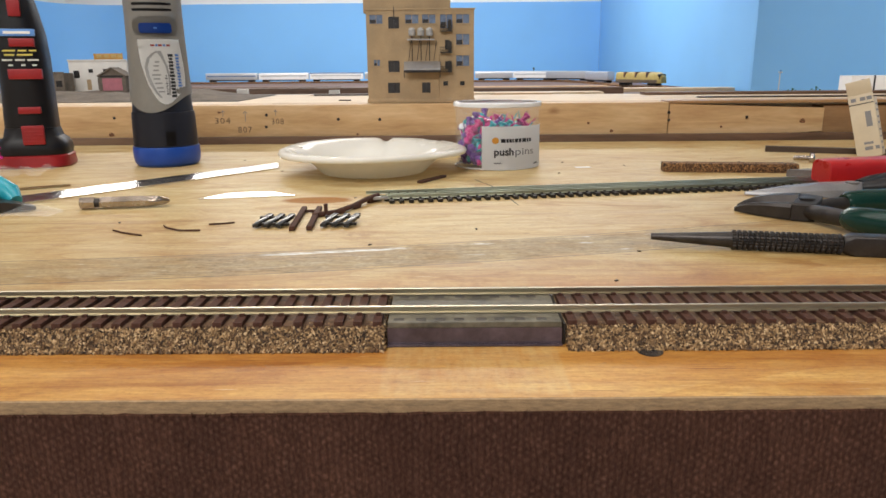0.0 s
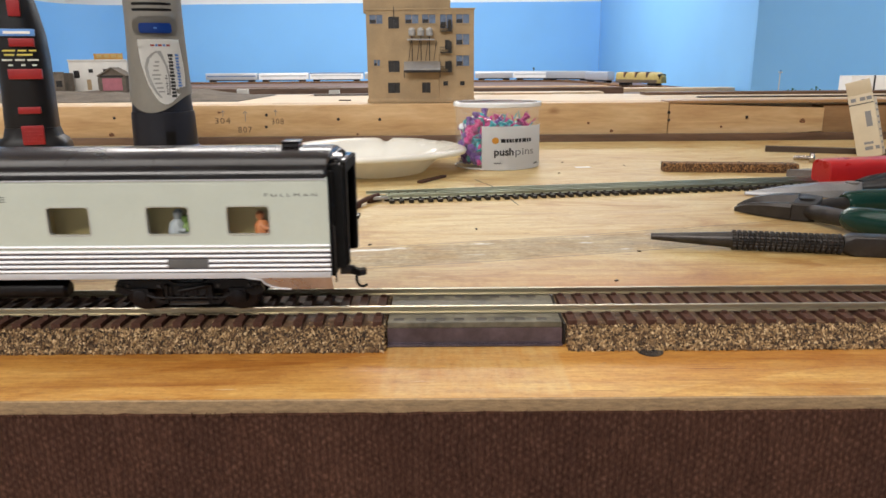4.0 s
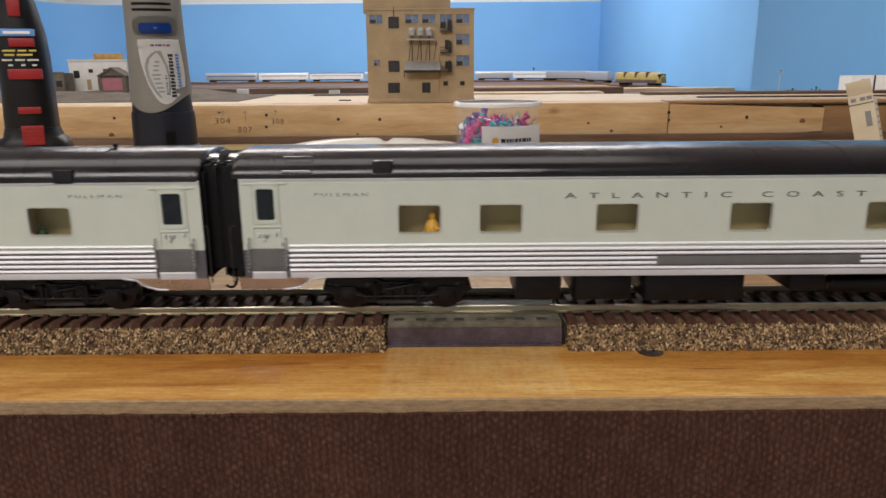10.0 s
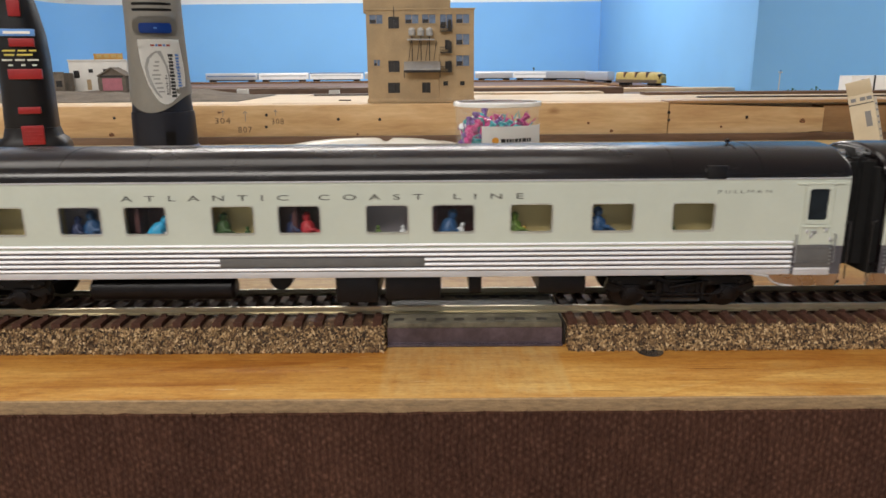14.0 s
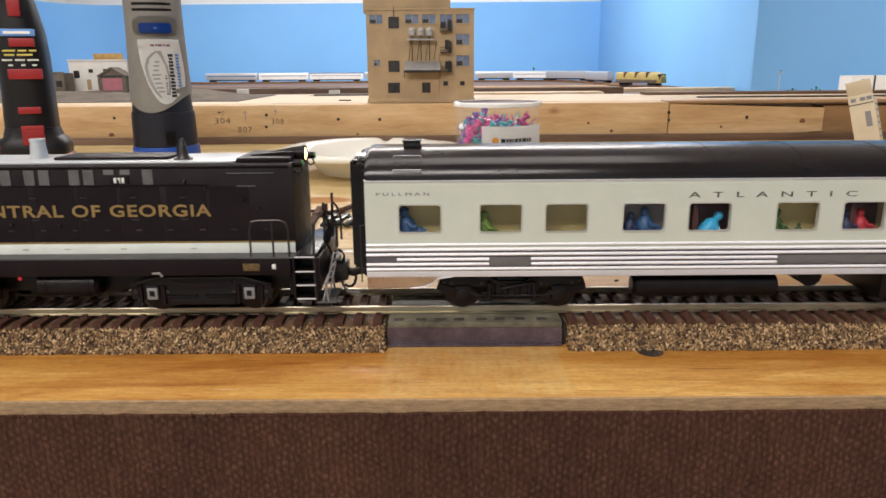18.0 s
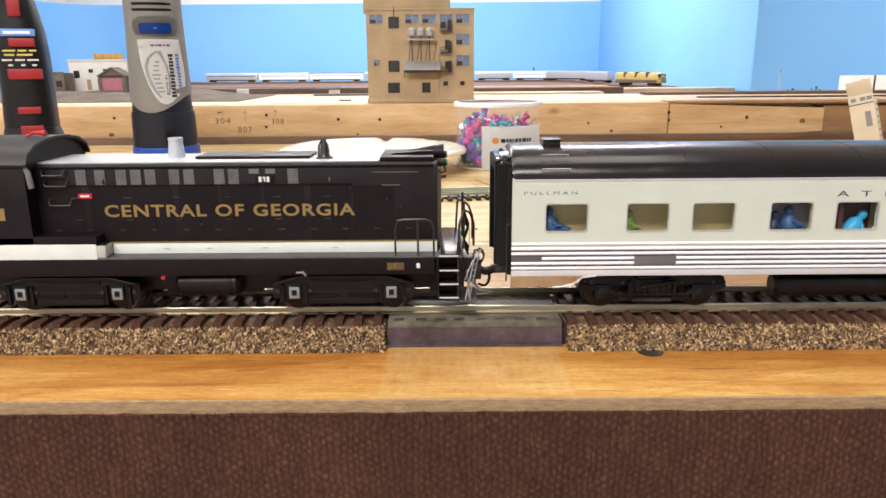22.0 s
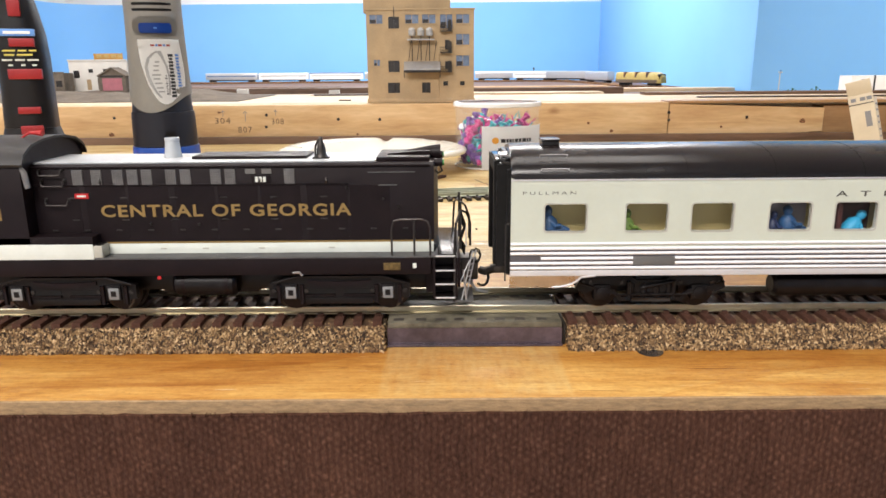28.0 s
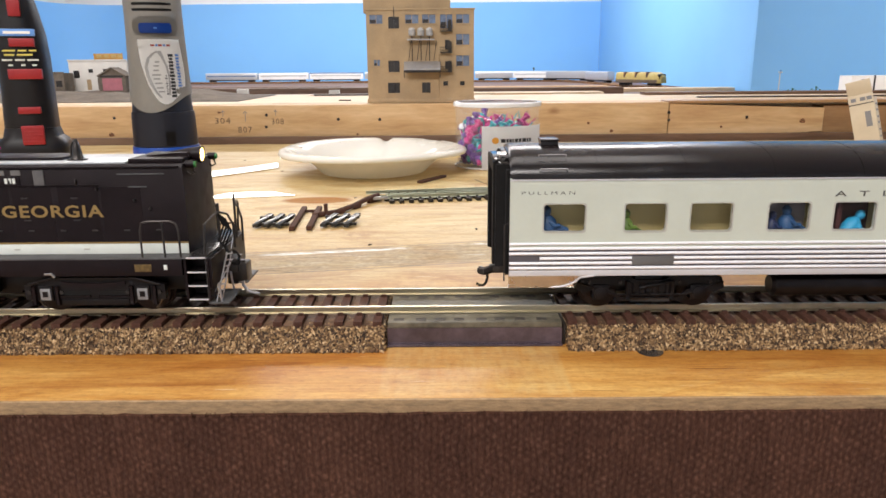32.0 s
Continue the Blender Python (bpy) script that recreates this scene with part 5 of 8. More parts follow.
PLATE_GOLD = mat("tarnished_gold_plate", (0.15, 0.10, 0.035), 0.45, 0.4, 0.3, 900, 0.2)
JOURNAL_GREY = mat("grey_journal_paint", (0.24, 0.245, 0.25), 0.45, 0.2, 0.15, 300, 0.1)
# cab roof, a little greyer than the black body
CAB_ROOF = mat("greyish_black_roof", (0.028, 0.026, 0.026), 0.45, 0, 0.25, 160, 0.1)
LAMP = []


def locomotive():
    lo = thing("diesel_switcher", 0, 0, RAIL_TOP, "black model diesel switcher with cream stripe and gold lettering", "locomotive")
    dz = (0, 0, -RAIL_TOP)

    def lp(nm, bm, m, lab="", parent=None):
        ob = part(nm, bm, m, parent or lo, lab, dz if parent is None else None)
        return ob
    # frame and walkway
    bm = B()
    box(bm, -139, -1, -17.3, 17.3, 21.6, 26.5, 0.25)
    lp("frame", bm, BLACK, "black side sill")
    # walkway in a lighter grey than the black sill
    lp("walkway", box(B(), -139, 6.1, -17.4, 17.4, 26.4, 26.9, 0.1), WALK_GREY, "dark grey walkway")
    lp("underframe", box(B(), -138, 2, -10.6, 10.6, 15.5, 21.6, 0.3), UNDER)
    lp("platform", box(B(), 0.8, 6.0, -17.2, 17.2, 26.92, 27.3, 0.1), PLATFORM, "glossy black end platform")
    # hood: separate cheeks, roof and nose
    bm = B()
    prof = [(-12.5, 26.9), (-12.5, 51.2), (-11.8, 52.4), (11.8, 52.4), (12.5, 51.2), (12.5, 26.9)]
    loft(bm, [[(x, y, z) for y, z in prof] for x in (-113, -0.1)] + [[(0.9, y * 0.42, z if z < 40 else z - 0.3) for y, z in prof]])
    lp("hood", bm, BLACK, "black hood")
    # glossy black roof: its grazing reflection is painted as a pale slab
    lp("hood_roof", box(B(), -112, -16.5, -11.0, 9.0, 52.4, 52.9, 0.2), STACK_SHEEN_WHITE, "black hood roof with its pale sheen put into the colour")
    lp("stripe", box(B(), -112, -0.3, -12.72, -12.4, 26.95, 29.9, 0.05), STRIPE, "cream stripe along the hood")
    lp("stripe_edge", box(B(), -112, -0.3, -12.74, -12.4, 29.95, 30.4), LETTER_GOLD)
    lp("sill_stripe", box(B(), -139, -95, -17.62, -17.2, 26.6, 30.9, 0.05), STRIPE, "cream stripe on the step box")
    lp("step_box", box(B(), -139, -94.8, -17.4, -12.4, 26.8, 33.0, 0.3), BLACK, "low box beside the hood")
    lp("step_end", box(B(), -95.2, -92.5, -17.5, -13.0, 27.0, 30.4, 0.3), FRAME_GREY)
    lp("step_hollow", box(B(), -94.4, -92.8, -17.0, -13.4, 30.35, 30.6), UNDER)
    # hood doors, rails, grilles, latches
    for x in (-105, -92, -80, -67, -55, -43, -30, -18):
        lp("hood_door", box(B(), x - 5.6, x + 5.6, -12.56, -12.45, 31.0, 46.2), BLACK)
    lp("hood_ridge", box(B(), -112, -24, -12.8, -12.4, 46.5, 46.9, 0.05), BLACK)
    lp("eave", box(B(), -113, -1.2, -12.9, -11.6, 51.4, 51.9, 0.15), BLACK)
    for x in (-99.2, -93.9, -88.0, -83.9, -79.9, -73.2, -69.1, -60.7, -56.7, -40.2):
        g = lp("grille", box(B(), x - 1.5, x + 1.5, -12.66, -12.4, 46.6, 51.0), WALK_GREY, "fine grey louvre grille")
        bm = B()
        for q in range(9):
            box(bm, x - 1.4, x + 1.4, -12.8, -12.6, 46.8 + q * 0.47, 47.0 + q * 0.47)
        for q in range(5):
            box(bm, x - 1.35 + q * 0.65, x - 1.25 + q * 0.65, -12.82, -12.6, 46.7, 50.9)
        part("louvre", bm, COVER, g)
    lp("number_board", box(B(), -50.8, -45.6, -12.8, -12.4, 46.9, 49.2, 0.1), BLACK)
    bm = B()
    for q in range(3):
        box(bm, -49.7 + q * 1.1, -48.95 + q * 1.1, -12.9, -12.78, 47.3, 48.8)
    lp("number_bars", bm, STRIPE, "white number bars")
    lp("number_board", box(B(), -52.4, -49.6, -12.7, -12.4, 49.6, 51.0), NAMEBOARD)
    lp("number_board", box(B(), -47.8, -45.1, -12.7, -12.4, 49.6, 51.0), NAMEBOARD)
    lp("maker_plate", box(B(), -100.6, -96.7, -12.85, -12.5, 42.9, 44.4, 0.05), RED, "small red and white plate")
    lp("maker_plate_line", box(B(), -99.9, -97.4, -12.92, -12.8, 43.4, 43.9), STRIPE)
    for x in range(-108, -6, 9):
        lp("latch", box(B(), x, x + 1.6, -13.0, -12.6, 33.6, 34.0), DARK_STEEL)
    for x, z in ((-109.6, 49.6), (-109.2, 46.6), (-108.6, 41.2)):
        bm = B()
        tube(bm, [(x, -12.5, z + 1.5), (x, -13.5, z + 1.1), (x + 0.3, -13.7, z), (x + 5.9, -13.7, z), (x + 6.2, -13.5, z + 1.1), (x + 6.2, -12.5, z + 1.5)], 0.24, 6)
        for xx in (x - 0.1, x + 6.3):
            box(bm, xx - 0.4, xx + 0.4, -12.7, -12.4, z + 1.0, z + 2.0)
        lp("grab_bar", bm, DARK_STEEL, "bent wire grab bar")
    # seams, hinges, keyhole and lift eyes of the hood side
    for x0, x1, z in ((-18.4, -5.2, 49.6), (-15.6, -10.4, 46.0)):
        lp("hood_seam", box(B(), x0, x1, -12.75, -12.45, z, z + 0.3, 0.05), WALK_GREY, "thin raised seam")
    for x in (-101, -87, -73, -59, -45, -31):
        for z in (42.9, 36.6):
            lp("hinge", box(B(), x - 1.0, x + 1.0, -12.85, -12.45, z, z + 0.35, 0.08), DARK_STEEL)
    for x, z in ((-24.4, 45.7), (-14.2, 42.4), (-80.0, 35.6), (-66.4, 35.4), (-10.0, 40.0)):
        lp("hood_knob", tube(B(), [(x, -12.4, z), (x, -13.0, z), (x, -13.3, z)], 0.4, 10, [0.4, 0.4, 0.25]), DARK_STEEL, "small round knob")
    for x in (-93, -48.5, -30):
        lp("lift_eye", tube(B(), [(x, -12.6, 46.9), (x, -13.0, 47.6), (x, -12.6, 48.3)], 0.3, 6), DARK_STEEL)
    for x in (-78, -66, -50, -30):
        lp("stripe_latch", box(B(), x, x + 1.6, -12.95, -12.6, 28.3, 28.6), FRAME_GREY)
    ob = lettering("CENTRAL OF GEORGIA", 3.25, 1.1, 0.08, LETTER_GOLD, lo, (-93.9, -12.70, 37.75 - RAIL_TOP), "hood_lettering", 1.12, "gold capital lettering", "LEFT", 0.022)
    k = 70.6 / text_width(ob)
    ob.data.transform(Matrix.Diagonal((k, 1, 1, 1)))
    # roof fittings
    st = B()
    lathe(st, [(2.6, 52.8), (2.4, 53.6), (1.95, 57.6), (2.1, 57.8), (2.1, 58.5), (1.7, 58.6), (1.6, 57.9)], -76.6, 0, 22)
    lp("exhaust_stack", st, STACK_SHEEN_WHITE, "pale tapered exhaust stack")
    lp("roof_walk", box(B(), -69.2, -36.4, -6, 6, 52.9, 53.7, 0.2), BLACK, "raised black roof panel")
    bm = B()
    lathe(bm, [(1.7, 52.8), (1.8, 53.3), (1.35, 54.2), (1.3, 55.4), (1.0, 57.0), (0.6, 57.9), (0.45, 58.8), (0.15, 59.0)], -32.2, -5.5, 16)
    tube(bm, [(-34.0, -5.5, 53), (-33.8, -5.5, 56.4), (-33.0, -5.5, 58.0), (-32.2, -5.5, 58.5)], 0.32, 6)
    box(bm, -34.6, -30.0, -6.9, -4.1, 52.8, 53.3, 0.1)
    lp("bell", bm, DARK_STEEL, "small dark bell on a bracket")
    bm = B()
    prism(bm, [(-14.5, 53.0), (-13, 53.9), (-4, 54.6), (-1.4, 54.6), (-0.8, 53.6), (-1.6, 52.6)], "y", -4, 4)
    box(bm, -16.2, -1.2, -9.5, 9.5, 52.3, 53.6, 0.3)
    lp("headlight_hood", bm, BLACK, "sloped headlight fairing")
    shell = [(-13, 0.3, 53.2), (-6, 1.4, 53.5), (-1.6, 2.1, 53.6), (1.3, 2.5, 53.6), (1.8, 2.5, 53.6), (1.8, 2.05, 53.6), (-1.4, 2.0, 53.6)]
    hl = lp("headlight", loft(B(), [[(x, r * math.cos(k * math.pi / 11), z + r * math.sin(k * math.pi / 11)) for k in range(22)] for x, r, z in shell]), BLACK, "round headlight housing")
    # the lamp insert: lit lens before, dark back behind
    lamp = lp("lamp_insert", tube(B(), [(-0.9, 0, 0), (-0.5, 0, 0), (0.5, 0, 0)], 1.7, 20, [1.2, 1.75, 1.75]), BLACK, "dark back of the lamp")
    lamp.matrix_basis = pose(0.75 * MM, 0, (53.6 - RAIL_TOP) * MM)
    part("lens", tube(B(), [(0.51, 0, 0), (0.8, 0, 0), (0.98, 0, 0)], 1.95, 20, [1.95, 1.75, 1.0]), LAMP_GLOW, lamp, "lit warm headlight lens")
    LAMP.append(lamp)
    for y, m in ((-9.5, MARKER_GREEN), (9.5, MARKER_GREEN)):
        mk = lp("marker_lamp", tube(B(), [(0.0, y, 52.0), (2.4, y, 52.0)], 1.1, 14), BLACK, "small marker lamp")
        part("lens", tube(B(), [(2.3, y, 52.0), (2.8, y, 52.0)], 0.9, 14), m, mk)
        bm = B()
        tube(bm, [(1.8, y, 51.1), (2.3, y, 49.6), (1.1, y, 49.0), (0.1, y, 50.0)], 0.3, 6)
        part("bracket", bm, DARK_STEEL, mk)
    # cab
    cab = B()
    cprof = [(-17.4, 26.9), (-17.4, 53.4), (-16, 55.6), (-12, 57.6), (-6, 58.7), (0, 59.0), (6, 58.7), (12, 57.6), (16, 55.6), (17.4, 53.4), (17.4, 26.9)]
    loft(cab, [[(x, y, z) for y, z in cprof] for x in (-137, -112.2)])
    cb = lp("cab", cab, BLACK, "black cab")
    rf = B()
    rprof = [(-18.2, 53.2), (-16.6, 55.9), (-12.4, 58.1), (-6, 59.2), (0, 59.5), (6, 59.2), (12.4, 58.1), (16.6, 55.9), (18.2, 53.2)]
    loft(rf, [[(x, y, z) for y, z in rprof] + [(x, y * 0.98, z - 0.7) for y, z in rprof[::-1]] for x in (-139, -110.9)])
    part("cab_roof", rf, CAB_ROOF, cb, "greyish black rounded cab roof")
    part("cab_window", box(B(), -130, -121.5, -17.75, -17.3, 42.5, 50.5, 0.1), WINDOW_BLUE, cb, "pale cab window")
    part("cab_window", box(B(), -134.5, -131, -17.75, -17.3, 42.5, 50.5, 0.1), WINDOW_BLUE, cb)
    part("window_sill", box(B(), -131, -120.5, -18.4, -17.3, 41.6, 42.3, 0.1), BLACK, cb)
    bm = B()
    for q in range(3):
        box(bm, -128.6 + q * 3.6, -126.2 + q * 3.6, -17.52, -17.38, 37.8, 41.2)
    part("number_bars", bm, LETTER_GOLD, cb, "gold number bars")
    bm = B()
    tube(bm, [(-113, -16.6, 52.5), (-111.6, -16.6, 51), (-111, -16.6, 46.6)], 0.8, 8)
    part("rain_pipe", bm, COVER, cb)
    bm = B()
    tube(bm, [(-118, -4, 59.2), (-115.5, -4, 60.6), (-112, -4, 60.4)], 0.35, 8, [0.3, 0.4, 0.9])
    part("horn", bm, RED, cb, "small red horn")
    # front platform, steps, rails, coupler
    for s in (-1, 1):
        stp = B()
        y0, y1 = sorted((s * 17.2, s * 12.0))
        for q, z in enumerate((26.6, 22.4, 18.4, 14.4)):
            box(stp, 0.2, 5.8, y0 + 0.3, y1 - 0.3, z, z + 0.35)
            edge = s * 17.25
            lp("step_edge", box(B(), 0.3, 5.7, edge - 0.25, edge + 0.25, z - 0.05, z + 0.36, 0.08), SILVER, "pale worn step edge")
        lp("step_well", box(B(), -2.6, 6.4, min(s * 12.2, s * 11.4), max(s * 12.2, s * 11.4), 14.6, 26.3), BLACK)
        sw = lp("step", stp, UNDER, "black step treads")
        for xx in (-0.2, 6.1):
            lp("step_side", box(B(), xx - 0.3, xx + 0.3, y0, y1, 14.6, 26.3), BLACK)
        bm = B()
        tube(bm, [(5.6, s * 16.6, 13.2), (5.6, s * 16.6, 29), (6.0, s * 16.6, 36.0), (7.0, s * 12, 37.6), (7.4, s * 8, 38)], 0.36, 7)
        tube(bm, [(7.4, s * 8, 26.5), (7.4, s * 8, 40.5)], 0.4, 7)
        tube(bm, [(7.4, s * 8, 38.0), (9.2, s * 5.5, 36.8), (10.4, s * 4.5, 33.5), (10.4, s * 4.5, 26.6)], 0.36, 7)
        lp("handrail", bm, DARK_STEEL)
        bm = B()
        tube(bm, [(-11.9, s * 16.9, 22.5), (-11.9, s * 16.9, 34.5), (-11.2, s * 16.9, 36.8), (-9.4, s * 16.9, 37.2), (-3.4, s * 16.9, 37.2), (-1.8, s * 16.9, 36.5), (-1.2, s * 16.9, 34.5), (-1.2, s * 16.9, 25.5)], 0.3, 7)
        tube(bm, [(-5.6, s * 16.9, 37.2), (-5.6, s * 16.9, 23.5)], 0.3, 7)
        lp("side_rail", bm, DARK_STEEL, "thin looped handrail")
    bm = B()
    for q in (0, 8):
        tube(bm, [(6.0 + q * 0.4, -14 + q * 1.2, 15 + q * 1.4), (10.5 - q * 0.15, -8 + q * 1.0, 24 + q * 0.9)], 0.18, 6)
    for q in range(2):
        tube(bm, [(7.6 + q * 1.2, -16.4 + q, 13.6), (10.8 + q * 1.0, -13.6 + q, 27.4)], 0.22, 6)
    for q in range(8):
        tube(bm, [(8.0 + q * 0.4, -16.0 + q * 0.34, 15.0 + q * 1.7), (9.2 + q * 0.4, -15.0 + q * 0.34, 15.0 + q * 1.7)], 0.22, 6)
    lp("lift_bars", bm, GREY_METAL, "silvery lift bars and small ladder")
    bm = B()
    for q in range(3):
        tube(bm, [(11.6 + 1.6 * math.sin(a * 0.8 + q), -11 + q, 25.5 + 2.0 * math.cos(a * 0.8 + q) - q * 0.6) for a in range(8)], 0.22, 6)
    lp("cable_loop", bm, RUBBER, "looped black cable")
    bm = B()
    for q in range(4):
        tube(bm, [(7.4, -9 + q * 2.2, 38 - q), (8.8, -8.5 + q * 2.2, 34 - q), (7.3, -9.4 + q * 2, 30 - q), (8.8, -8 + q, 27 - q)], 0.3, 7)
    lp("air_hose", bm, RUBBER)
    lp("front_plate", box(B(), 6.45, 7.2, -17, 17, 17.6, 26.4, 0.2), BLACK, "black front end plate")
    lp("footboard", box(B(), 5.6, 11.0, -16.8, -3.5, 13.0, 13.5, 0.1), WALK_GREY, "worn grey footboard")
    lp("footboard", box(B(), 5.6, 11.0, 3.5, 16.8, 13.0, 13.5, 0.1), WALK_GREY)
    for y in (-16, -4.2):
        lp("footboard_hanger", tube(B(), [(9, y, 13.4), (8.4, y, 19)], 0.35, 6), GREY_METAL)
    bm = B()
    box(bm, 6.6, 10, -2.2, 2.2, 14.4, 20.8, 0.5)
    box(bm, 8.8, 12.9, -2.8, 2.8, 15.4, 21.2, 0.6)
    box(bm, 7.2, 10.4, -3.4, 3.4, 18.2, 22.6, 0.5)
    tube(bm, [(11.2, -1.2, 16.6), (11.2, -1.2, 21.8)], 1.0, 10)
    cpl = lp("coupler", bm, DARK_STEEL, "dark knuckle coupler")
    part("trip_pin", tube(B(), [(11, -1.0, 16.5), (11.0, -1.2, 13.8), (12.4, -1.6, 11.9), (16.0, -1.8, 11.2)], 0.5, 7), GREY_METAL, cpl, "bright bent trip pin")
    lp("builder_plate", box(B(), -14.3, -9.6, -17.5, -17.2, 22.9, 25.0, 0.05), PLATE_GOLD, "small gold plate")
    lp("sill_tag", box(B(), -6.1, -5.1, -17.5, -17.2, 23.4, 24.8, 0.05), STRIPE)
    bm = B()
    tube(bm, [(-40, -17.0, 22.3), (-38, -17.2, 22.3), (-37.2, -17.2, 21.3)], 0.4, 6)
    lp("brake_lever", bm, GREY_METAL)
    # fuel and air tanks between the trucks
    bm = B()
    tube(bm, [(-74.8, -12.5, 18.1), (-73.8, -12.5, 18.1), (-57.6, -12.5, 18.1), (-56.6, -12.5, 18.1)], 3.6, 20, [2.7, 3.7, 3.7, 2.7])
    tk = lp("air_tank", bm, UNDER, "black air tank")
    for x in (-71.6, -59.4):
        part("strap", tube(B(), [(x - 0.5, -12.5, 18.1), (x + 0.5, -12.5, 18.1)], 3.85, 20), BLACK, tk)
    lp("battery_box", box(B(), -80, -52, -9, 9, 14, 21.5, 0.4), UNDER)
    lp("valve_lamp", tube(B(), [(-77.6, -16.6, 21.0), (-77.6, -17.0, 21.0)], 0.6, 8), RED)
    # trucks
    for xc in (-27.2, -105.2):
        tr = new("truck")
        tr.parent = lo
        tr.matrix_basis = pose(xc * MM, 0, 0)
        for s in (-1, 1):
            y = s * 14.6
            bm = B()
            prism(bm, [(-20, 5.0), (-20, 9.2), (-12, 11.2), (12, 11.2), (20, 9.2), (20, 5.0), (11, 4.4), (9, 3.2), (-9, 3.2), (-11, 4.4)], "y", y - 1.0, y + 1.0)
            fr = part("side_frame", bm, UNDER, tr)
            for k in (-13.8, 13.8):
                part("journal_box", box(B(), k - 2.0, k + 2.0, y + s * 0.8 - 0.8, y + s * 0.8 + 0.8, 4.6, 9.2, 0.4), UNDER, tr)
                part("journal_cover", box(B(), k - 1.5, k + 1.5, y + s * 1.6 - 0.25, y + s * 1.6 + 0.25, 5.0, 8.4, 0.25), JOURNAL_GREY, tr, "grey journal cover")
                part("wheel_rim", tube(B(), [(k + 4.2 * math.cos(radians(q)) * (1 if k > 0 else -1), y - s * 2.0, 5.6 + 4.9 * math.sin(radians(q))) for q in range(-60, 61, 15)], 0.3, 6), RAIL_SIDE, tr, "dull brass rim of the wheel")
                part("cover_slot", box(B(), k - 0.7, k + 0.7, y + s * 1.9 - 0.12, y + s * 1.9 + 0.12, 6.0, 7.6), UNDER, tr)
            for k in (-5.6, 5.6):
                part("spring_slot", box(B(), k - 4.2, k + 4.2, y + s * 1.0 - 0.1, y + s * 1.0 + 0.1, 6.2, 7.6), RUBBER, tr)
                part("slot_lip", box(B(), k - 4.3, k + 4.3, y + s * 0.9, y + s * 1.5, 5.7, 6.15, 0.15), BLACK, tr)
            part("spring_band", loft(B(), [[(x, y + s * 0.6, 9.4 - h), (x, y + s * 1.5, 9.4 - h), (x, y + s * 1.5, 10.4 - h * 0.6), (x, y + s * 0.6, 10.4 - h * 0.6)] for x, h in ((-9, 0.0), (-5, 0.7), (0, 1.0), (5, 0.7), (9, 0.0))]), BLACK, tr, "arched leaf spring")
            for k in (-10.6, 10.6, -17.2, 17.2):
                part("pedestal", box(B(), k - 0.45, k + 0.45, y + s * 0.8, y + s * 1.7, 3.6, 9.0, 0.15), BLACK, tr)
            part("brake_rod", tube(B(), [(-19, y + s * 1.6, 9.4), (-12, y + s * 1.7, 11.4), (12, y + s * 1.7, 11.4), (19, y + s * 1.6, 9.4)], 0.35, 6), UNDER, tr)
            for k in (-18.6, -9.4, 9.4, 18.6):
                part("bolt", tube(B(), [(k, y + s * 0.9, 7.2), (k, y + s * 1.5, 7.2)], 0.6, 8), DARK_STEEL, tr)
            part("lower_bar", box(B(), -9.6, 9.6, y - 1.3, y + 1.3, 3.2, 5.2, 0.3), UNDER, tr)
        part("bolster", box(B(), -5, 5, -13, 13, 6, 11.4, 0.4), UNDER, tr)
        for k in (-13.8, 13.8):
            wheelset(tr, k, 5.6)
    return lo


LOCO = locomotive()


# ---- things on the bench ----
def skin_patch(bm, radius, a_mid, rows, n=12, lift=0.15, cx=0.0, cy=0.0):
    """A label bent round an upright body; rows of (height, left angle, right angle), degrees from the front."""
    grid = []
    for z, a0, a1 in rows:
        r = radius(z) + lift
        line = []
        for k in range(n + 1):
            a = radians(a_mid + a0 + (a1 - a0) * k / n - 90)
            line.append(bm.verts.new((cx + r * math.cos(a), cy + r * math.sin(a), z)))
        grid.append(line)
    for p, q in zip(grid, grid[1:]):
        for k in range(n):
            bm.faces.new((p[k], p[k + 1], q[k + 1], q[k]))
    geo = bmesh.ops.solidify(bm, geom=list(bm.faces), thickness=0.12)
    return bm


EMBLEM_GREY = mat("pale_grey_print", (0.5, 0.5, 0.5), 0.5, 0, 0.05, 100, 0)


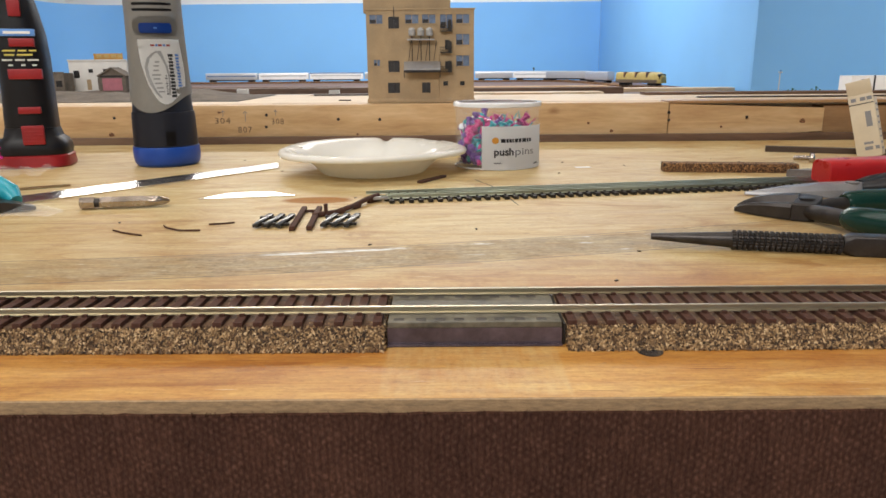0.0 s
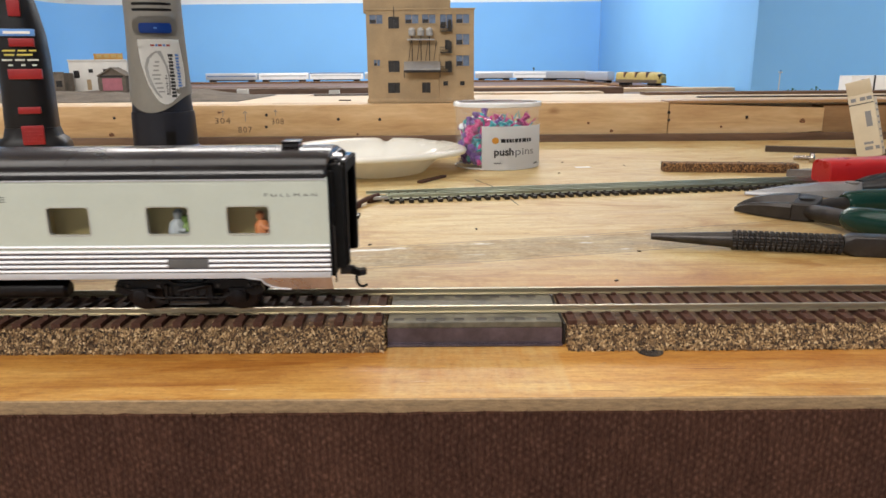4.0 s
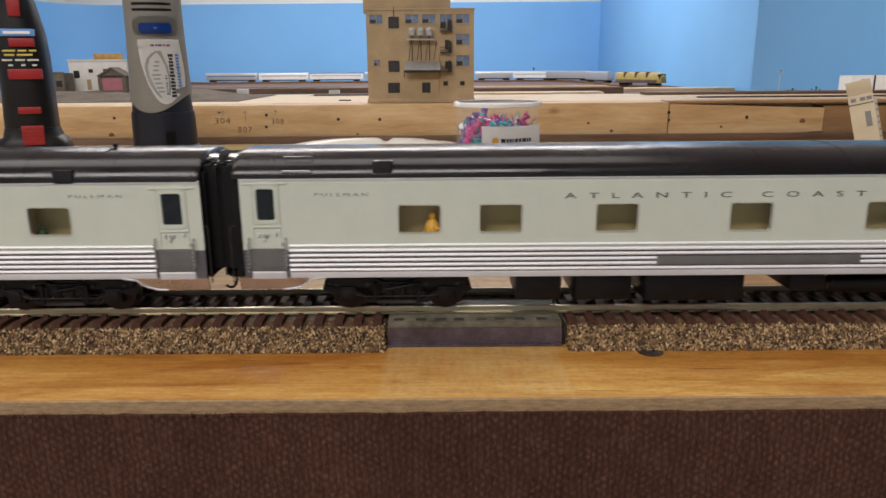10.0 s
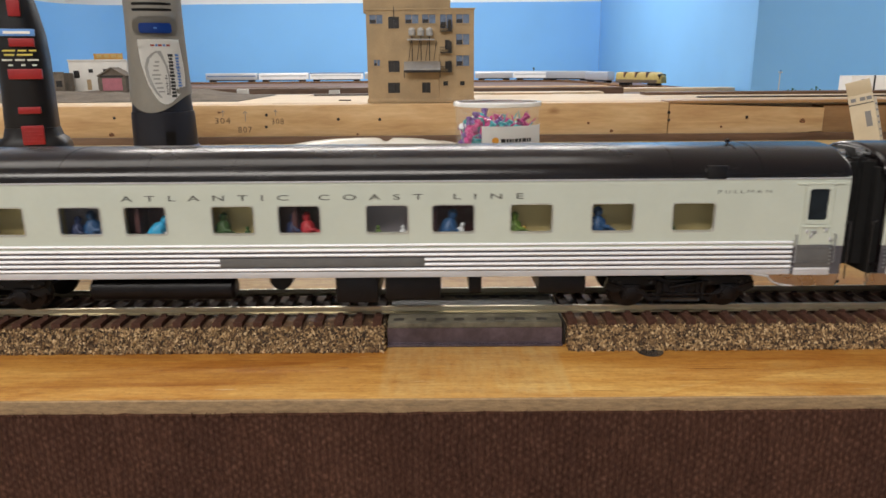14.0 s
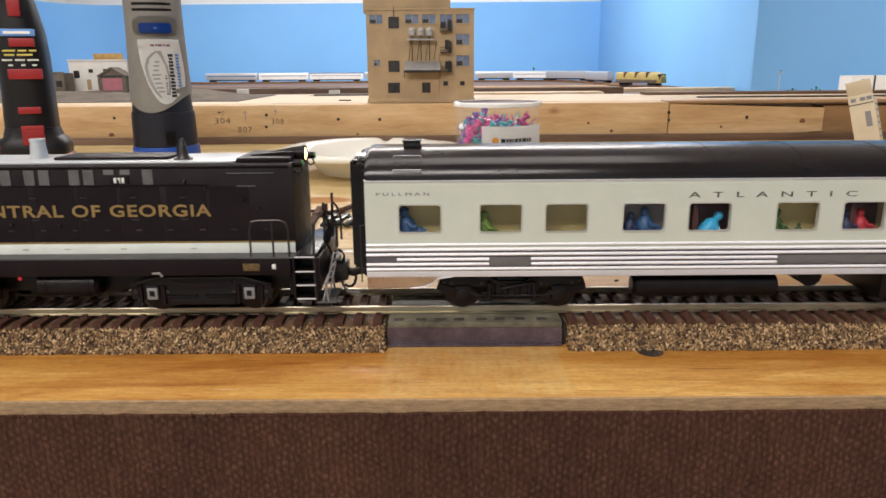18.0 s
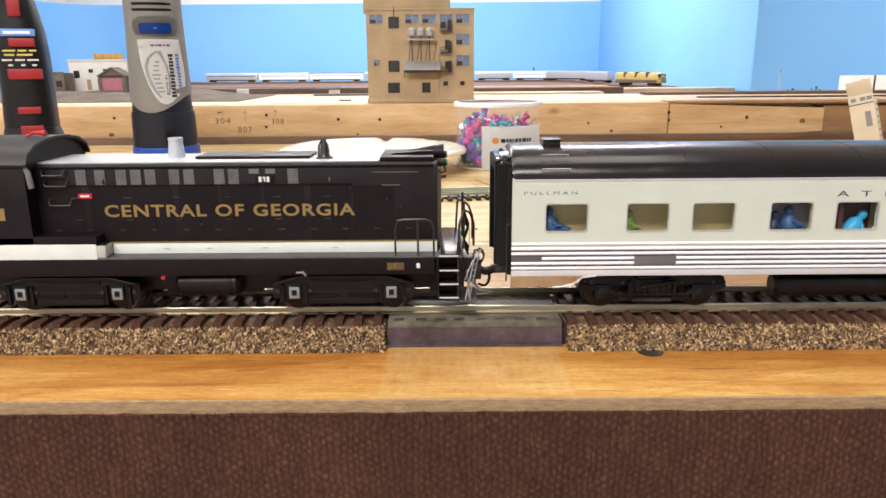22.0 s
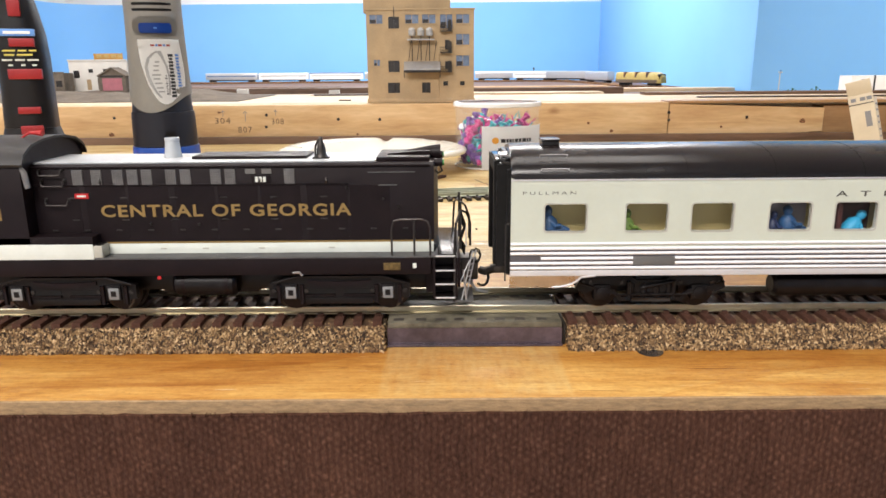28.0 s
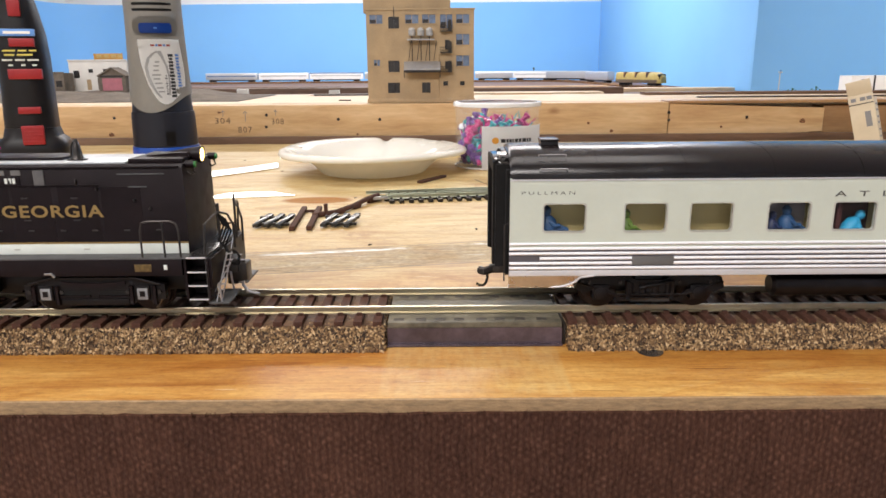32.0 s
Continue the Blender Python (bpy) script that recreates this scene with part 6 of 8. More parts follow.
def rotary_tool():
    tool = thing("rotary_tool", -233.5, 392.5, 0, "grey and navy cordless rotary tool standing on its blue base", "power tool")
    prof = [(26.4, 0), (27, 1), (26.6, 15), (26.2, 16.4), (25.6, 17), (25.0, 40), (24.2, 50), (22.8, 80), (22.0, 105), (21.6, 125), (22.0, 150), (21, 176), (16, 190), (9, 196)]

    def rad(z):
        for (r0, z0), (r1, z1) in zip(prof, prof[1:]):
            if z0 <= z <= z1:
                return r0 + (r1 - r0) * (z - z0) / max(1e-6, z1 - z0)
        return 20

    def seg(z0, z1):
        zs = [z0] + [z for _, z in prof if z0 < z < z1] + [z1]
        return [(rad(z), z) for z in zs]
    part("base", lathe(B(), [(22.5, 0), (24.2, 0.8), (25.8, 3.2), (26.5, 6.5)] + seg(9.0, 16.2), n=48), TOOL_BLUE, tool, "blue plastic battery base")
    part("battery", lathe(B(), [(25.2, 16.3)] + seg(16.8, 44) + [(24.4, 44.2)], n=48), TOOL_NAVY, tool, "dark navy battery body")
    part("catch", skin_patch(B(), rad, 30, [(18, -8, 8), (29, -8, 8)], 6, 0.35), TOOL_BLACK, tool, "black square catch")
    # the grey shell reaches lower at the front
    bm = B()
    rings = []
    n = 48
    for j in range(14):
        ring = []
        for k in range(n):
            a = 2 * math.pi * k / n
            front = max(0.0, -math.sin(a))
            z_low = 58 - 14 * front ** 2
            z = z_low + (176 - z_low) * j / 13
            r = rad(z) + 0.35
            ring.append(bm.verts.new((r * math.cos(a), r * math.sin(a), z)))
        rings.append(ring)
    for p, q in zip(rings, rings[1:]):
        for k in range(n):
            bm.faces.new((p[k], p[(k + 1) % n], q[(k + 1) % n], q[k]))
    bm.faces.new(rings[-1])
    part("shell", bm, TOOL_GREY, tool, "grey moulded shell")
    part("core", lathe(B(), [(r - 0.8, z) for r, z in seg(44.3, 60)], n=40), TOOL_NAVY, tool)
    part("collar", lathe(B(), [(20.4, 176.2), (15, 190), (8, 198), (3, 210)], n=32), TOOL_NAVY, tool)
    rows = [(50.6, -3, 4), (53, -12, 14), (57.5, -19, 26), (65, -28, 45), (73, -34, 48), (82, -40, 47), (92, -43, 44), (100.8, -44, 41)]
    lab = part("label", skin_patch(B(), rad, 28, rows, 16, 0.5), PAPER, tool, "white shield label with print")
    ring_rows = [(56, -9, -5), (60, -17, -12), (66, -25, -19), (73, -31, -25), (80, -33, -27), (86, -28, -22), (90, -19, -12), (92, -9, 0)]
    part("emblem", skin_patch(B(), rad, 28, ring_rows, 4, 0.65), EMBLEM_GREY, lab, "pale grey emblem arc")
    ring_rows = [(58, 6, 10), (64, 8, 12), (72, 9, 12), (80, 6, 10), (87, -1, 4), (92, -9, 0)]
    part("emblem", skin_patch(B(), rad, 28, ring_rows, 4, 0.65), EMBLEM_GREY, lab, "pale grey emblem arc")
    for z, a0, a1 in ((60, -11, 0), (63, -14, -2), (66.5, -16, -3), (70, -18, -6), (73, -20, -4), (76.5, -17, -7), (80, -16, -6), (83, -13, -5)):
        part("print_bar", skin_patch(B(), rad, 28, [(z, a0, a1), (z + 1.2, a0, a1)], 3, 0.66), EMBLEM_GREY, lab)
    for a0, a1, z0, z1, q, m in ((27, 36, 64, 90, 11, PRINT_BLUE), (12, 22, 56, 90, 13, PRINT_DARK), (3, 7, 58, 74, 8, PRINT_GREY), (-18, -11, 95.4, 97.4, 1, RED), (-4, 3, 95.4, 97.4, 1, RED), (12, 19, 95.4, 97.4, 1, RED), (-9, -5, 95.2, 97.6, 1, PRINT_BLUE), (5, 9, 95.2, 97.6, 1, PRINT_BLUE)):
        for i in range(q):
            h = (z1 - z0) / q
            part("print_bar", skin_patch(B(), rad, 28, [(z0 + i * h + 0.2, a0 + i % 3, a1 - i % 2), (z0 + (i + 1) * h - 0.5, a0 + i % 2, a1 - i % 3)], 3, 0.66), m, lab)
    part("button_rim", skin_patch(B(), rad, 19, [(103, -22, 30), (104.5, -38, 44), (110, -44, 50), (116, -40, 46), (118, -28, 34)], 14, 0.9), TOOL_GREY, tool, "grey switch surround")
    part("slider", skin_patch(B(), rad, 22, [(105.4, -27, 27), (107, -30, 30), (111.6, -30, 30), (113, -27, 27)], 12, 2.2), TOOL_BLUE, tool, "blue slide switch")
    part("slider_mark", skin_patch(B(), rad, 22, [(108.6, -3, 3), (109.8, -3, 3)], 3, 2.5), PRINT_BLUE, tool)
    for i in range(5):
        z = 122 + i * 4.4
        part("vent_slot", skin_patch(B(), rad, 15, [(z, -34, 36), (z + 0.6, -38, 44), (z + 2.0, -38, 44)], 10, 0.5), TOOL_BLACK, tool, "dark cooling slot")


rotary_tool()


def charger_tool():
    tool = thing("cordless_tool", -343.5, 392, 0, "black and red cordless tool standing on its red base", "power tool", 16)

    def ring(w, d, z, r, cx=0.0, cy=0.0):
        return [(cx + x, cy + y, z) for x, y in rounded(w, d, r, 5)]
    part("base", loft(B(), [ring(54, 48, 0, 14), ring(56, 50, 1.5, 14), ring(55, 48, 9.2, 14), ring(53, 45, 10.2, 14)]), TOOL_RED, tool, "red plastic foot")
    part("boot", loft(B(), [ring(53, 45, 10.3, 14), ring(54, 46, 13, 14), ring(53.5, 45, 18, 14), ring(50, 43, 22, 14), ring(42, 41, 25, 13), ring(38.5, 40, 32, 13)]), TOOL_BLACK, tool)
    part("body", loft(B(), [ring(38, 40, 32.2, 13), ring(37, 40, 60, 14, 0.6), ring(36.5, 40, 88, 14, 0.8), ring(36, 38, 106, 14, 0.2), ring(34, 34, 118, 13, -0.8), ring(33, 32, 130, 12, -2.6), ring(31, 30, 150, 11, -7), ring(24, 24, 172, 10, -12), ring(14, 14, 186, 6, -12)]), TOOL_BLACK, tool, "black textured body")
    y = -20.2
    for x0, x1, z0, z1, m, lab in ((-3.2, 13, 19.2, 34.5, TOOL_RED, "square red button"), (-4, 12.5, 43.8, 49.3, TOOL_RED, "red switch bar"), (-7.3, 17.2, 71.0, 79.0, TOOL_RED, "red panel"),
                                   (-3.5, 14.5, 96, 102.5, TOOL_RED, "red badge"), (-9.5, 15.5, 104, 109.6, PRINT_BLUE, "pale blue nameplate"), (-2, 7, 119, 133, TOOL_RED, "red top button")):
        yy = -22.8 if z0 < 35 else y if z0 < 100 else (-19.2 if z0 < 115 else -16.6)
        part("panel", box(B(), x0, x1, yy - 1.4, yy + 2.2, z0, z1, 0.9), m, tool, lab)
    for i in range(5):
        part("button_rib", box(B(), -2.4, 12.2, -24.5, -23.9, 21.5 + i * 2.6, 22.3 + i * 2.6, 0.2), TOOL_RED, tool)
    for z, segs, m in ((92.4, ((-9, 0), (2, 8), (10, 15)), PRINT_YELLOW), (89.2, ((-8, -1), (1, 12)), PRINT_YELLOW), (85.2, ((-10, -3), (-1, 6), (8, 16)), STRIPE), (81.2, ((-6, -3), (3, 6), (11, 14)), STRIPE)):
        for a, b in segs:
            part("print_bar", box(B(), a, b, y - 0.35, y + 0.5, z, z + 1.3), m, tool)
    part("blue_bar", box(B(), -6.5, 12.5, -20.9, -20.3, 105.8, 107.8), PAPER, tool)


charger_tool()


def foam_plate():
    def wave(a, r):
        return 0.5 * math.sin(a * 3 + 0.6) * (r / 73) + (0.35 * math.sin(a * 24) if 52 < r < 70 else 0)
    prof = [(36, 0.1), (39, 0.3), (40.5, 1.4), (47, 8.0), (53, 12.4), (60, 14.0), (68, 14.4), (71.0, 15.0), (71.8, 16.4), (71.2, 18.2), (68.5, 19.2), (62, 18.6), (54, 16.0), (47, 10.6), (39, 3.6), (36, 2.6), (32, 2.4)]
    bowl = thing("foam_plate", -54.5, 338.5, 0, "white foam plate with a rolled rim, empty", "plate")
    shell = lathe(B(), prof, n=144, wave=wave)
    for v in shell.verts:
        r, a = math.hypot(v.co.x, v.co.y), math.degrees(math.atan2(v.co.y, v.co.x))
        if r > 44:
            v.co.z -= min(1.0, (r - 44) / 12) * (3.4 * math.exp(-((a - 86) / 3.6) ** 2) + 0.7 * math.sin(radians(2 * a + 40)))
    part("shell", shell, FOAM, bowl, "", None, 60)
    # embossed panels round the rim
    for k in range(8):
        bm = B()
        pts = [(r * math.cos(radians(a)), r * math.sin(radians(a)), z) for r, z, a in ((57, 17.5, k * 45 + 12), (66, 19.3, k * 45 + 9), (66.5, 19.35, k * 45 + 22), (66, 19.3, k * 45 + 36), (57, 17.5, k * 45 + 33))]
        tube(bm, pts, 0.28, 6)
        part("embossing", bm, FOAM, bowl, "fine embossed line on the rim")
    part("nick", tube(B(), [(-12, -36.8, 2.2), (-8, -37.6, 1.6)], 0.4, 6), PRINT_DARK, bowl)


foam_plate()

# ---- tub of pins ----
TUB = (43.0, 370.5)
tub = thing("pin_tub", TUB[0], TUB[1], 0, "clear round tub of coloured pins with white label", "tub")
wall = part("wall", lathe(B(), [(33.6, 0.1), (33.9, 1), (33.9, 44), (33.2, 44), (33.2, 1.2), (32.5, 1.0)], n=56), CLEAR, tub, "clear plastic wall")
wall.visible_shadow = False
lid = part("lid", lathe(B(), [(34.2, 43.6), (34.7, 44.2), (34.7, 49.6), (34.0, 50.6), (31, 50.8), (31, 50.2), (33.6, 49.2), (33.6, 43.8)], n=56, hollow=True), CLEAR, tub, "clear lid")
part("lid_rim", lathe(B(), [(34.75, 47.6), (35.1, 48.0), (35.1, 50.4), (34.4, 51.2), (32.2, 51.2), (32.2, 50.6), (33.9, 50.2), (33.9, 47.6)], n=56, hollow=True), RIM_WHITE, tub, "milky lid rim")
part("base_ring", lathe(B(), [(32.6, 0.05), (34.0, 0.3), (34.2, 1.2), (33.0, 1.4)], n=56, hollow=True), RIM_WHITE, tub)
lid.visible_shadow = False


def tub_r(z):
    return 33.9


def on_tub(ob, a_mid, r):
    """Bend a flat lettering mesh round the tub."""
    for v in ob.data.vertices:
        x, y, z = v.co.x / MM, v.co.y / MM, v.co.z
        a = a_mid + x / r - math.pi / 2
        v.co = Vector(((r - y) * math.cos(a) * MM, (r - y) * math.sin(a) * MM, z))


label_tub = part("label", skin_patch(B(), tub_r, 0, [(0.6, -24, 84), (33.8, -24, 84)], 30, 0.25), PAPER, tub, "white paper label")
for words, at, size, m in (("push", -8.0, 5.4, PRINT_DARK), ("pins", 19.0, 5.4, PRINT_GREY)):
    ob = lettering(words, size, 1.1 if m is PRINT_DARK else 0.85, 0.1, m, label_tub, (0, 0, 12.0), "label_word", 1.0, "", "LEFT", 0.025 if m is PRINT_DARK else -0.004)
    ob.data.transform(Matrix.Diagonal(((15.6 if m is PRINT_DARK else 19.0) / text_width(ob), 1, 1, 1)))
    on_tub(ob, radians(at), 34.55)
part("label_line", skin_patch(B(), tub_r, 0, [(5.4, -8, 2), (6.2, -8, 2)], 6, 0.42), PRINT_GREY, label_tub)
part("label_line", skin_patch(B(), tub_r, 0, [(3.6, 52, 66), (5.0, 56, 62)], 6, 0.42), PRINT_GREY, label_tub)
rows = [(20.6 + 2.5 * (1 - math.cos(radians(a))), -6 - 4.4 * math.sin(radians(a)), -6 + 4.4 * math.sin(radians(a))) for a in (5, 35, 65, 90, 115, 145, 175)]
part("label_disc", skin_patch(B(), tub_r, 0, rows, 8, 0.42), PRINT_ORANGE, label_tub, "orange disc")
for a0, a1 in ((1, 7), (8, 11), (12, 15), (16, 18), (19.5, 24), (25, 29), (30.5, 37), (38, 41), (42, 46)):
    part("label_bar", skin_patch(B(), tub_r, 0, [(21.6, a0, a1), (24.4, a0, a1)], 3, 0.42), PRINT_DARK, label_tub)

PIN_COLOURS = [mat("magenta_pin_plastic", (0.55, 0.02, 0.22), 0.2), mat("teal_pin_plastic", (0.02, 0.36, 0.42), 0.2), mat("violet_pin_plastic", (0.16, 0.05, 0.32), 0.2),
               mat("clear_pin_plastic", (0.7, 0.72, 0.75), 0.15), mat("pink_pin_plastic", (0.55, 0.05, 0.22), 0.2)]
PIN_NAMES = ["magenta", "teal", "violet", "clear", "pink"]


def pin_mesh(m):
    bm = B()
    lathe(bm, [(3.6, 0), (3.9, 0.7), (3.2, 1.5), (2.0, 2.4), (1.9, 6.5), (2.6, 7.6), (3.1, 8.4), (2.6, 9.2), (1.0, 9.4)], n=12)
    tube(bm, [(0, 0, 0), (0, 0, -8)], 0.45, 6)
    return finish(bm, m, "push_pin")


pin_meshes = [pin_mesh(m) for m in PIN_COLOURS]
rng = random.Random(11)
for i in range(230):
    layer = i / 230
    z = 2 + 34 * layer
    a = rng.uniform(0, 2 * math.pi)
    r = 29.0 * math.sqrt(rng.uniform(0.5, 1.0)) * (1 if layer < 0.8 else rng.uniform(0.55, 1.0))
    c = rng.choices((0, 1, 2, 3, 4), (0.6, 0.8, 8, 0.2, 0.2) if layer < 0.38 else (1.4, 6, 3, 0.6, 0.6) if layer < 0.7 else (2.6, 3, 2.6, 1.4, 1.4))[0]
    ob = new("push_pin", pin_meshes[c])
    turn = (rng.uniform(0, 360) if layer > 0.45 else 90 + rng.uniform(-16, 16), rng.uniform(-40, 40) if layer > 0.45 else rng.uniform(-10, 10), rng.uniform(0, 360))
    axis = pose(0, 0, 0, *turn) @ Vector((0, 0, 1))
    for _ in range(14):
        ends = [math.hypot(r * math.cos(a) + axis.x * k, r * math.sin(a) + axis.y * k) for k in (9, -8)]
        r *= 0.9 if max(ends[0] + 2.6, ends[1] + 0.5) > 32.6 else 1.0
    z = max(z, 1.6 + max(0, -9 * axis.z, 8 * axis.z) + 3.0 * math.hypot(axis.x, axis.y))
    ob.matrix_basis = pose((TUB[0] + r * math.cos(a)) * MM, (TUB[1] + r * math.sin(a)) * MM, z * MM, *turn)
    tagged(ob, PIN_NAMES[c] + " plastic push pin lying in the tub", "push pin", "pins in the tub")

# ---- second length of track, loose ----
FLEX = (-41.0, 217.5)
flex = thing("flexible_track", FLEX[0], FLEX[1], 0, "loose length of black-tied model track on the bench", "track", 9.0)
for y in (-8.7, 8.7):
    prof = [(-1.0, 0), (1.0, 0), (0.25, 0.5), (0.25, 1.4), (0.45, 1.6), (0.4, 2.1), (-0.4, 2.1), (-0.45, 1.6), (-0.25, 1.4), (-0.25, 0.5)]
    part("rail", prism(B(), [(y + a, 2.0 + b) for a, b in prof], "x", 2 if y < 0 else -6, 300), FLEX_RAIL, flex, "greenish nickel rail")
for y, x0, zz in ((-3.4, 6, 2.05), (3.0, 40, 2.05)):
    part("loose_rail", prism(B(), [(y + a, zz + b) for a, b in prof], "x", x0, 296), FLEX_RAIL, flex, "loose greenish rail laid on the ties")
bm = B()
box(bm, -1.35, 1.35, -16, 16, 0.05, 2.0, 0.12)
for y in (-10, -7.4, 7.4, 10):
    box(bm, -0.7, 0.7, y - 0.4, y + 0.4, 1.9, 2.7)
fl_tie = None
for k in range(50):
    x = 8 + k * 5.8
    if fl_tie is None:
        fl_tie = part("tie", bm, TIE_BLACK, flex, "black plastic tie", (x, 0, 0))
    else:
        again(fl_tie, flex, (x, 0, 0))
for y in (-6.2, 6.2):
    part("tie_web", box(B(), 4, 298, y - 0.5, y + 0.5, 0.1, 1.2), TIE_BLACK, flex)
part("joiner", box(B(), -3, 6, -10.2, -7.2, 1.6, 3.4, 0.3), GREY_METAL, flex)
# trailing strip of ties bent away from the rail end
strip = thing("tie_strip", -56, 178, 0, "broken dark brown tie strip bent beside the track end", "tie strip", 0)
part("web", tube(B(), [(-13, -13, 1.2), (-3, -6, 1.6), (4, 8, 2.0), (10, 24, 3.0), (16, 36, 3.4)], 1.5, 8), TIE, strip)
for x, y, rz in ((-12, -12, 60), (-2, -4, 50), (6, 12, 66), (13, 30, 60), (17, 37, 60)):
    part("tie_stub", box(B(), -3.6, 3.6, -1.2, 1.2, 0.05, 2.8, 0.3), TIE, strip, "", (x, y, 0, 0, 0, rz))
part("stub_post", box(B(), -1, 1, -1, 1, 0.1, 7.0, 0.2), TIE, strip, "", (-8, -10, 0))

# cut tie ladders
GLOSS_TIE = mat("glossy_tie_plastic", (0.03, 0.03, 0.028), 0.16, 0, 0.2, 200, 0.0)
for gx, gy, cnt, rz in ((-87, 147, 3, -2), (-53, 147, 3, -2)):
    lad = thing("tie_ladder", gx, gy, 1.4, "short cut section of shiny black track ties", "tie section", rz, "cut tie sections", "", 7.5)
    for k in range(cnt):
        part("tie", box(B(), -1.5, 1.5, -9, 9, 0.3, 2.0, 0.25), GLOSS_TIE, lad, "", ((k - (cnt - 1) / 2) * 5.8, 0, 0, 0, 0, -12 - 3 * (k % 2)))
    for y in (-5, 5):
        part("web", box(B(), -cnt * 2.6 - 1, cnt * 2.6 + 1, y - 0.8, y + 0.8, 0.2, 1.6, 0.2), TIE_BLACK, lad)
lad = thing("tie_ladder", -73, 160, 0, "pair of dull brown ties lying crosswise", "tie section", 4, "cut tie sections")
for x in (-4.2, 4.2):
    part("tie", box(B(), -1.4, 1.4, -27, 27, 0.1, 2.3, 0.3), TIE, lad, "", (x, 0, 0))
part("web", box(B(), -5, 5, 18, 20, 0.4, 1.6, 0.2), TIE, lad)

# ---- blades, bits and scraps ----
def flat_bar(name, a, b, w, h, m, label, category, tip=0.0, z=0.05):
    a, b = Vector((*a, 0)), Vector((*b, 0))
    length = (b - a).length
    rz = math.degrees(math.atan2(b.y - a.y, b.x - a.x))
    bm = B()
    if tip:
        prism(bm, [(0, -w / 2), (length - tip, -w / 2), (length, w * 0.05), (length - tip * 1.6, w / 2), (0, w / 2)], "z", 0, h)
    else:
        box(bm, 0, length, -w / 2, w / 2, 0, h, min(0.3, h * 0.3))
    return solid(name, bm, m, label, category, (a.x, a.y, z, 0, 0, rz))


solid("steel_strip", loft(B(), [[(-46, -50, z), (96, 124, z), (92, 141, z + 1.9), (-56, -36, z + 1.9)] for z in (0, 1.0)]), STEEL, "long shiny steel strip lying on the bench", "steel strip", (-228, 233, 0.1))
solid("knife_blade", loft(B(), [[(-26, -7, z), (25, 2.5, z), (32, 4, z), (24, 6, z + 0.5), (16, 10, z + 1.3), (-9, 6.5, z + 1.3)] for z in (0, 0.6)]), STEEL, "pale utility knife blade lying flat", "blade", (-125, 228, 0.1))
bit = thing("screwdriver_bit", -209, 193, 3.6, "dark steel screwdriver bit lying on the bench", "drill bit", 9)
part("shank", tube(B(), [(0, 0, 0), (8, 0, 0)], 3.6, 6), BIT_STEEL, bit)
part("groove", tube(B(), [(8, 0, 0), (10.5, 0, 0)], 2.7, 12), DARK_STEEL, bit)
part("shaft", tube(B(), [(10.5, 0, 0), (12, 0, 0), (34, 0, 0), (38, 0, 0)], 3.4, 6, [2.8, 3.5, 3.5, 3.2]), BIT_STEEL, bit, "dull hexagonal shaft")
tip = B()
secs = []
for x, r, cut_in in ((38, 3.2, 0.0), (40, 3.1, 0.1), (43, 2.9, 0.42), (46, 2.3, 0.5), (48.2, 1.3, 0.45), (49, 0.6, 0.3)):
    secs.append([(x, r * (1 - cut_in * (k % 4 == 2)) * math.cos(k * math.pi / 8), r * (1 - cut_in * (k % 4 == 2)) * math.sin(k * math.pi / 8)) for k in range(16)])
part("tip", loft(tip, secs), BIT_STEEL, bit, "cross-shaped driving tip")
for pts, r in (([(-165, 136, 0.5), (-158, 130, 0.6), (-146, 124, 0.5)], 0.45), ([(-143, 145, 0.6), (-139, 138, 1.0), (-131, 134, 0.5), (-121, 134, 0.5)], 0.5), ([(-121, 148, 0.5), (-115, 149, 0.6), (-109, 152, 0.5)], 0.45)):
    c = pts[0]
    solid("wire_scrap", tube(B(), [(p[0] - c[0], p[1] - c[1], p[2]) for p in pts], r, 7), TIE, "short bent scrap of brown wire", "wire", (c[0], c[1], 0))
flat_bar("plastic_chip", (-17, 279), (0, 307), 4.2, 1.6, TIE, "small dark brown plastic offcut by the plate", "offcut", 0, 0.05)
for a, b in (((22, 294), (33, 262)), ((39, 226), (43, 196))):
    flat_bar("pencil_line", a, b, 0.7, 0.06, PRINT_DARK, "short dark pencil line across the plywood", "pencil line", 0, 0.02)
flat_bar("paper_scrap", (104, 352), (116, 354), 5, 0.2, PAPER, "tiny white paper scrap on the bench", "paper scrap", 0, 0.02)
rng = random.Random(5)
for i in range(26):
    x, y = rng.uniform(-200, 260), rng.uniform(40, 420)
    solid("crumb", box(B(), -0.7, 0.9, -0.5, 0.5, 0, 0.5, 0.15), DARK_WOOD if i % 3 else TIE_BLACK, "tiny dark crumb on the plywood", "crumb", (x, y, 0.02, 0, 0, rng.uniform(0, 180)), "", "crumbs on the bench")
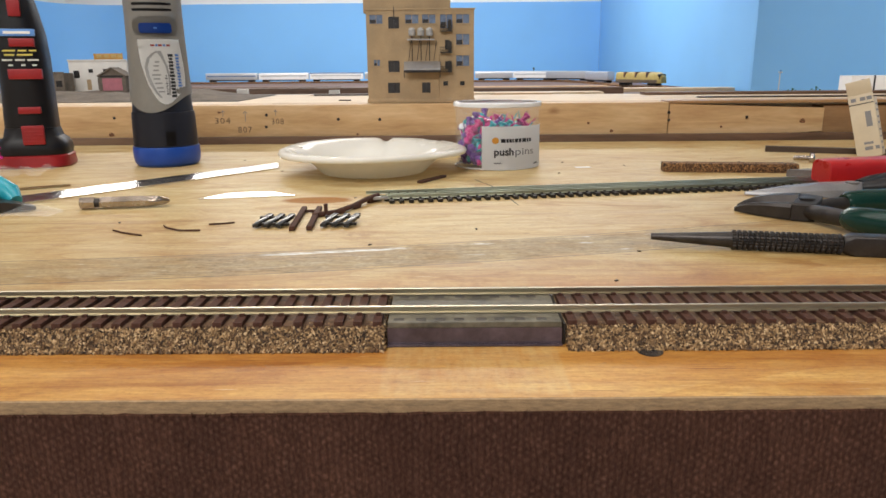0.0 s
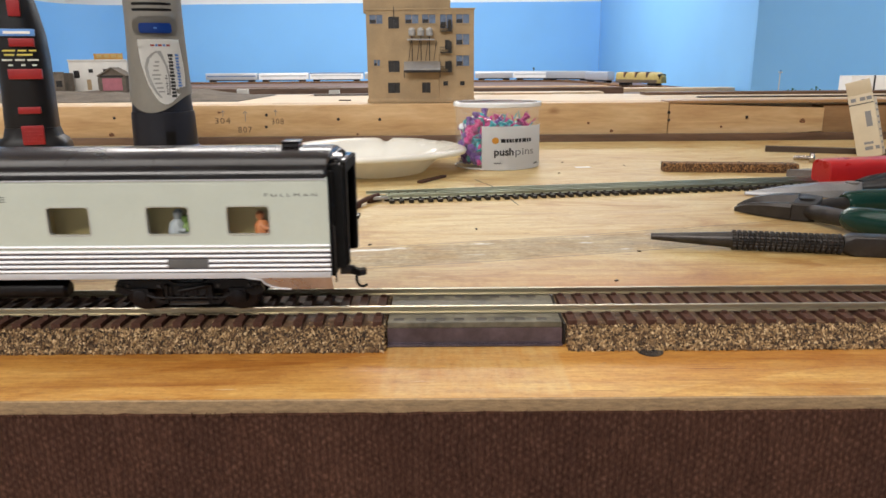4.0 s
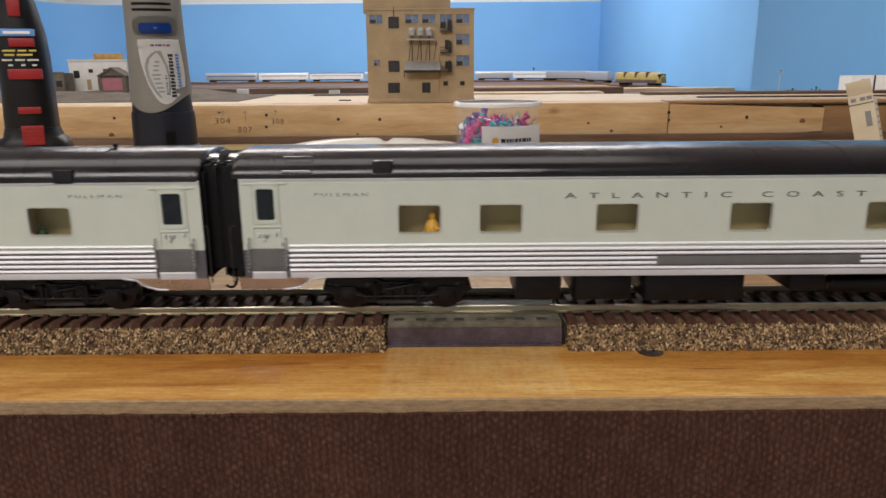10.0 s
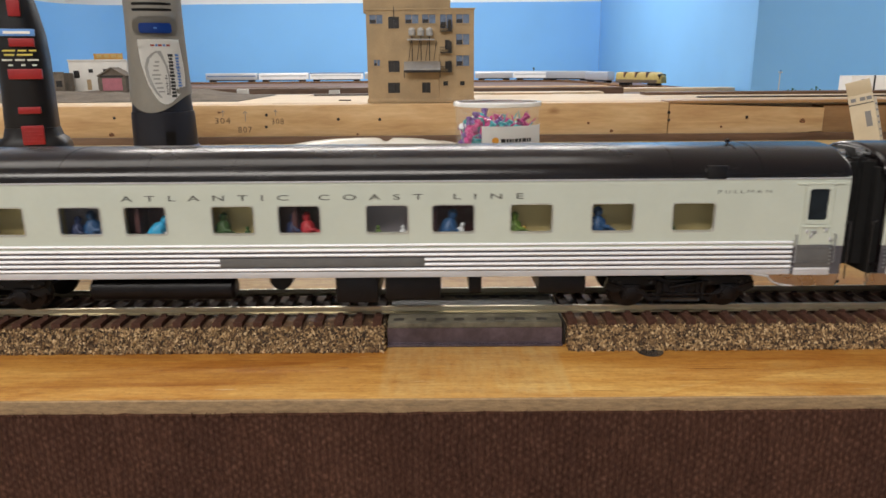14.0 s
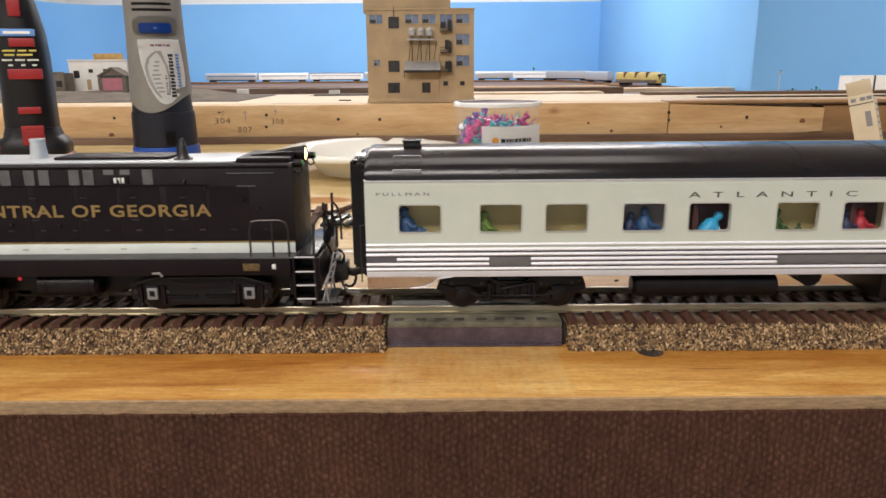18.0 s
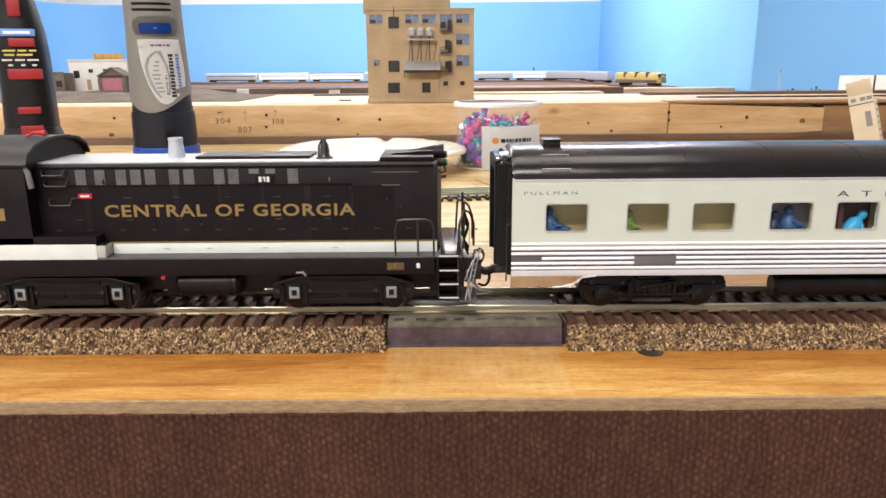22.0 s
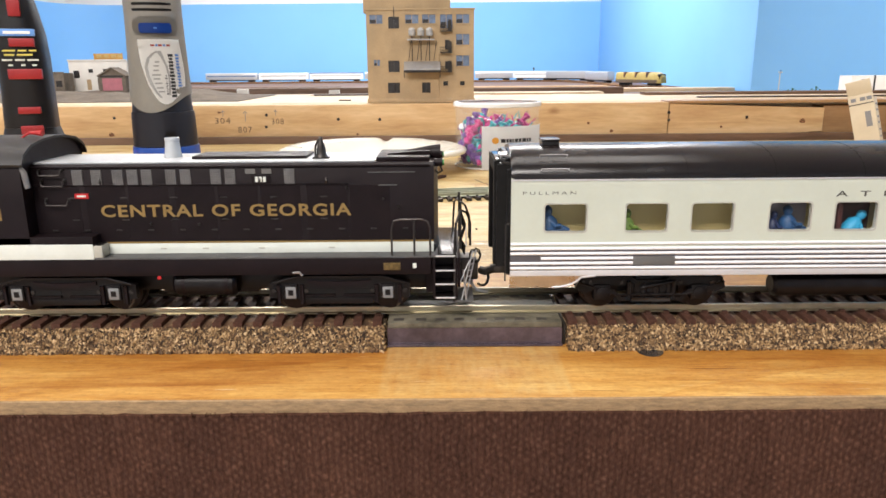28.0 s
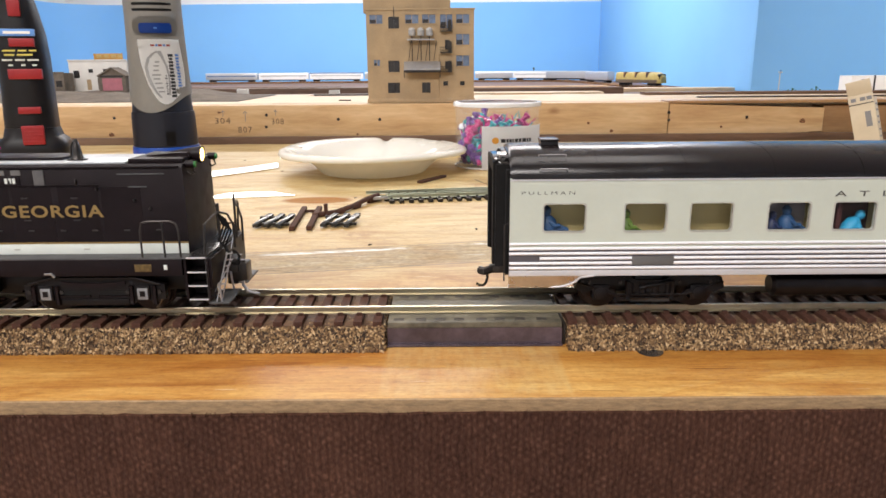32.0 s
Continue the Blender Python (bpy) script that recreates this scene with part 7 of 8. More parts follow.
# cork offcut with a rough end, dark stick, grey screw
cork = flat_bar("cork_offcut", (166, 330), (262, 318), 13, 6.6, CORK_DARK, "brown granulated cork strip offcut", "cork strip", 0, 0.02)
flat_bar("wood_stick", (298, 452), (420, 408), 7, 5.0, DARK_WOOD, "dark stained wooden stick", "stick", 10, 0.02)
bolt = thing("grey_screw", 288, 377, 3.2, "small grey metal screw lying on its side", "screw", -20)
part("head", lathe(B(), [(1.5, -0.2), (4.6, 0.3), (4.8, 2.2), (3.4, 3.8), (1.0, 4.0)], n=18), BIT_STEEL, bolt, "", (12, 0, 0, 0, 90, 0))
part("thread", tube(B(), [(0, 0, 0)] + [(0.6 + k, 0, 0) for k in range(11)] + [(12.4, 0, 0)], 2.0, 10, [1.2] + [2.2 if k % 2 else 1.7 for k in range(11)] + [2.0]), BIT_STEEL, bolt)

# ---- nail set with a knurled grip ----
punch = thing("nail_set", 91.8, 98.6, 4.3, "black steel nail punch with a knurled grip", "punch", -12.6)
part("point", tube(B(), [(0, 0, 0), (0.5, 0, 0), (33, 0, 0), (33.6, 0, 0)], 3, 24, [1.3, 1.5, 3.5, 3.5]), DARK_STEEL, punch, "smooth tapered point")
n = 28
bm = B()
secs = []
n = 54
for ring_i in range(20):
    x0 = 33.6 + ring_i * 2.2
    for dx, r in ((0, 3.6), (0.35, 4.3), (1.55, 4.3), (1.9, 3.6)):
        secs.append([(x0 + dx, r * (1 - 0.11 * (k % 3 == 0) * (r > 4)) * math.cos(2 * math.pi * k / n), r * (1 - 0.11 * (k % 3 == 0) * (r > 4)) * math.sin(2 * math.pi * k / n)) for k in range(n)])
loft(bm, secs)
part("grip", bm, DARK_STEEL, punch, "ringed knurled grip", None, 20)
part("head", loft(B(), [[(x, y * s, z * s) for y, z in rounded(8.6, 8.6, rr, 3)] for x, s, rr in ((77.6, 0.8, 3.4), (79, 0.9, 2.2), (81.5, 1, 0.8), (112, 1, 0.8), (114, 0.92, 0.8))]), DARK_STEEL, punch, "square striking end")
punch.rotation_euler = (0, 0, radians(-12.6))

# ---- cutters with green grips ----
cut = thing("side_cutter", 160, 175, 0, "steel side cutters with dark green dipped grips", "pliers", -37)


def jaw(sign, open_by, tall):
    """Half of the head: a pointed jaw with a bevelled cutting face, then the lap of the joint."""
    secs = []
    for x, w, h in ((0, 0.9, 2.6), (3, 2.4, 4.6), (8, 4.9, 6.9), (15, 7.9, 8.6), (23, 10.4, 9.6), (30, 11.4, 10.0)):
        h *= tall
        y0 = sign * open_by * (1 - x / 30)
        secs.append([(x, y0, 1.2), (x, y0 + sign * w, 0.6), (x, y0 + sign * w * 1.02, 0.6 + h * 0.8), (x, y0 + sign * (w - min(1.2, w * 0.4)), 0.6 + h), (x, y0 + sign * w * 0.42, 0.6 + h * 0.98), (x, y0, 0.6 + h * 0.55)])
    return loft(B(), secs)


part("jaw", jaw(1, 2.6, 1.08), DARK_STEEL, cut, "ground steel jaw")
part("jaw", jaw(-1, 1.4, 0.8), DARK_STEEL, cut, "ground steel jaw")
for sgn in (-1, 1):
    part("joint", loft(B(), [[(x, sgn * a, z) for a, z in ((0.2, 0.5), (w, 0.5), (w, 9.4 + 1.0 * sgn), (w - 0.9, 10.3 + 0.8 * sgn), (0.2, 10.4))] for x, w in ((30.3, 11.3), (34, 11.2), (38, 10.2), (41, 8.4))]), DARK_STEEL, cut, "flat lap of the joint")
part("rivet", tube(B(), [(35, 0, 10.2), (35, 0, 10.9), (35, 0, 11.1)], 3.8, 22, [3.8, 3.8, 3.2]), DARK_STEEL, cut)
for sgn, pts, gpts in ((-1, ((37, -7), (46, -13.4), (53, -19), (60, -25)), ((57, -22.6), (58.4, -23.8), (66, -28.4), (78, -32), (100, -36), (130, -34), (160, -28))),
                       (1, ((38, 6), (44, 11.6), (49, 17), (55, 24)), ((49.4, 18.2), (50.6, 19.6), (57, 27), (67, 36), (84, 43), (112, 46), (150, 40)))):
    part("shank", tube(B(), [(px_, py_, 5.2 + 0.4 * i) for i, (px_, py_) in enumerate(pts)], 4.6, 14, [3.6, 4.3, 4.2, 4.1]), DARK_STEEL, cut)
    part("grip", tube(B(), [(px_, py_, 6.9) for px_, py_ in gpts], 6, 20, [4.6, 5.7, 6.7, 6.9, 6.9, 6.6, 5.0]), GREEN_GRIP, cut, "dark green dipped grip")

# ---- pliers with red grips ----
nose = thing("long_nose_pliers", 185, 223, 0, "pale steel long-nose pliers with black grips", "pliers", -5)
part("jaw", loft(B(), [[(x, -w, 0.6), (x, w, 0.6), (x, w * 0.9, 0.8 + h), (x, -w * 0.4, 1.4 + h), (x, -w * 0.9, 0.8 + h * 0.6)] for x, w, h in ((0, 0.7, 1.2), (8, 3.0, 2.2), (24, 7.2, 4.2), (46, 9.6, 6.4), (66, 9.4, 7.2), (80, 7.0, 7.0))]), PALE_STEEL, nose, "pale tapered steel jaws")
part("rivet", tube(B(), [(62, -1, 7.8), (62, -1, 9.0)], 4.0, 18), COVER, nose)
for pts in (((66, -5, 6), (74, -8, 7), (84, -9, 8), (110, -12, 8), (160, -10, 7)), ((68, 5, 6), (78, 10, 6.5), (90, 14, 7), (115, 19, 7), (160, 22, 7))):
    part("grip", tube(B(), pts, 5, 16, [3.4, 5.0, 5.8, 6.0, 5.0]), TOOL_BLACK, nose, "black dipped grip")
red = thing("red_pliers", 246, 252, 0, "steel tool with a bright red moulded grip", "pliers", 5)
secs = []
for x, y, w, h in ((-0.6, 0, 9.6, 15.8), (0, 0, 10.2, 16.6), (14, 0.3, 11.0, 17.6), (46, 0.6, 11.6, 18.6), (90, 1, 11.8, 18.6), (128, 2, 8, 15), (140, 2, 4, 9)):
    secs.append([(x, y + a, 9.4 + b) for a, b in rounded(w * 2, h, min(w, h / 2) * 0.6, 5)])
part("grip", loft(B(), secs), RED, red, "bright red moulded grip")
flat_bar("file_blade", (344, 284), (243, 293), 12, 5.6, COVER, "grey flat file lying behind the pliers", "file", 16, 0.05)

# ---- carton leaning at the back ----
ct = thing("small_carton", 368, 404, 0.3, "open beige printed carton leaning over", "carton", -40, "", "", 0, -15)
part("front", box(B(), -10, 9, -1, 0, 0, 54, 0.2), CARTON, ct)
part("side", box(B(), 8.2, 9, 0, 12, 0, 50, 0.2), CARTON, ct)
part("back", box(B(), -10, 9, 12, 12.8, 0, 50, 0.2), CARTON, ct)
part("flap", box(B(), -10, 9, -0.6, 0.2, 0, 12, 0.2), CARTON, ct, "bent top flap", (0, 0.4, 54, 10, 0, -4))
for x0, x1, z0, z1 in ((-10.02, 9.02, 45.6, 46.4), (1, 5.5, 26, 39), (-3, 3, 6, 9), (-3, 4, 11, 13), (5, 8, 6, 9)):
    part("print_bar", box(B(), x0, x1, -1.18, -0.9, z0, z1), PRINT_GREY if z0 < 45 else PRINT_DARK, ct)
for z in (5, 10, 15, 21, 27, 32, 38, 43):
    part("print_bar", box(B(), 8.9, 9.2, 3, 10, z, z + 1.6), PRINT_GREY, ct)
for x in (-8, -1, 4):
    part("print_bar", box(B(), x, x + 4, -1.2, -0.9, 48.5, 51.5), PRINT_GREY, ct)

# ---- teal-handled pliers, bag and pin on the edge of view ----
teal = thing("teal_pliers", -266, 194, 0, "small pliers with teal handles in clear wrap", "pliers", 8)
part("grip", tube(B(), [(-40, 14, 14), (-18, 16, 16), (2, 11, 13), (14, 3, 9), (19, -2, 5)], 6, 16, [6, 7, 7, 6, 3.5]), TEAL, teal, "bright teal grip")
part("grip", tube(B(), [(-44, -2, 10), (-20, 2, 11), (-4, 0, 8)], 6, 16, [6, 7, 5]), TEAL, teal, "bright teal grip")
part("joint", lathe(B(), [(2, 0.3), (9, 0.8), (9.5, 5), (7, 8.5), (2, 9)], n=24), DARK_STEEL, teal, "dark round joint", (4, -8, 0))
part("rivet", lathe(B(), [(1, 9), (4.5, 9.2), (4, 10.6), (1, 11)], n=18), STEEL, teal, "", (4, -8, 0))
part("jaw", loft(B(), [[(x, -w - 10, 1), (x, w - 10, 1), (x, w - 10, h), (x, -w - 10, h)] for x, w, h in ((8, 6, 7), (20, 4, 6), (32, 1.2, 3))]), DARK_STEEL, teal)
bm = B()
NXB, NYB = 22, 10
g = [[bm.verts.new((-70 + 84 * i / NXB, -8 + 40 * j / NYB, 0.6 + 5.5 * max(0, noise.noise((i * 0.45, j * 0.6, 2))) + (2.0 if 0 < j < NYB else 0))) for i in range(NXB + 1)] for j in range(NYB + 1)]
for j in range(NYB):
    for i in range(NXB):
        bm.faces.new((g[j][i], g[j][i + 1], g[j + 1][i + 1], g[j + 1][i]))
bag = solid("plastic_bag", bm, BAG, "crumpled clear plastic bag lying on the bench", "plastic bag", (-318, 330, 0))
bag.visible_shadow = False
pin = new("push_pin", pin_meshes[0])
pin.matrix_basis = pose(-0.352, 0.352, 0.0105, 8, 4, 0)
tagged(pin, "magenta push pin standing by the plastic bag", "push pin")
flat_bar("steel_awl", (-300, 250), (-258, 277), 2.4, 1.6, BIT_STEEL, "thin dark steel awl lying on the bench", "awl", 8, 0.1)
solid("clear_wrap", loft(B(), [[(x, -8 + 2 * math.sin(x), 0.2), (x, 8, 0.2), (x, 6, h), (x, -6, h * 0.8)] for x, h in ((-14, 1.2), (-5, 5), (6, 3), (16, 0.8))]), BAG, "clump of clear plastic wrap beside the pliers", "plastic wrap", (-232, 182, 0)).visible_shadow = False


# ---- far things ----
TANK_GREY = mat("pale_grey_tank", (0.42, 0.42, 0.42), 0.5, 0, 0.2, 300, 0.1)


def tan_building():
    b = thing("model_building", -24, 580, 40.7, "tan model industrial building with balconies and tanks", "model building")
    x0, x1, zt = -57.5, 57.0, 96.0
    ox = -24.0

    def X(x):
        return x - ox

    def Z(z):
        return z - 40.7
    wins = [(-78, -64, 123, 132, 0), (-58, -46.5, 118, 130, 1), (-40, -26, 123, 132, 0), (-22, -8, 123, 132, 0), (-3, 10, 118, 132, 0), (14, 28, 123, 132, 0), (14, 28, 101, 112, 0), (14, 28, 79, 90, 0),
            (-59, -47, 73, 85, 1), (-74.5, -68, 79.6, 86, 0), (-60, -47, 51, 62, 1), (-23, -14, 51, 62, 1), (0, 5, 58.5, 63, 1), (18, 23, 58.5, 63, 1), (2, 7, 96, 106, 1), (2, 7, 76, 84, 1)]
    bm = pierced(B(), x0, x1, 0.0, zt, 0, 1.4, [(X(w[0]), X(w[1]), Z(w[2]), Z(w[3])) for w in wins])
    part("front_wall", bm, TAN_CARD, b, "tan plaster front")
    for xx in (x0, x1 - 1.4):
        part("side_wall", box(B(), xx, xx + 1.4, 1.4, 58, 0, zt), TAN_CARD, b)
    part("back_wall", box(B(), x0, x1, 58, 59.4, 0, zt), TAN_CARD, b)
    part("roof", box(B(), x0 + 1.5, x1 - 1.5, 1.5, 57.9, zt - 4, zt - 2.5), TAN_CARD, b)
    part("cornice", box(B(), x0 - 1.2, x1 + 1.2, -0.8, 1.6, zt - 0.2, zt + 1.6, 0.2), TAN_CARD, b)
    part("penthouse", box(B(), x0 - 3, X(8), 3, 40, zt - 2.4, zt + 22, 0.3), TAN_CARD, b, "raised tan penthouse block")
    for wa, wb, za, zb, dark in wins:
        wd = part("window", box(B(), X(wa), X(wb), 0.9, 1.2, Z(za), Z(zb)), WINDOW_DARK if dark else WINDOW_BLUE, b)
        mid = (wa + wb) / 2
        part("mullion", box(B(), X(mid) - 0.25, X(mid) + 0.25, 0.5, 0.95, Z(za), Z(zb)), TAN_CARD if not dark else DARK_STEEL, wd)
        if not dark:
            part("mullion", box(B(), X(wa) + 0.5, X(mid), 0.55, 0.9, Z(za) + 0.4, Z(za) + (zb - za) * 0.45), WINDOW_DARK, wd)
        part("sill", box(B(), X(wa) - 0.6, X(wb) + 0.6, -0.6, 0.4, Z(za) - 0.9, Z(za) - 0.1), TAN_CARD, wd)
    for z in (114.5, 92.5, 72.5):
        bal = part("balcony", box(B(), X(-3), X(9.5), -5, 0, Z(z), Z(z) + 0.8), DARK_STEEL, b, "dark iron balcony")
        for k in range(8):
            part("baluster", box(B(), X(-3) + k * 1.7, X(-3) + k * 1.7 + 0.4, -5, -4.6, Z(z) + 0.8, Z(z) + 6), DARK_STEEL, bal)
        part("balcony_rail", box(B(), X(-3), X(9.5), -5.1, -4.5, Z(z) + 5.6, Z(z) + 6.2), DARK_STEEL, bal)
        part("ladder", box(B(), X(5), X(9), -4, -3.4, Z(z), Z(z) + 12), DARK_STEEL, bal)
    tank = None
    for x in (-33, -23.5, -14.5):
        bm = B()
        lathe(bm, [(1.5, 0), (3.6, 0.6), (3.6, 6.5), (2.2, 8.2), (0.5, 8.6)], n=16)
        if tank is None:
            tank = part("tank", bm, TANK_GREY, b, "small pale grey tank", (X(x), -5, Z(110)))
        else:
            again(tank, b, (X(x), -5, Z(110)))
        part("tank_leg", tube(B(), [(X(x), -5, Z(84.4)), (X(x), -5, Z(110))], 0.5, 6), DARK_STEEL, b)
    part("tank_stand", box(B(), X(-38), X(-9), -7.5, -2.5, Z(105.5), Z(107), 0.1), GREY_METAL, b)
    for x in (-37, -28, -19, -10):
        part("brace", tube(B(), [(X(x), -2.6, Z(84.4)), (X(x) + 3, -2.6, Z(105.6))], 0.35, 6), DARK_STEEL, b)
    part("canopy", prism(B(), [(-12, Z(76.5)), (0, Z(84)), (0, Z(82.5)), (-12, Z(75))], "x", X(-42), X(-3)), GREY_METAL, b, "grey loading canopy")
    part("canopy_beam", box(B(), X(-42), X(-3), -11.5, -10.5, Z(72.5), Z(75)), DARK_STEEL, b)
    for x in (-42, -3.8):
        part("canopy_post", box(B(), X(x), X(x) + 0.8, -11.4, -10.6, Z(67), Z(75)), DARK_STEEL, b)
    part("drain_pipe", tube(B(), [(X(-4.5), -0.6, 0.2), (X(-4.5), -0.6, Z(92))], 0.5, 6), TAN_CARD, b)
    part("vent_pipe", tube(B(), [(X(-52), -0.5, Z(130)), (X(-52), -0.5, Z(140))], 0.5, 6), DARK_STEEL, b)
    part("plinth", box(B(), x0 - 1, x1 + 1, -1.0, 0.2, 0.0, 4.5, 0.2), TAN_CARD, b)


tan_building()

# scenery base with small houses
bm = B()
NXS, NYS = 40, 12
g = []
for j in range(NYS + 1):
    row = []
    for i in range(NXS + 1):
        u, v = i / NXS, j / NYS
        edge = min(1, 5 * min(u, 1 - u)) * min(1, 3.5 * min(v, 1 - v) + 0.05)
        row.append(bm.verts.new((-620 + 380 * u, 640 + 200 * v, 40.6 + edge * (9 + 5 * noise.noise((u * 9, v * 5, 1))))))
    g.append(row)
for j in range(NYS):
    for i in range(NXS):
        bm.faces.new((g[j][i], g[j][i + 1], g[j + 1][i + 1], g[j + 1][i]))
box(bm, -618, -242, 644, 838, 40.6, 41.2)
solid("scenery_base", bm, SCENERY, "grey-brown plaster scenery ground with ballast", "scenery", kind="structure")


def small_house(x, y, z, w, d, h, m, label, roof, windows, rz=0.0):
    hs = thing("model_house", x, y, z, label, "model building", rz, "small model houses")
    part("body", box(B(), -w / 2, w / 2, 0, d, -6, h, 0.2), m, hs)
    if roof == "gable":
        part("roof", prism(B(), [(-w / 2 - 2, h - 1), (0, h + w * 0.28), (w / 2 + 2, h - 1), (w / 2, h - 2), (0, h + w * 0.28 - 2), (-w / 2, h - 2)], "y", -2, d + 1), SCENERY, hs, "grey pitched roof")
        part("gable", prism(B(), [(-w / 2, h - 0.5), (0, h + w * 0.26), (w / 2, h - 0.5)], "y", 0.02, 1.2), m, hs)
    else:
        part("parapet", box(B(), -w / 2 - 0.8, w / 2 + 0.8, -0.8, 1.0, h - 0.4, h + 1.6, 0.2), m, hs)
    for wx, wz, ww, wh, col in windows:
        wd = part("window", box(B(), wx - ww / 2, wx + ww / 2, -0.3, 0.1, wz, wz + wh), col, hs)
        part("frame", box(B(), wx - ww / 2 - 0.5, wx + ww / 2 + 0.5, -0.5, 0.0, wz + wh, wz + wh + 0.7), m, wd)


PINKISH = mat("pink_poster_print", (0.45, 0.16, 0.2), 0.6)
SIGN = mat("orange_sign_paint", (0.5, 0.27, 0.06), 0.6)
small_house(-476, 800, 47, 80, 30, 43, WHITE_BUILD, "white flat-roofed model factory", "flat", [(-30, 20, 8, 10, WINDOW_DARK), (-10, 27, 6, 5, WINDOW_DARK), (10, 27, 6, 5, WINDOW_DARK), (-14, 4, 6, 14, TAN_CARD), (2, 4, 8, 16, SCENERY)])
small_house(-440, 760, 47, 36, 24, 24, SCENERY, "grey gabled model house with a poster", "gable", [(0, 4, 26, 16, PINKISH), (0, 21, 30, 2.5, WINDOW_DARK)])
small_house(-524, 770, 48, 30, 26, 26, SCENERY, "grey weathered model shed", "flat", [(-6, 4, 8, 12, WINDOW_DARK), (8, 8, 8, 8, WINDOW_DARK)])
small_house(-562, 775, 48, 40, 26, 24, SCENERY, "low grey model warehouse", "flat", [(0, 4, 12, 12, WINDOW_DARK)])
SIGN_LIGHT = mat("dull_yellow_sign_paint", (0.5, 0.36, 0.14), 0.6)
sg = thing("roof_sign", -462, 805, 89.6, "orange lettered signboard on a factory roof", "sign", 0)
part("board", box(B(), -20, 20, 0, 1.2, 2, 10, 0.2), SIGN, sg)
for x in (-16, -6, 4, 13):
    part("sign_bar", box(B(), x, x + 7, -0.4, 0, 4.5, 9), SIGN_LIGHT, sg)
for x in (-18, 18):
    part("post", box(B(), x - 0.6, x + 0.6, 1.2, 2.4, -0.1, 8), DARK_WOOD, sg)
flat_bar("wood_sliver", (-122, 640), (-108, 636), 2.0, 1.4, DARK_WOOD, "small dark splinter on the shelf", "splinter", 0, 40.62)

# ---- the distant train, standing ----
SILVER_CAR = mat("silver_grey_car", (0.52, 0.53, 0.55), 0.35, 0.5, 0.05, 60)
WHITE_CAR = mat("white_car_paint", (0.8, 0.8, 0.8), 0.4, 0, 0.04, 60)


def far_car(x, y, rz, body, roof, length, dark, label):
    c = thing("distant_car", x, y, 6, label, "train car", rz, "distant train")
    h = length / 2
    part("body", box(B(), -h + 1, h - 1, -16, 16, 12, 42, 1.0), body, c)
    part("roof", prism(B(), [(-16.5, 41.5), (-14, 46), (-6, 48.5), (6, 48.5), (14, 46), (16.5, 41.5)], "x", -h + 1, h - 1), roof, c)
    part("window_band", box(B(), -h + 10, h - 10, -16.4, -15.8, 28, 35), dark, c)
    part("underframe", box(B(), -h + 40, h - 40, -12, 12, 7, 12.2, 0.5), UNDER, c)
    for s in (-1, 1):
        t = part("truck", box(B(), s * (h - 36) - 17, s * (h - 36) + 17, -12, 12, 1.5, 12.2, 0.8), UNDER, c)
    return c


for i, (px0, px1) in enumerate(((-1303, -1014), (-1012, -735), (-733, -437), (-432, -142), (-138, 152), (172, 383))):
    far_car((px0 + px1) / 2, 3800, 0, WHITE_CAR if i in (1, 2, 4) else SILVER_CAR, SILVER_CAR if i != 2 else WINDOW_BLUE, px1 - px0 - 4, WINDOW_BLUE if i == 0 else SILVER_CAR, "pale silver passenger car of the distant train")
far_car(488, 3745, -25, WHITE_CAR, SILVER_CAR, 225, SILVER_CAR, "white passenger car on the distant curve")
far_car(640, 3540, -52, SILVER_CAR, SILVER_CAR, 285, SILVER_CAR, "silver passenger car on the distant curve")
far_car(697, 3060, -82, SILVER_CAR, SILVER_CAR, 290, SILVER_CAR, "silver passenger car on the distant curve")
en = thing("distant_engine", 729, 2490, 6, "yellow and brown streamlined model diesel locomotive", "locomotive", -62)
part("body", loft(B(), [[(x, y * k, 10 + (z - 10) * q) for y, z in ((-16, 10), (-16, 36), (-11, 46), (0, 49), (11, 46), (16, 36), (16, 10))] for x, k, q in ((-118, 0.97, 1), (96, 1, 1), (108, 0.95, 0.86), (118, 0.75, 0.6))]), YELLOW, en, "yellow rounded body")
for x in (-70, -10, 48):
    part("roof_fan", box(B(), x - 5, x + 5, -16.4, 16.4, 30, 49.4, 0.4), BROWN_WOOD, en)
part("stripe", box(B(), -118, 100, -16.5, 16.5, 10, 22, 0.4), RAIL_SIDE, en, "brown lower band")
part("nose_patch", box(B(), 100, 112, -15.2, 15.2, 24, 42, 1.5), TOOL_BLACK, en)
for x in (-78, 72):
    part("truck", box(B(), x - 24, x + 24, -12, 12, 1.5, 11, 0.8), UNDER, en)
# its roadbed along the curve
bm = B()
path = [(430, 3790), (520, 3730), (640, 3560), (690, 3250), (705, 2900), (705, 2600), (790, 2330)]
for (xa, ya), (xb, yb) in zip(path, path[1:]):
    d = Vector((xb - xa, yb - ya, 0)).normalized()
    s = Vector((-d.y, d.x, 0)) * 26
    prism(bm, [(xa + s.x, ya + s.y), (xb + s.x, yb + s.y), (xb - s.x, yb - s.y), (xa - s.x, ya - s.y)], "z", -0.9, 6)
solid("far_roadbed", bm, CORK_DARK, "brown cork roadbed under the distant curve", "roadbed", kind="structure")
gun = thing("signal_mast", 498, 3820, 6, "thin dark signal mast behind the distant train", "signal")
part("mast", tube(B(), [(0, 0, 0), (0, 0, 62)], 1.4, 8), DARK_STEEL, gun)
part("head", box(B(), -4, 4, -3, 3, 54, 66, 1), DARK_STEEL, gun)

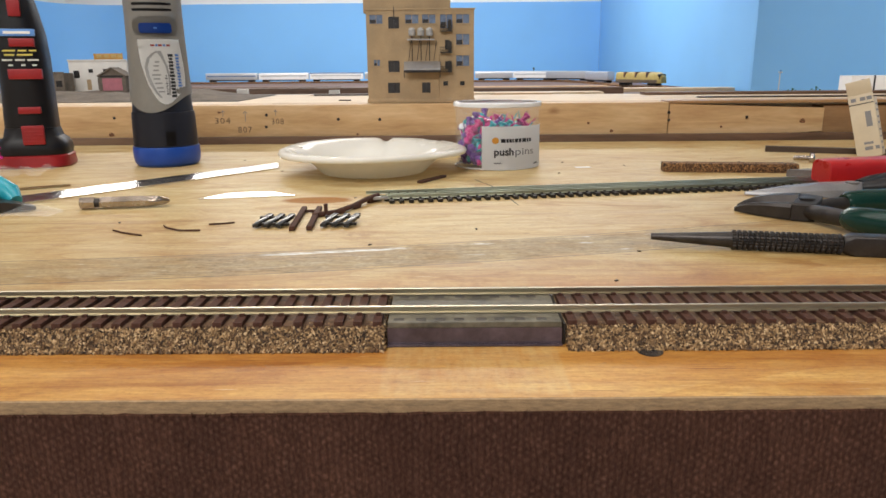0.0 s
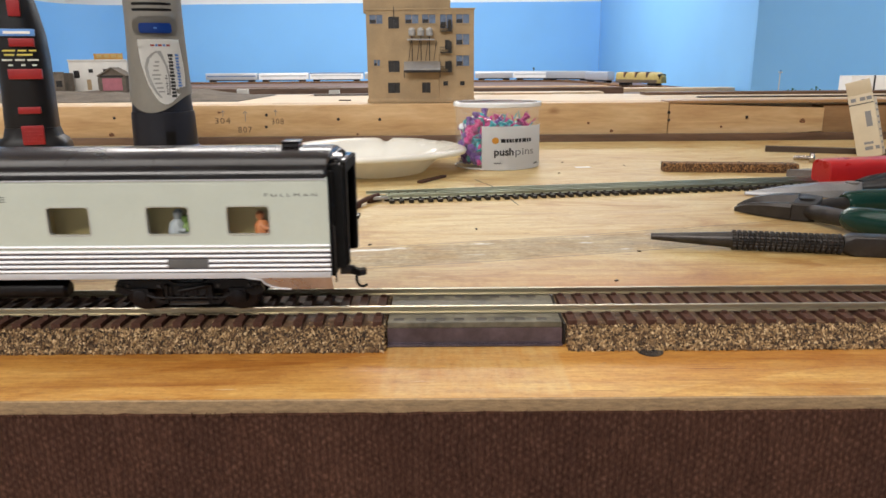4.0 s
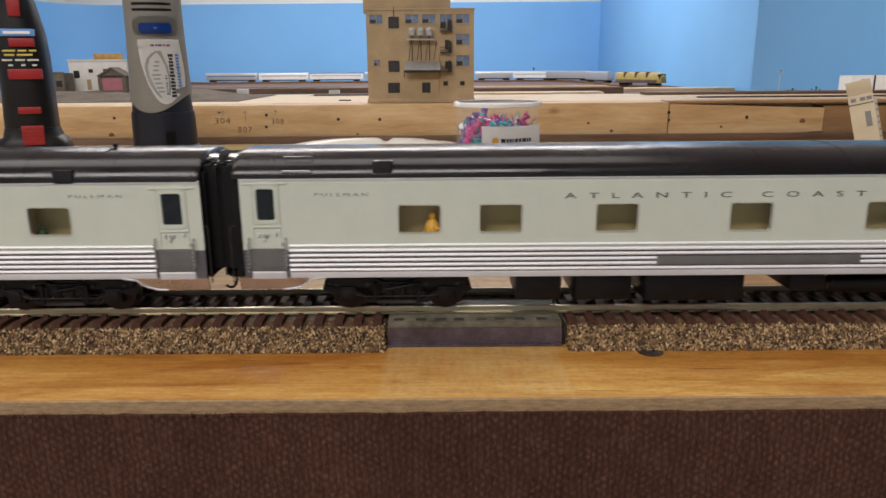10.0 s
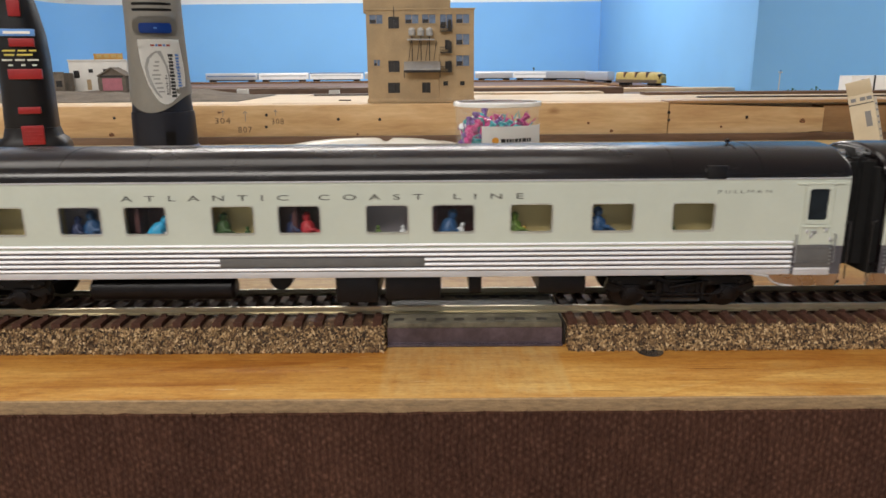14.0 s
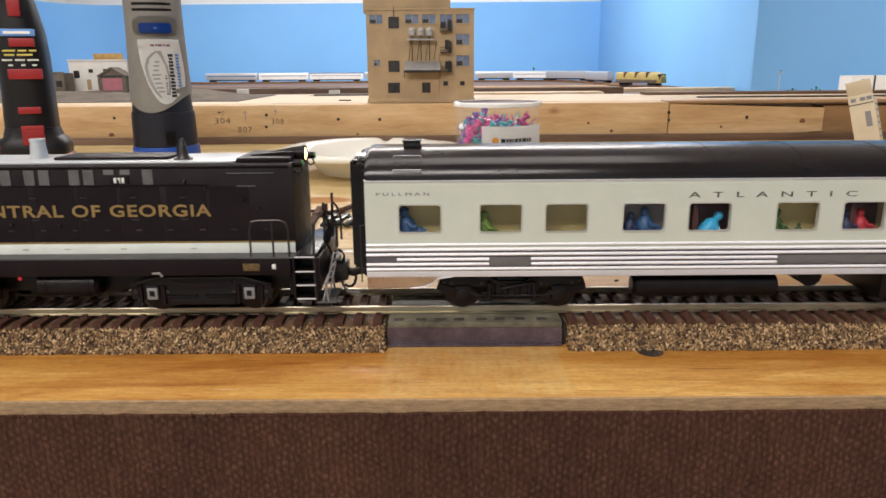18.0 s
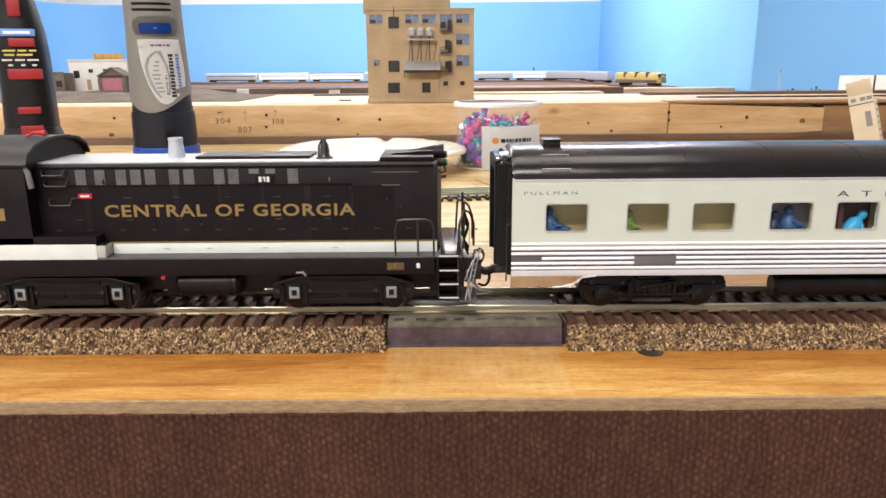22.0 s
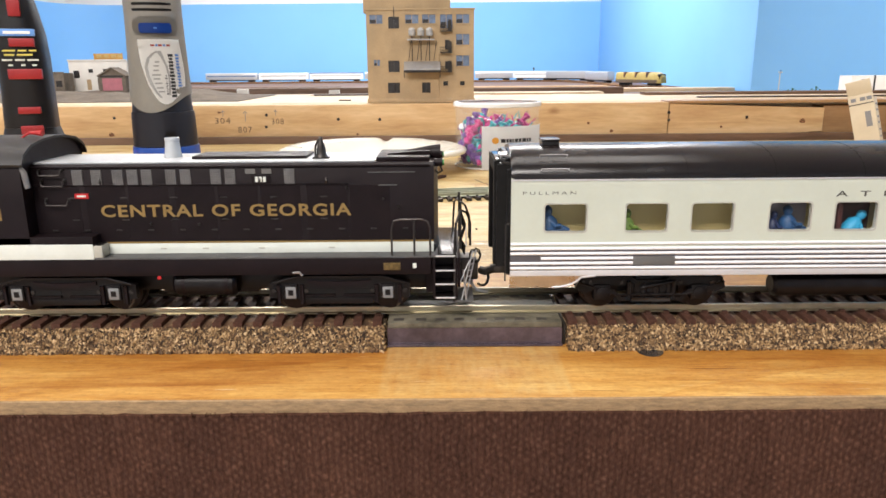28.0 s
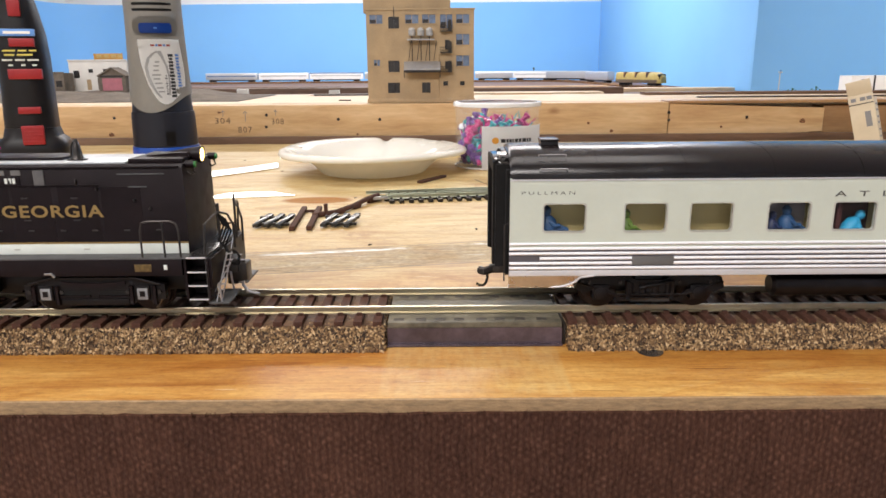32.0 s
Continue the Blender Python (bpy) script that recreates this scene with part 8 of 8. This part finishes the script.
# ---- right-hand side bench ----
bx = thing("white_box", 1146, 1700, -2, "white cardboard box on the side bench", "box", 0)
part("body", box(B(), -78, 78, 0, 60, 0, 50, 0.8), PAPER, bx)
part("tape", box(B(), -20, -15, -0.4, 0.2, 0, 50.4), PRINT_DARK, bx, "dark strap")
part("print_bar", box(B(), -52, -30, -0.4, 0.2, 34, 41), PRINT_GREY, bx)
crossbuck = thing("crossing_signal", 787, 1500, -2, "thin white crossing signal post", "signal")
part("post", tube(B(), [(0, 0, 0), (0, 0, 68)], 1.1, 8), WHITE_BUILD, crossbuck)
part("base", box(B(), -6, 6, -6, 6, 0, 9, 0.5), WHITE_BUILD, crossbuck)
part("arm", box(B(), -5, 5, -1.6, -0.8, 61, 63.5), WHITE_BUILD, crossbuck, "", (0, 0, 0, 0, 0, 0))
part("lamp", tube(B(), [(0, -1.2, 66), (0, -2.6, 66)], 2.4, 12), PRINT_BLUE, crossbuck)


def toy_bush(x, y, h, seed):
    r = random.Random(seed)
    t = thing("model_bush", x, y, -2, "small dark green model bush", "model bush", 0, "model bushes")
    part("stem", tube(B(), [(0, 0, 0), (0.5, 0, h * 0.5)], 0.8, 6, [0.9, 0.5]), BROWN_WOOD, t)
    bm = B()
    for _ in range(60):
        a, k = r.uniform(0, 6.28), r.random()
        rr = r.uniform(0, 5.5) * (1 - k * 0.6)
        c = Vector((rr * math.cos(a), rr * math.sin(a), h * (0.25 + 0.7 * k)))
        q = [bm.verts.new(c + Vector((r.uniform(-2, 2), r.uniform(-2, 2), r.uniform(-2, 2)))) for _ in range(4)]
        for f in ((0, 1, 2), (0, 2, 3), (0, 1, 3), (1, 2, 3)):
            bm.faces.new([q[j] for j in f])
    part("crown", bm, GREEN_LEAF, t, "clumped dark green foliage")


for i, (x, h) in enumerate(((858, 20), (868, 24), (876, 19), (915, 22), (926, 27), (936, 20))):
    toy_bush(x, 1600, h, i)
rv = thing("red_model_van", 985, 1640, -2, "tiny red model van on the side bench", "model van")
part("body", box(B(), -13, 13, -6, 6, 3, 15, 1.2), RED, rv)
part("windscreen", box(B(), 8, 13.2, -5.5, 5.5, 10, 14, 0.4), WINDOW_DARK, rv)
for x in (-8, 8):
    for y in (-6, 6):
        part("wheel", tube(B(), [(x, y - 0.8, 3), (x, y + 0.8, 3)], 3, 12), RUBBER, rv)
yb = thing("yellow_drum", 842, 1620, -2, "tiny yellow model drum", "drum")
part("drum", lathe(B(), [(3, 0), (3.2, 0.5), (3.2, 10), (2.8, 10.6)], n=14), YELLOW, yb)

# ---- ties of the main track ----
def tie_bmesh():
    bm = B()
    box(bm, -1.3, 1.3, -15.9, 15.9, 4.5, 7.0, 0.15)
    for y in (-10.4, -7.1, 7.1, 10.4):
        box(bm, -0.75, 0.75, y - 0.45, y + 0.45, 7.0, 7.75)
    return bm


tie_me = finish(tie_bmesh(), TIE, "tie")
spots = [-83.3 + 5.8 * k for k in range(-138, 12)] + [36.6 + 5.75 * k for k in range(150)]
rng = random.Random(2)
for x in spots:
    if -18.5 < x < 35.6:
        continue
    o = new("tie", tie_me)
    o.matrix_basis = pose((x + rng.uniform(-0.15, 0.15)) * MM, rng.uniform(-0.25, 0.25) * MM, 0, 0, 0, rng.uniform(-0.5, 0.5))
    o.parent = track
bm = B()
for x in [-83.3 - 5.8 * k for k in range(139, 274)] + [36.6 + 5.75 * k for k in range(150, 286)]:
    box(bm, x - 1.38, x + 1.38, -16.6, 16.6, 4.5, 7.1)
rest = part("tie_bed", bm, TIE, track)
tagged(rest, "brown plastic ties", kind="stuff")
for x0, x1 in ((-1690, -18), (36, 1690)):
    for y in (-5.6, 5.6):
        part("tie_web", box(B(), x0, x1, y - 0.5, y + 0.5, 4.6, 5.6), TIE, track)


# ---- what moves ----
TRAIN = [(0.0, -794.3), (0.5, -772.0), (1.0, -749.8), (1.5, -727.5), (2.0, -705.2), (2.5, -682.9), (3.0, -660.8), (3.5, -638.7), (4.5, -595.2), (5.5, -551.6), (6.0, -530.1), (6.5, -508.3), (7.0, -486.4), (7.5, -464.5),
         (8.0, -442.3), (8.5, -420.2), (9.0, -398.3), (9.5, -376.3), (10.0, -354.4), (10.5, -332.3), (11.0, -309.9), (11.5, -288.1), (12.0, -265.9), (12.5, -243.5),
         (13.0, -221.4), (13.5, -199.4), (14.0, -177.1), (14.5, -155.1), (15.5, -110.9), (16.5, -66.8), (17.0, -45.0), (17.5, -31.7), (18.0, -21.8), (18.5, -12.0),
         (19.0, 1.9), (19.5, 13.8), (20.0, 17.8), (20.5, 18.6), (21.0, 18.6), (27.5, 18.6), (28.0, 18.3), (28.5, 18.0), (29.0, 18.0), (32.0, 18.0)]
ENGINE_AWAY = [(28.0, -2.8), (28.25, -11.4), (28.5, -22.8), (28.75, -35.4), (29.0, -47.7), (29.25, -57.0), (29.5, -63.3), (29.75, -67.8), (30.0, -70.7), (30.5, -72.6), (31.0, -72.7), (32.0, -72.6)]
ENGINE = [(t, x - 20.4) for t, x in TRAIN if t < 27.9] + ENGINE_AWAY


def spot(rows, t):
    for (t0, a), (t1, b) in zip(rows, rows[1:]):
        if t0 <= t <= t1:
            return a + (b - a) * (t - t0) / (t1 - t0)
    return rows[-1][1]


def motions():
    for ob, rows, off in ((CAR_A, TRAIN, 296.6), (CAR_B, TRAIN, 0.0), (LOCO, ENGINE, 0.0)):
        walk(ob, [(t, pose((x + off) * MM, 0, RAIL_TOP * MM)) for t, x in rows])
    # the lamp shows its lit face but while the engine runs backwards
    seat = (0.75 * MM, 0, (53.6 - RAIL_TOP) * MM)
    walk(LAMP[0], [(t, pose(*seat, 0, 0, a)) for t, a in ((0.0, 0), (26.0, 0), (26.2, 60), (26.4, 120), (26.6, 180), (31.1, 180), (31.16, 120), (31.23, 60), (31.3, 0), (32.0, 0))])
    for ob, x, r in SPINNERS:
        rows = ENGINE if LOCO in (ob.parent.parent, ob.parent) else TRAIN
        steps = []
        t = 0.0
        while t < 32.01:
            steps.append((t, pose(x * MM, 0, r * MM, 0, math.degrees(spot(rows, t) / r), 0)))
            t += 0.25
        walk(ob, steps)


motions()
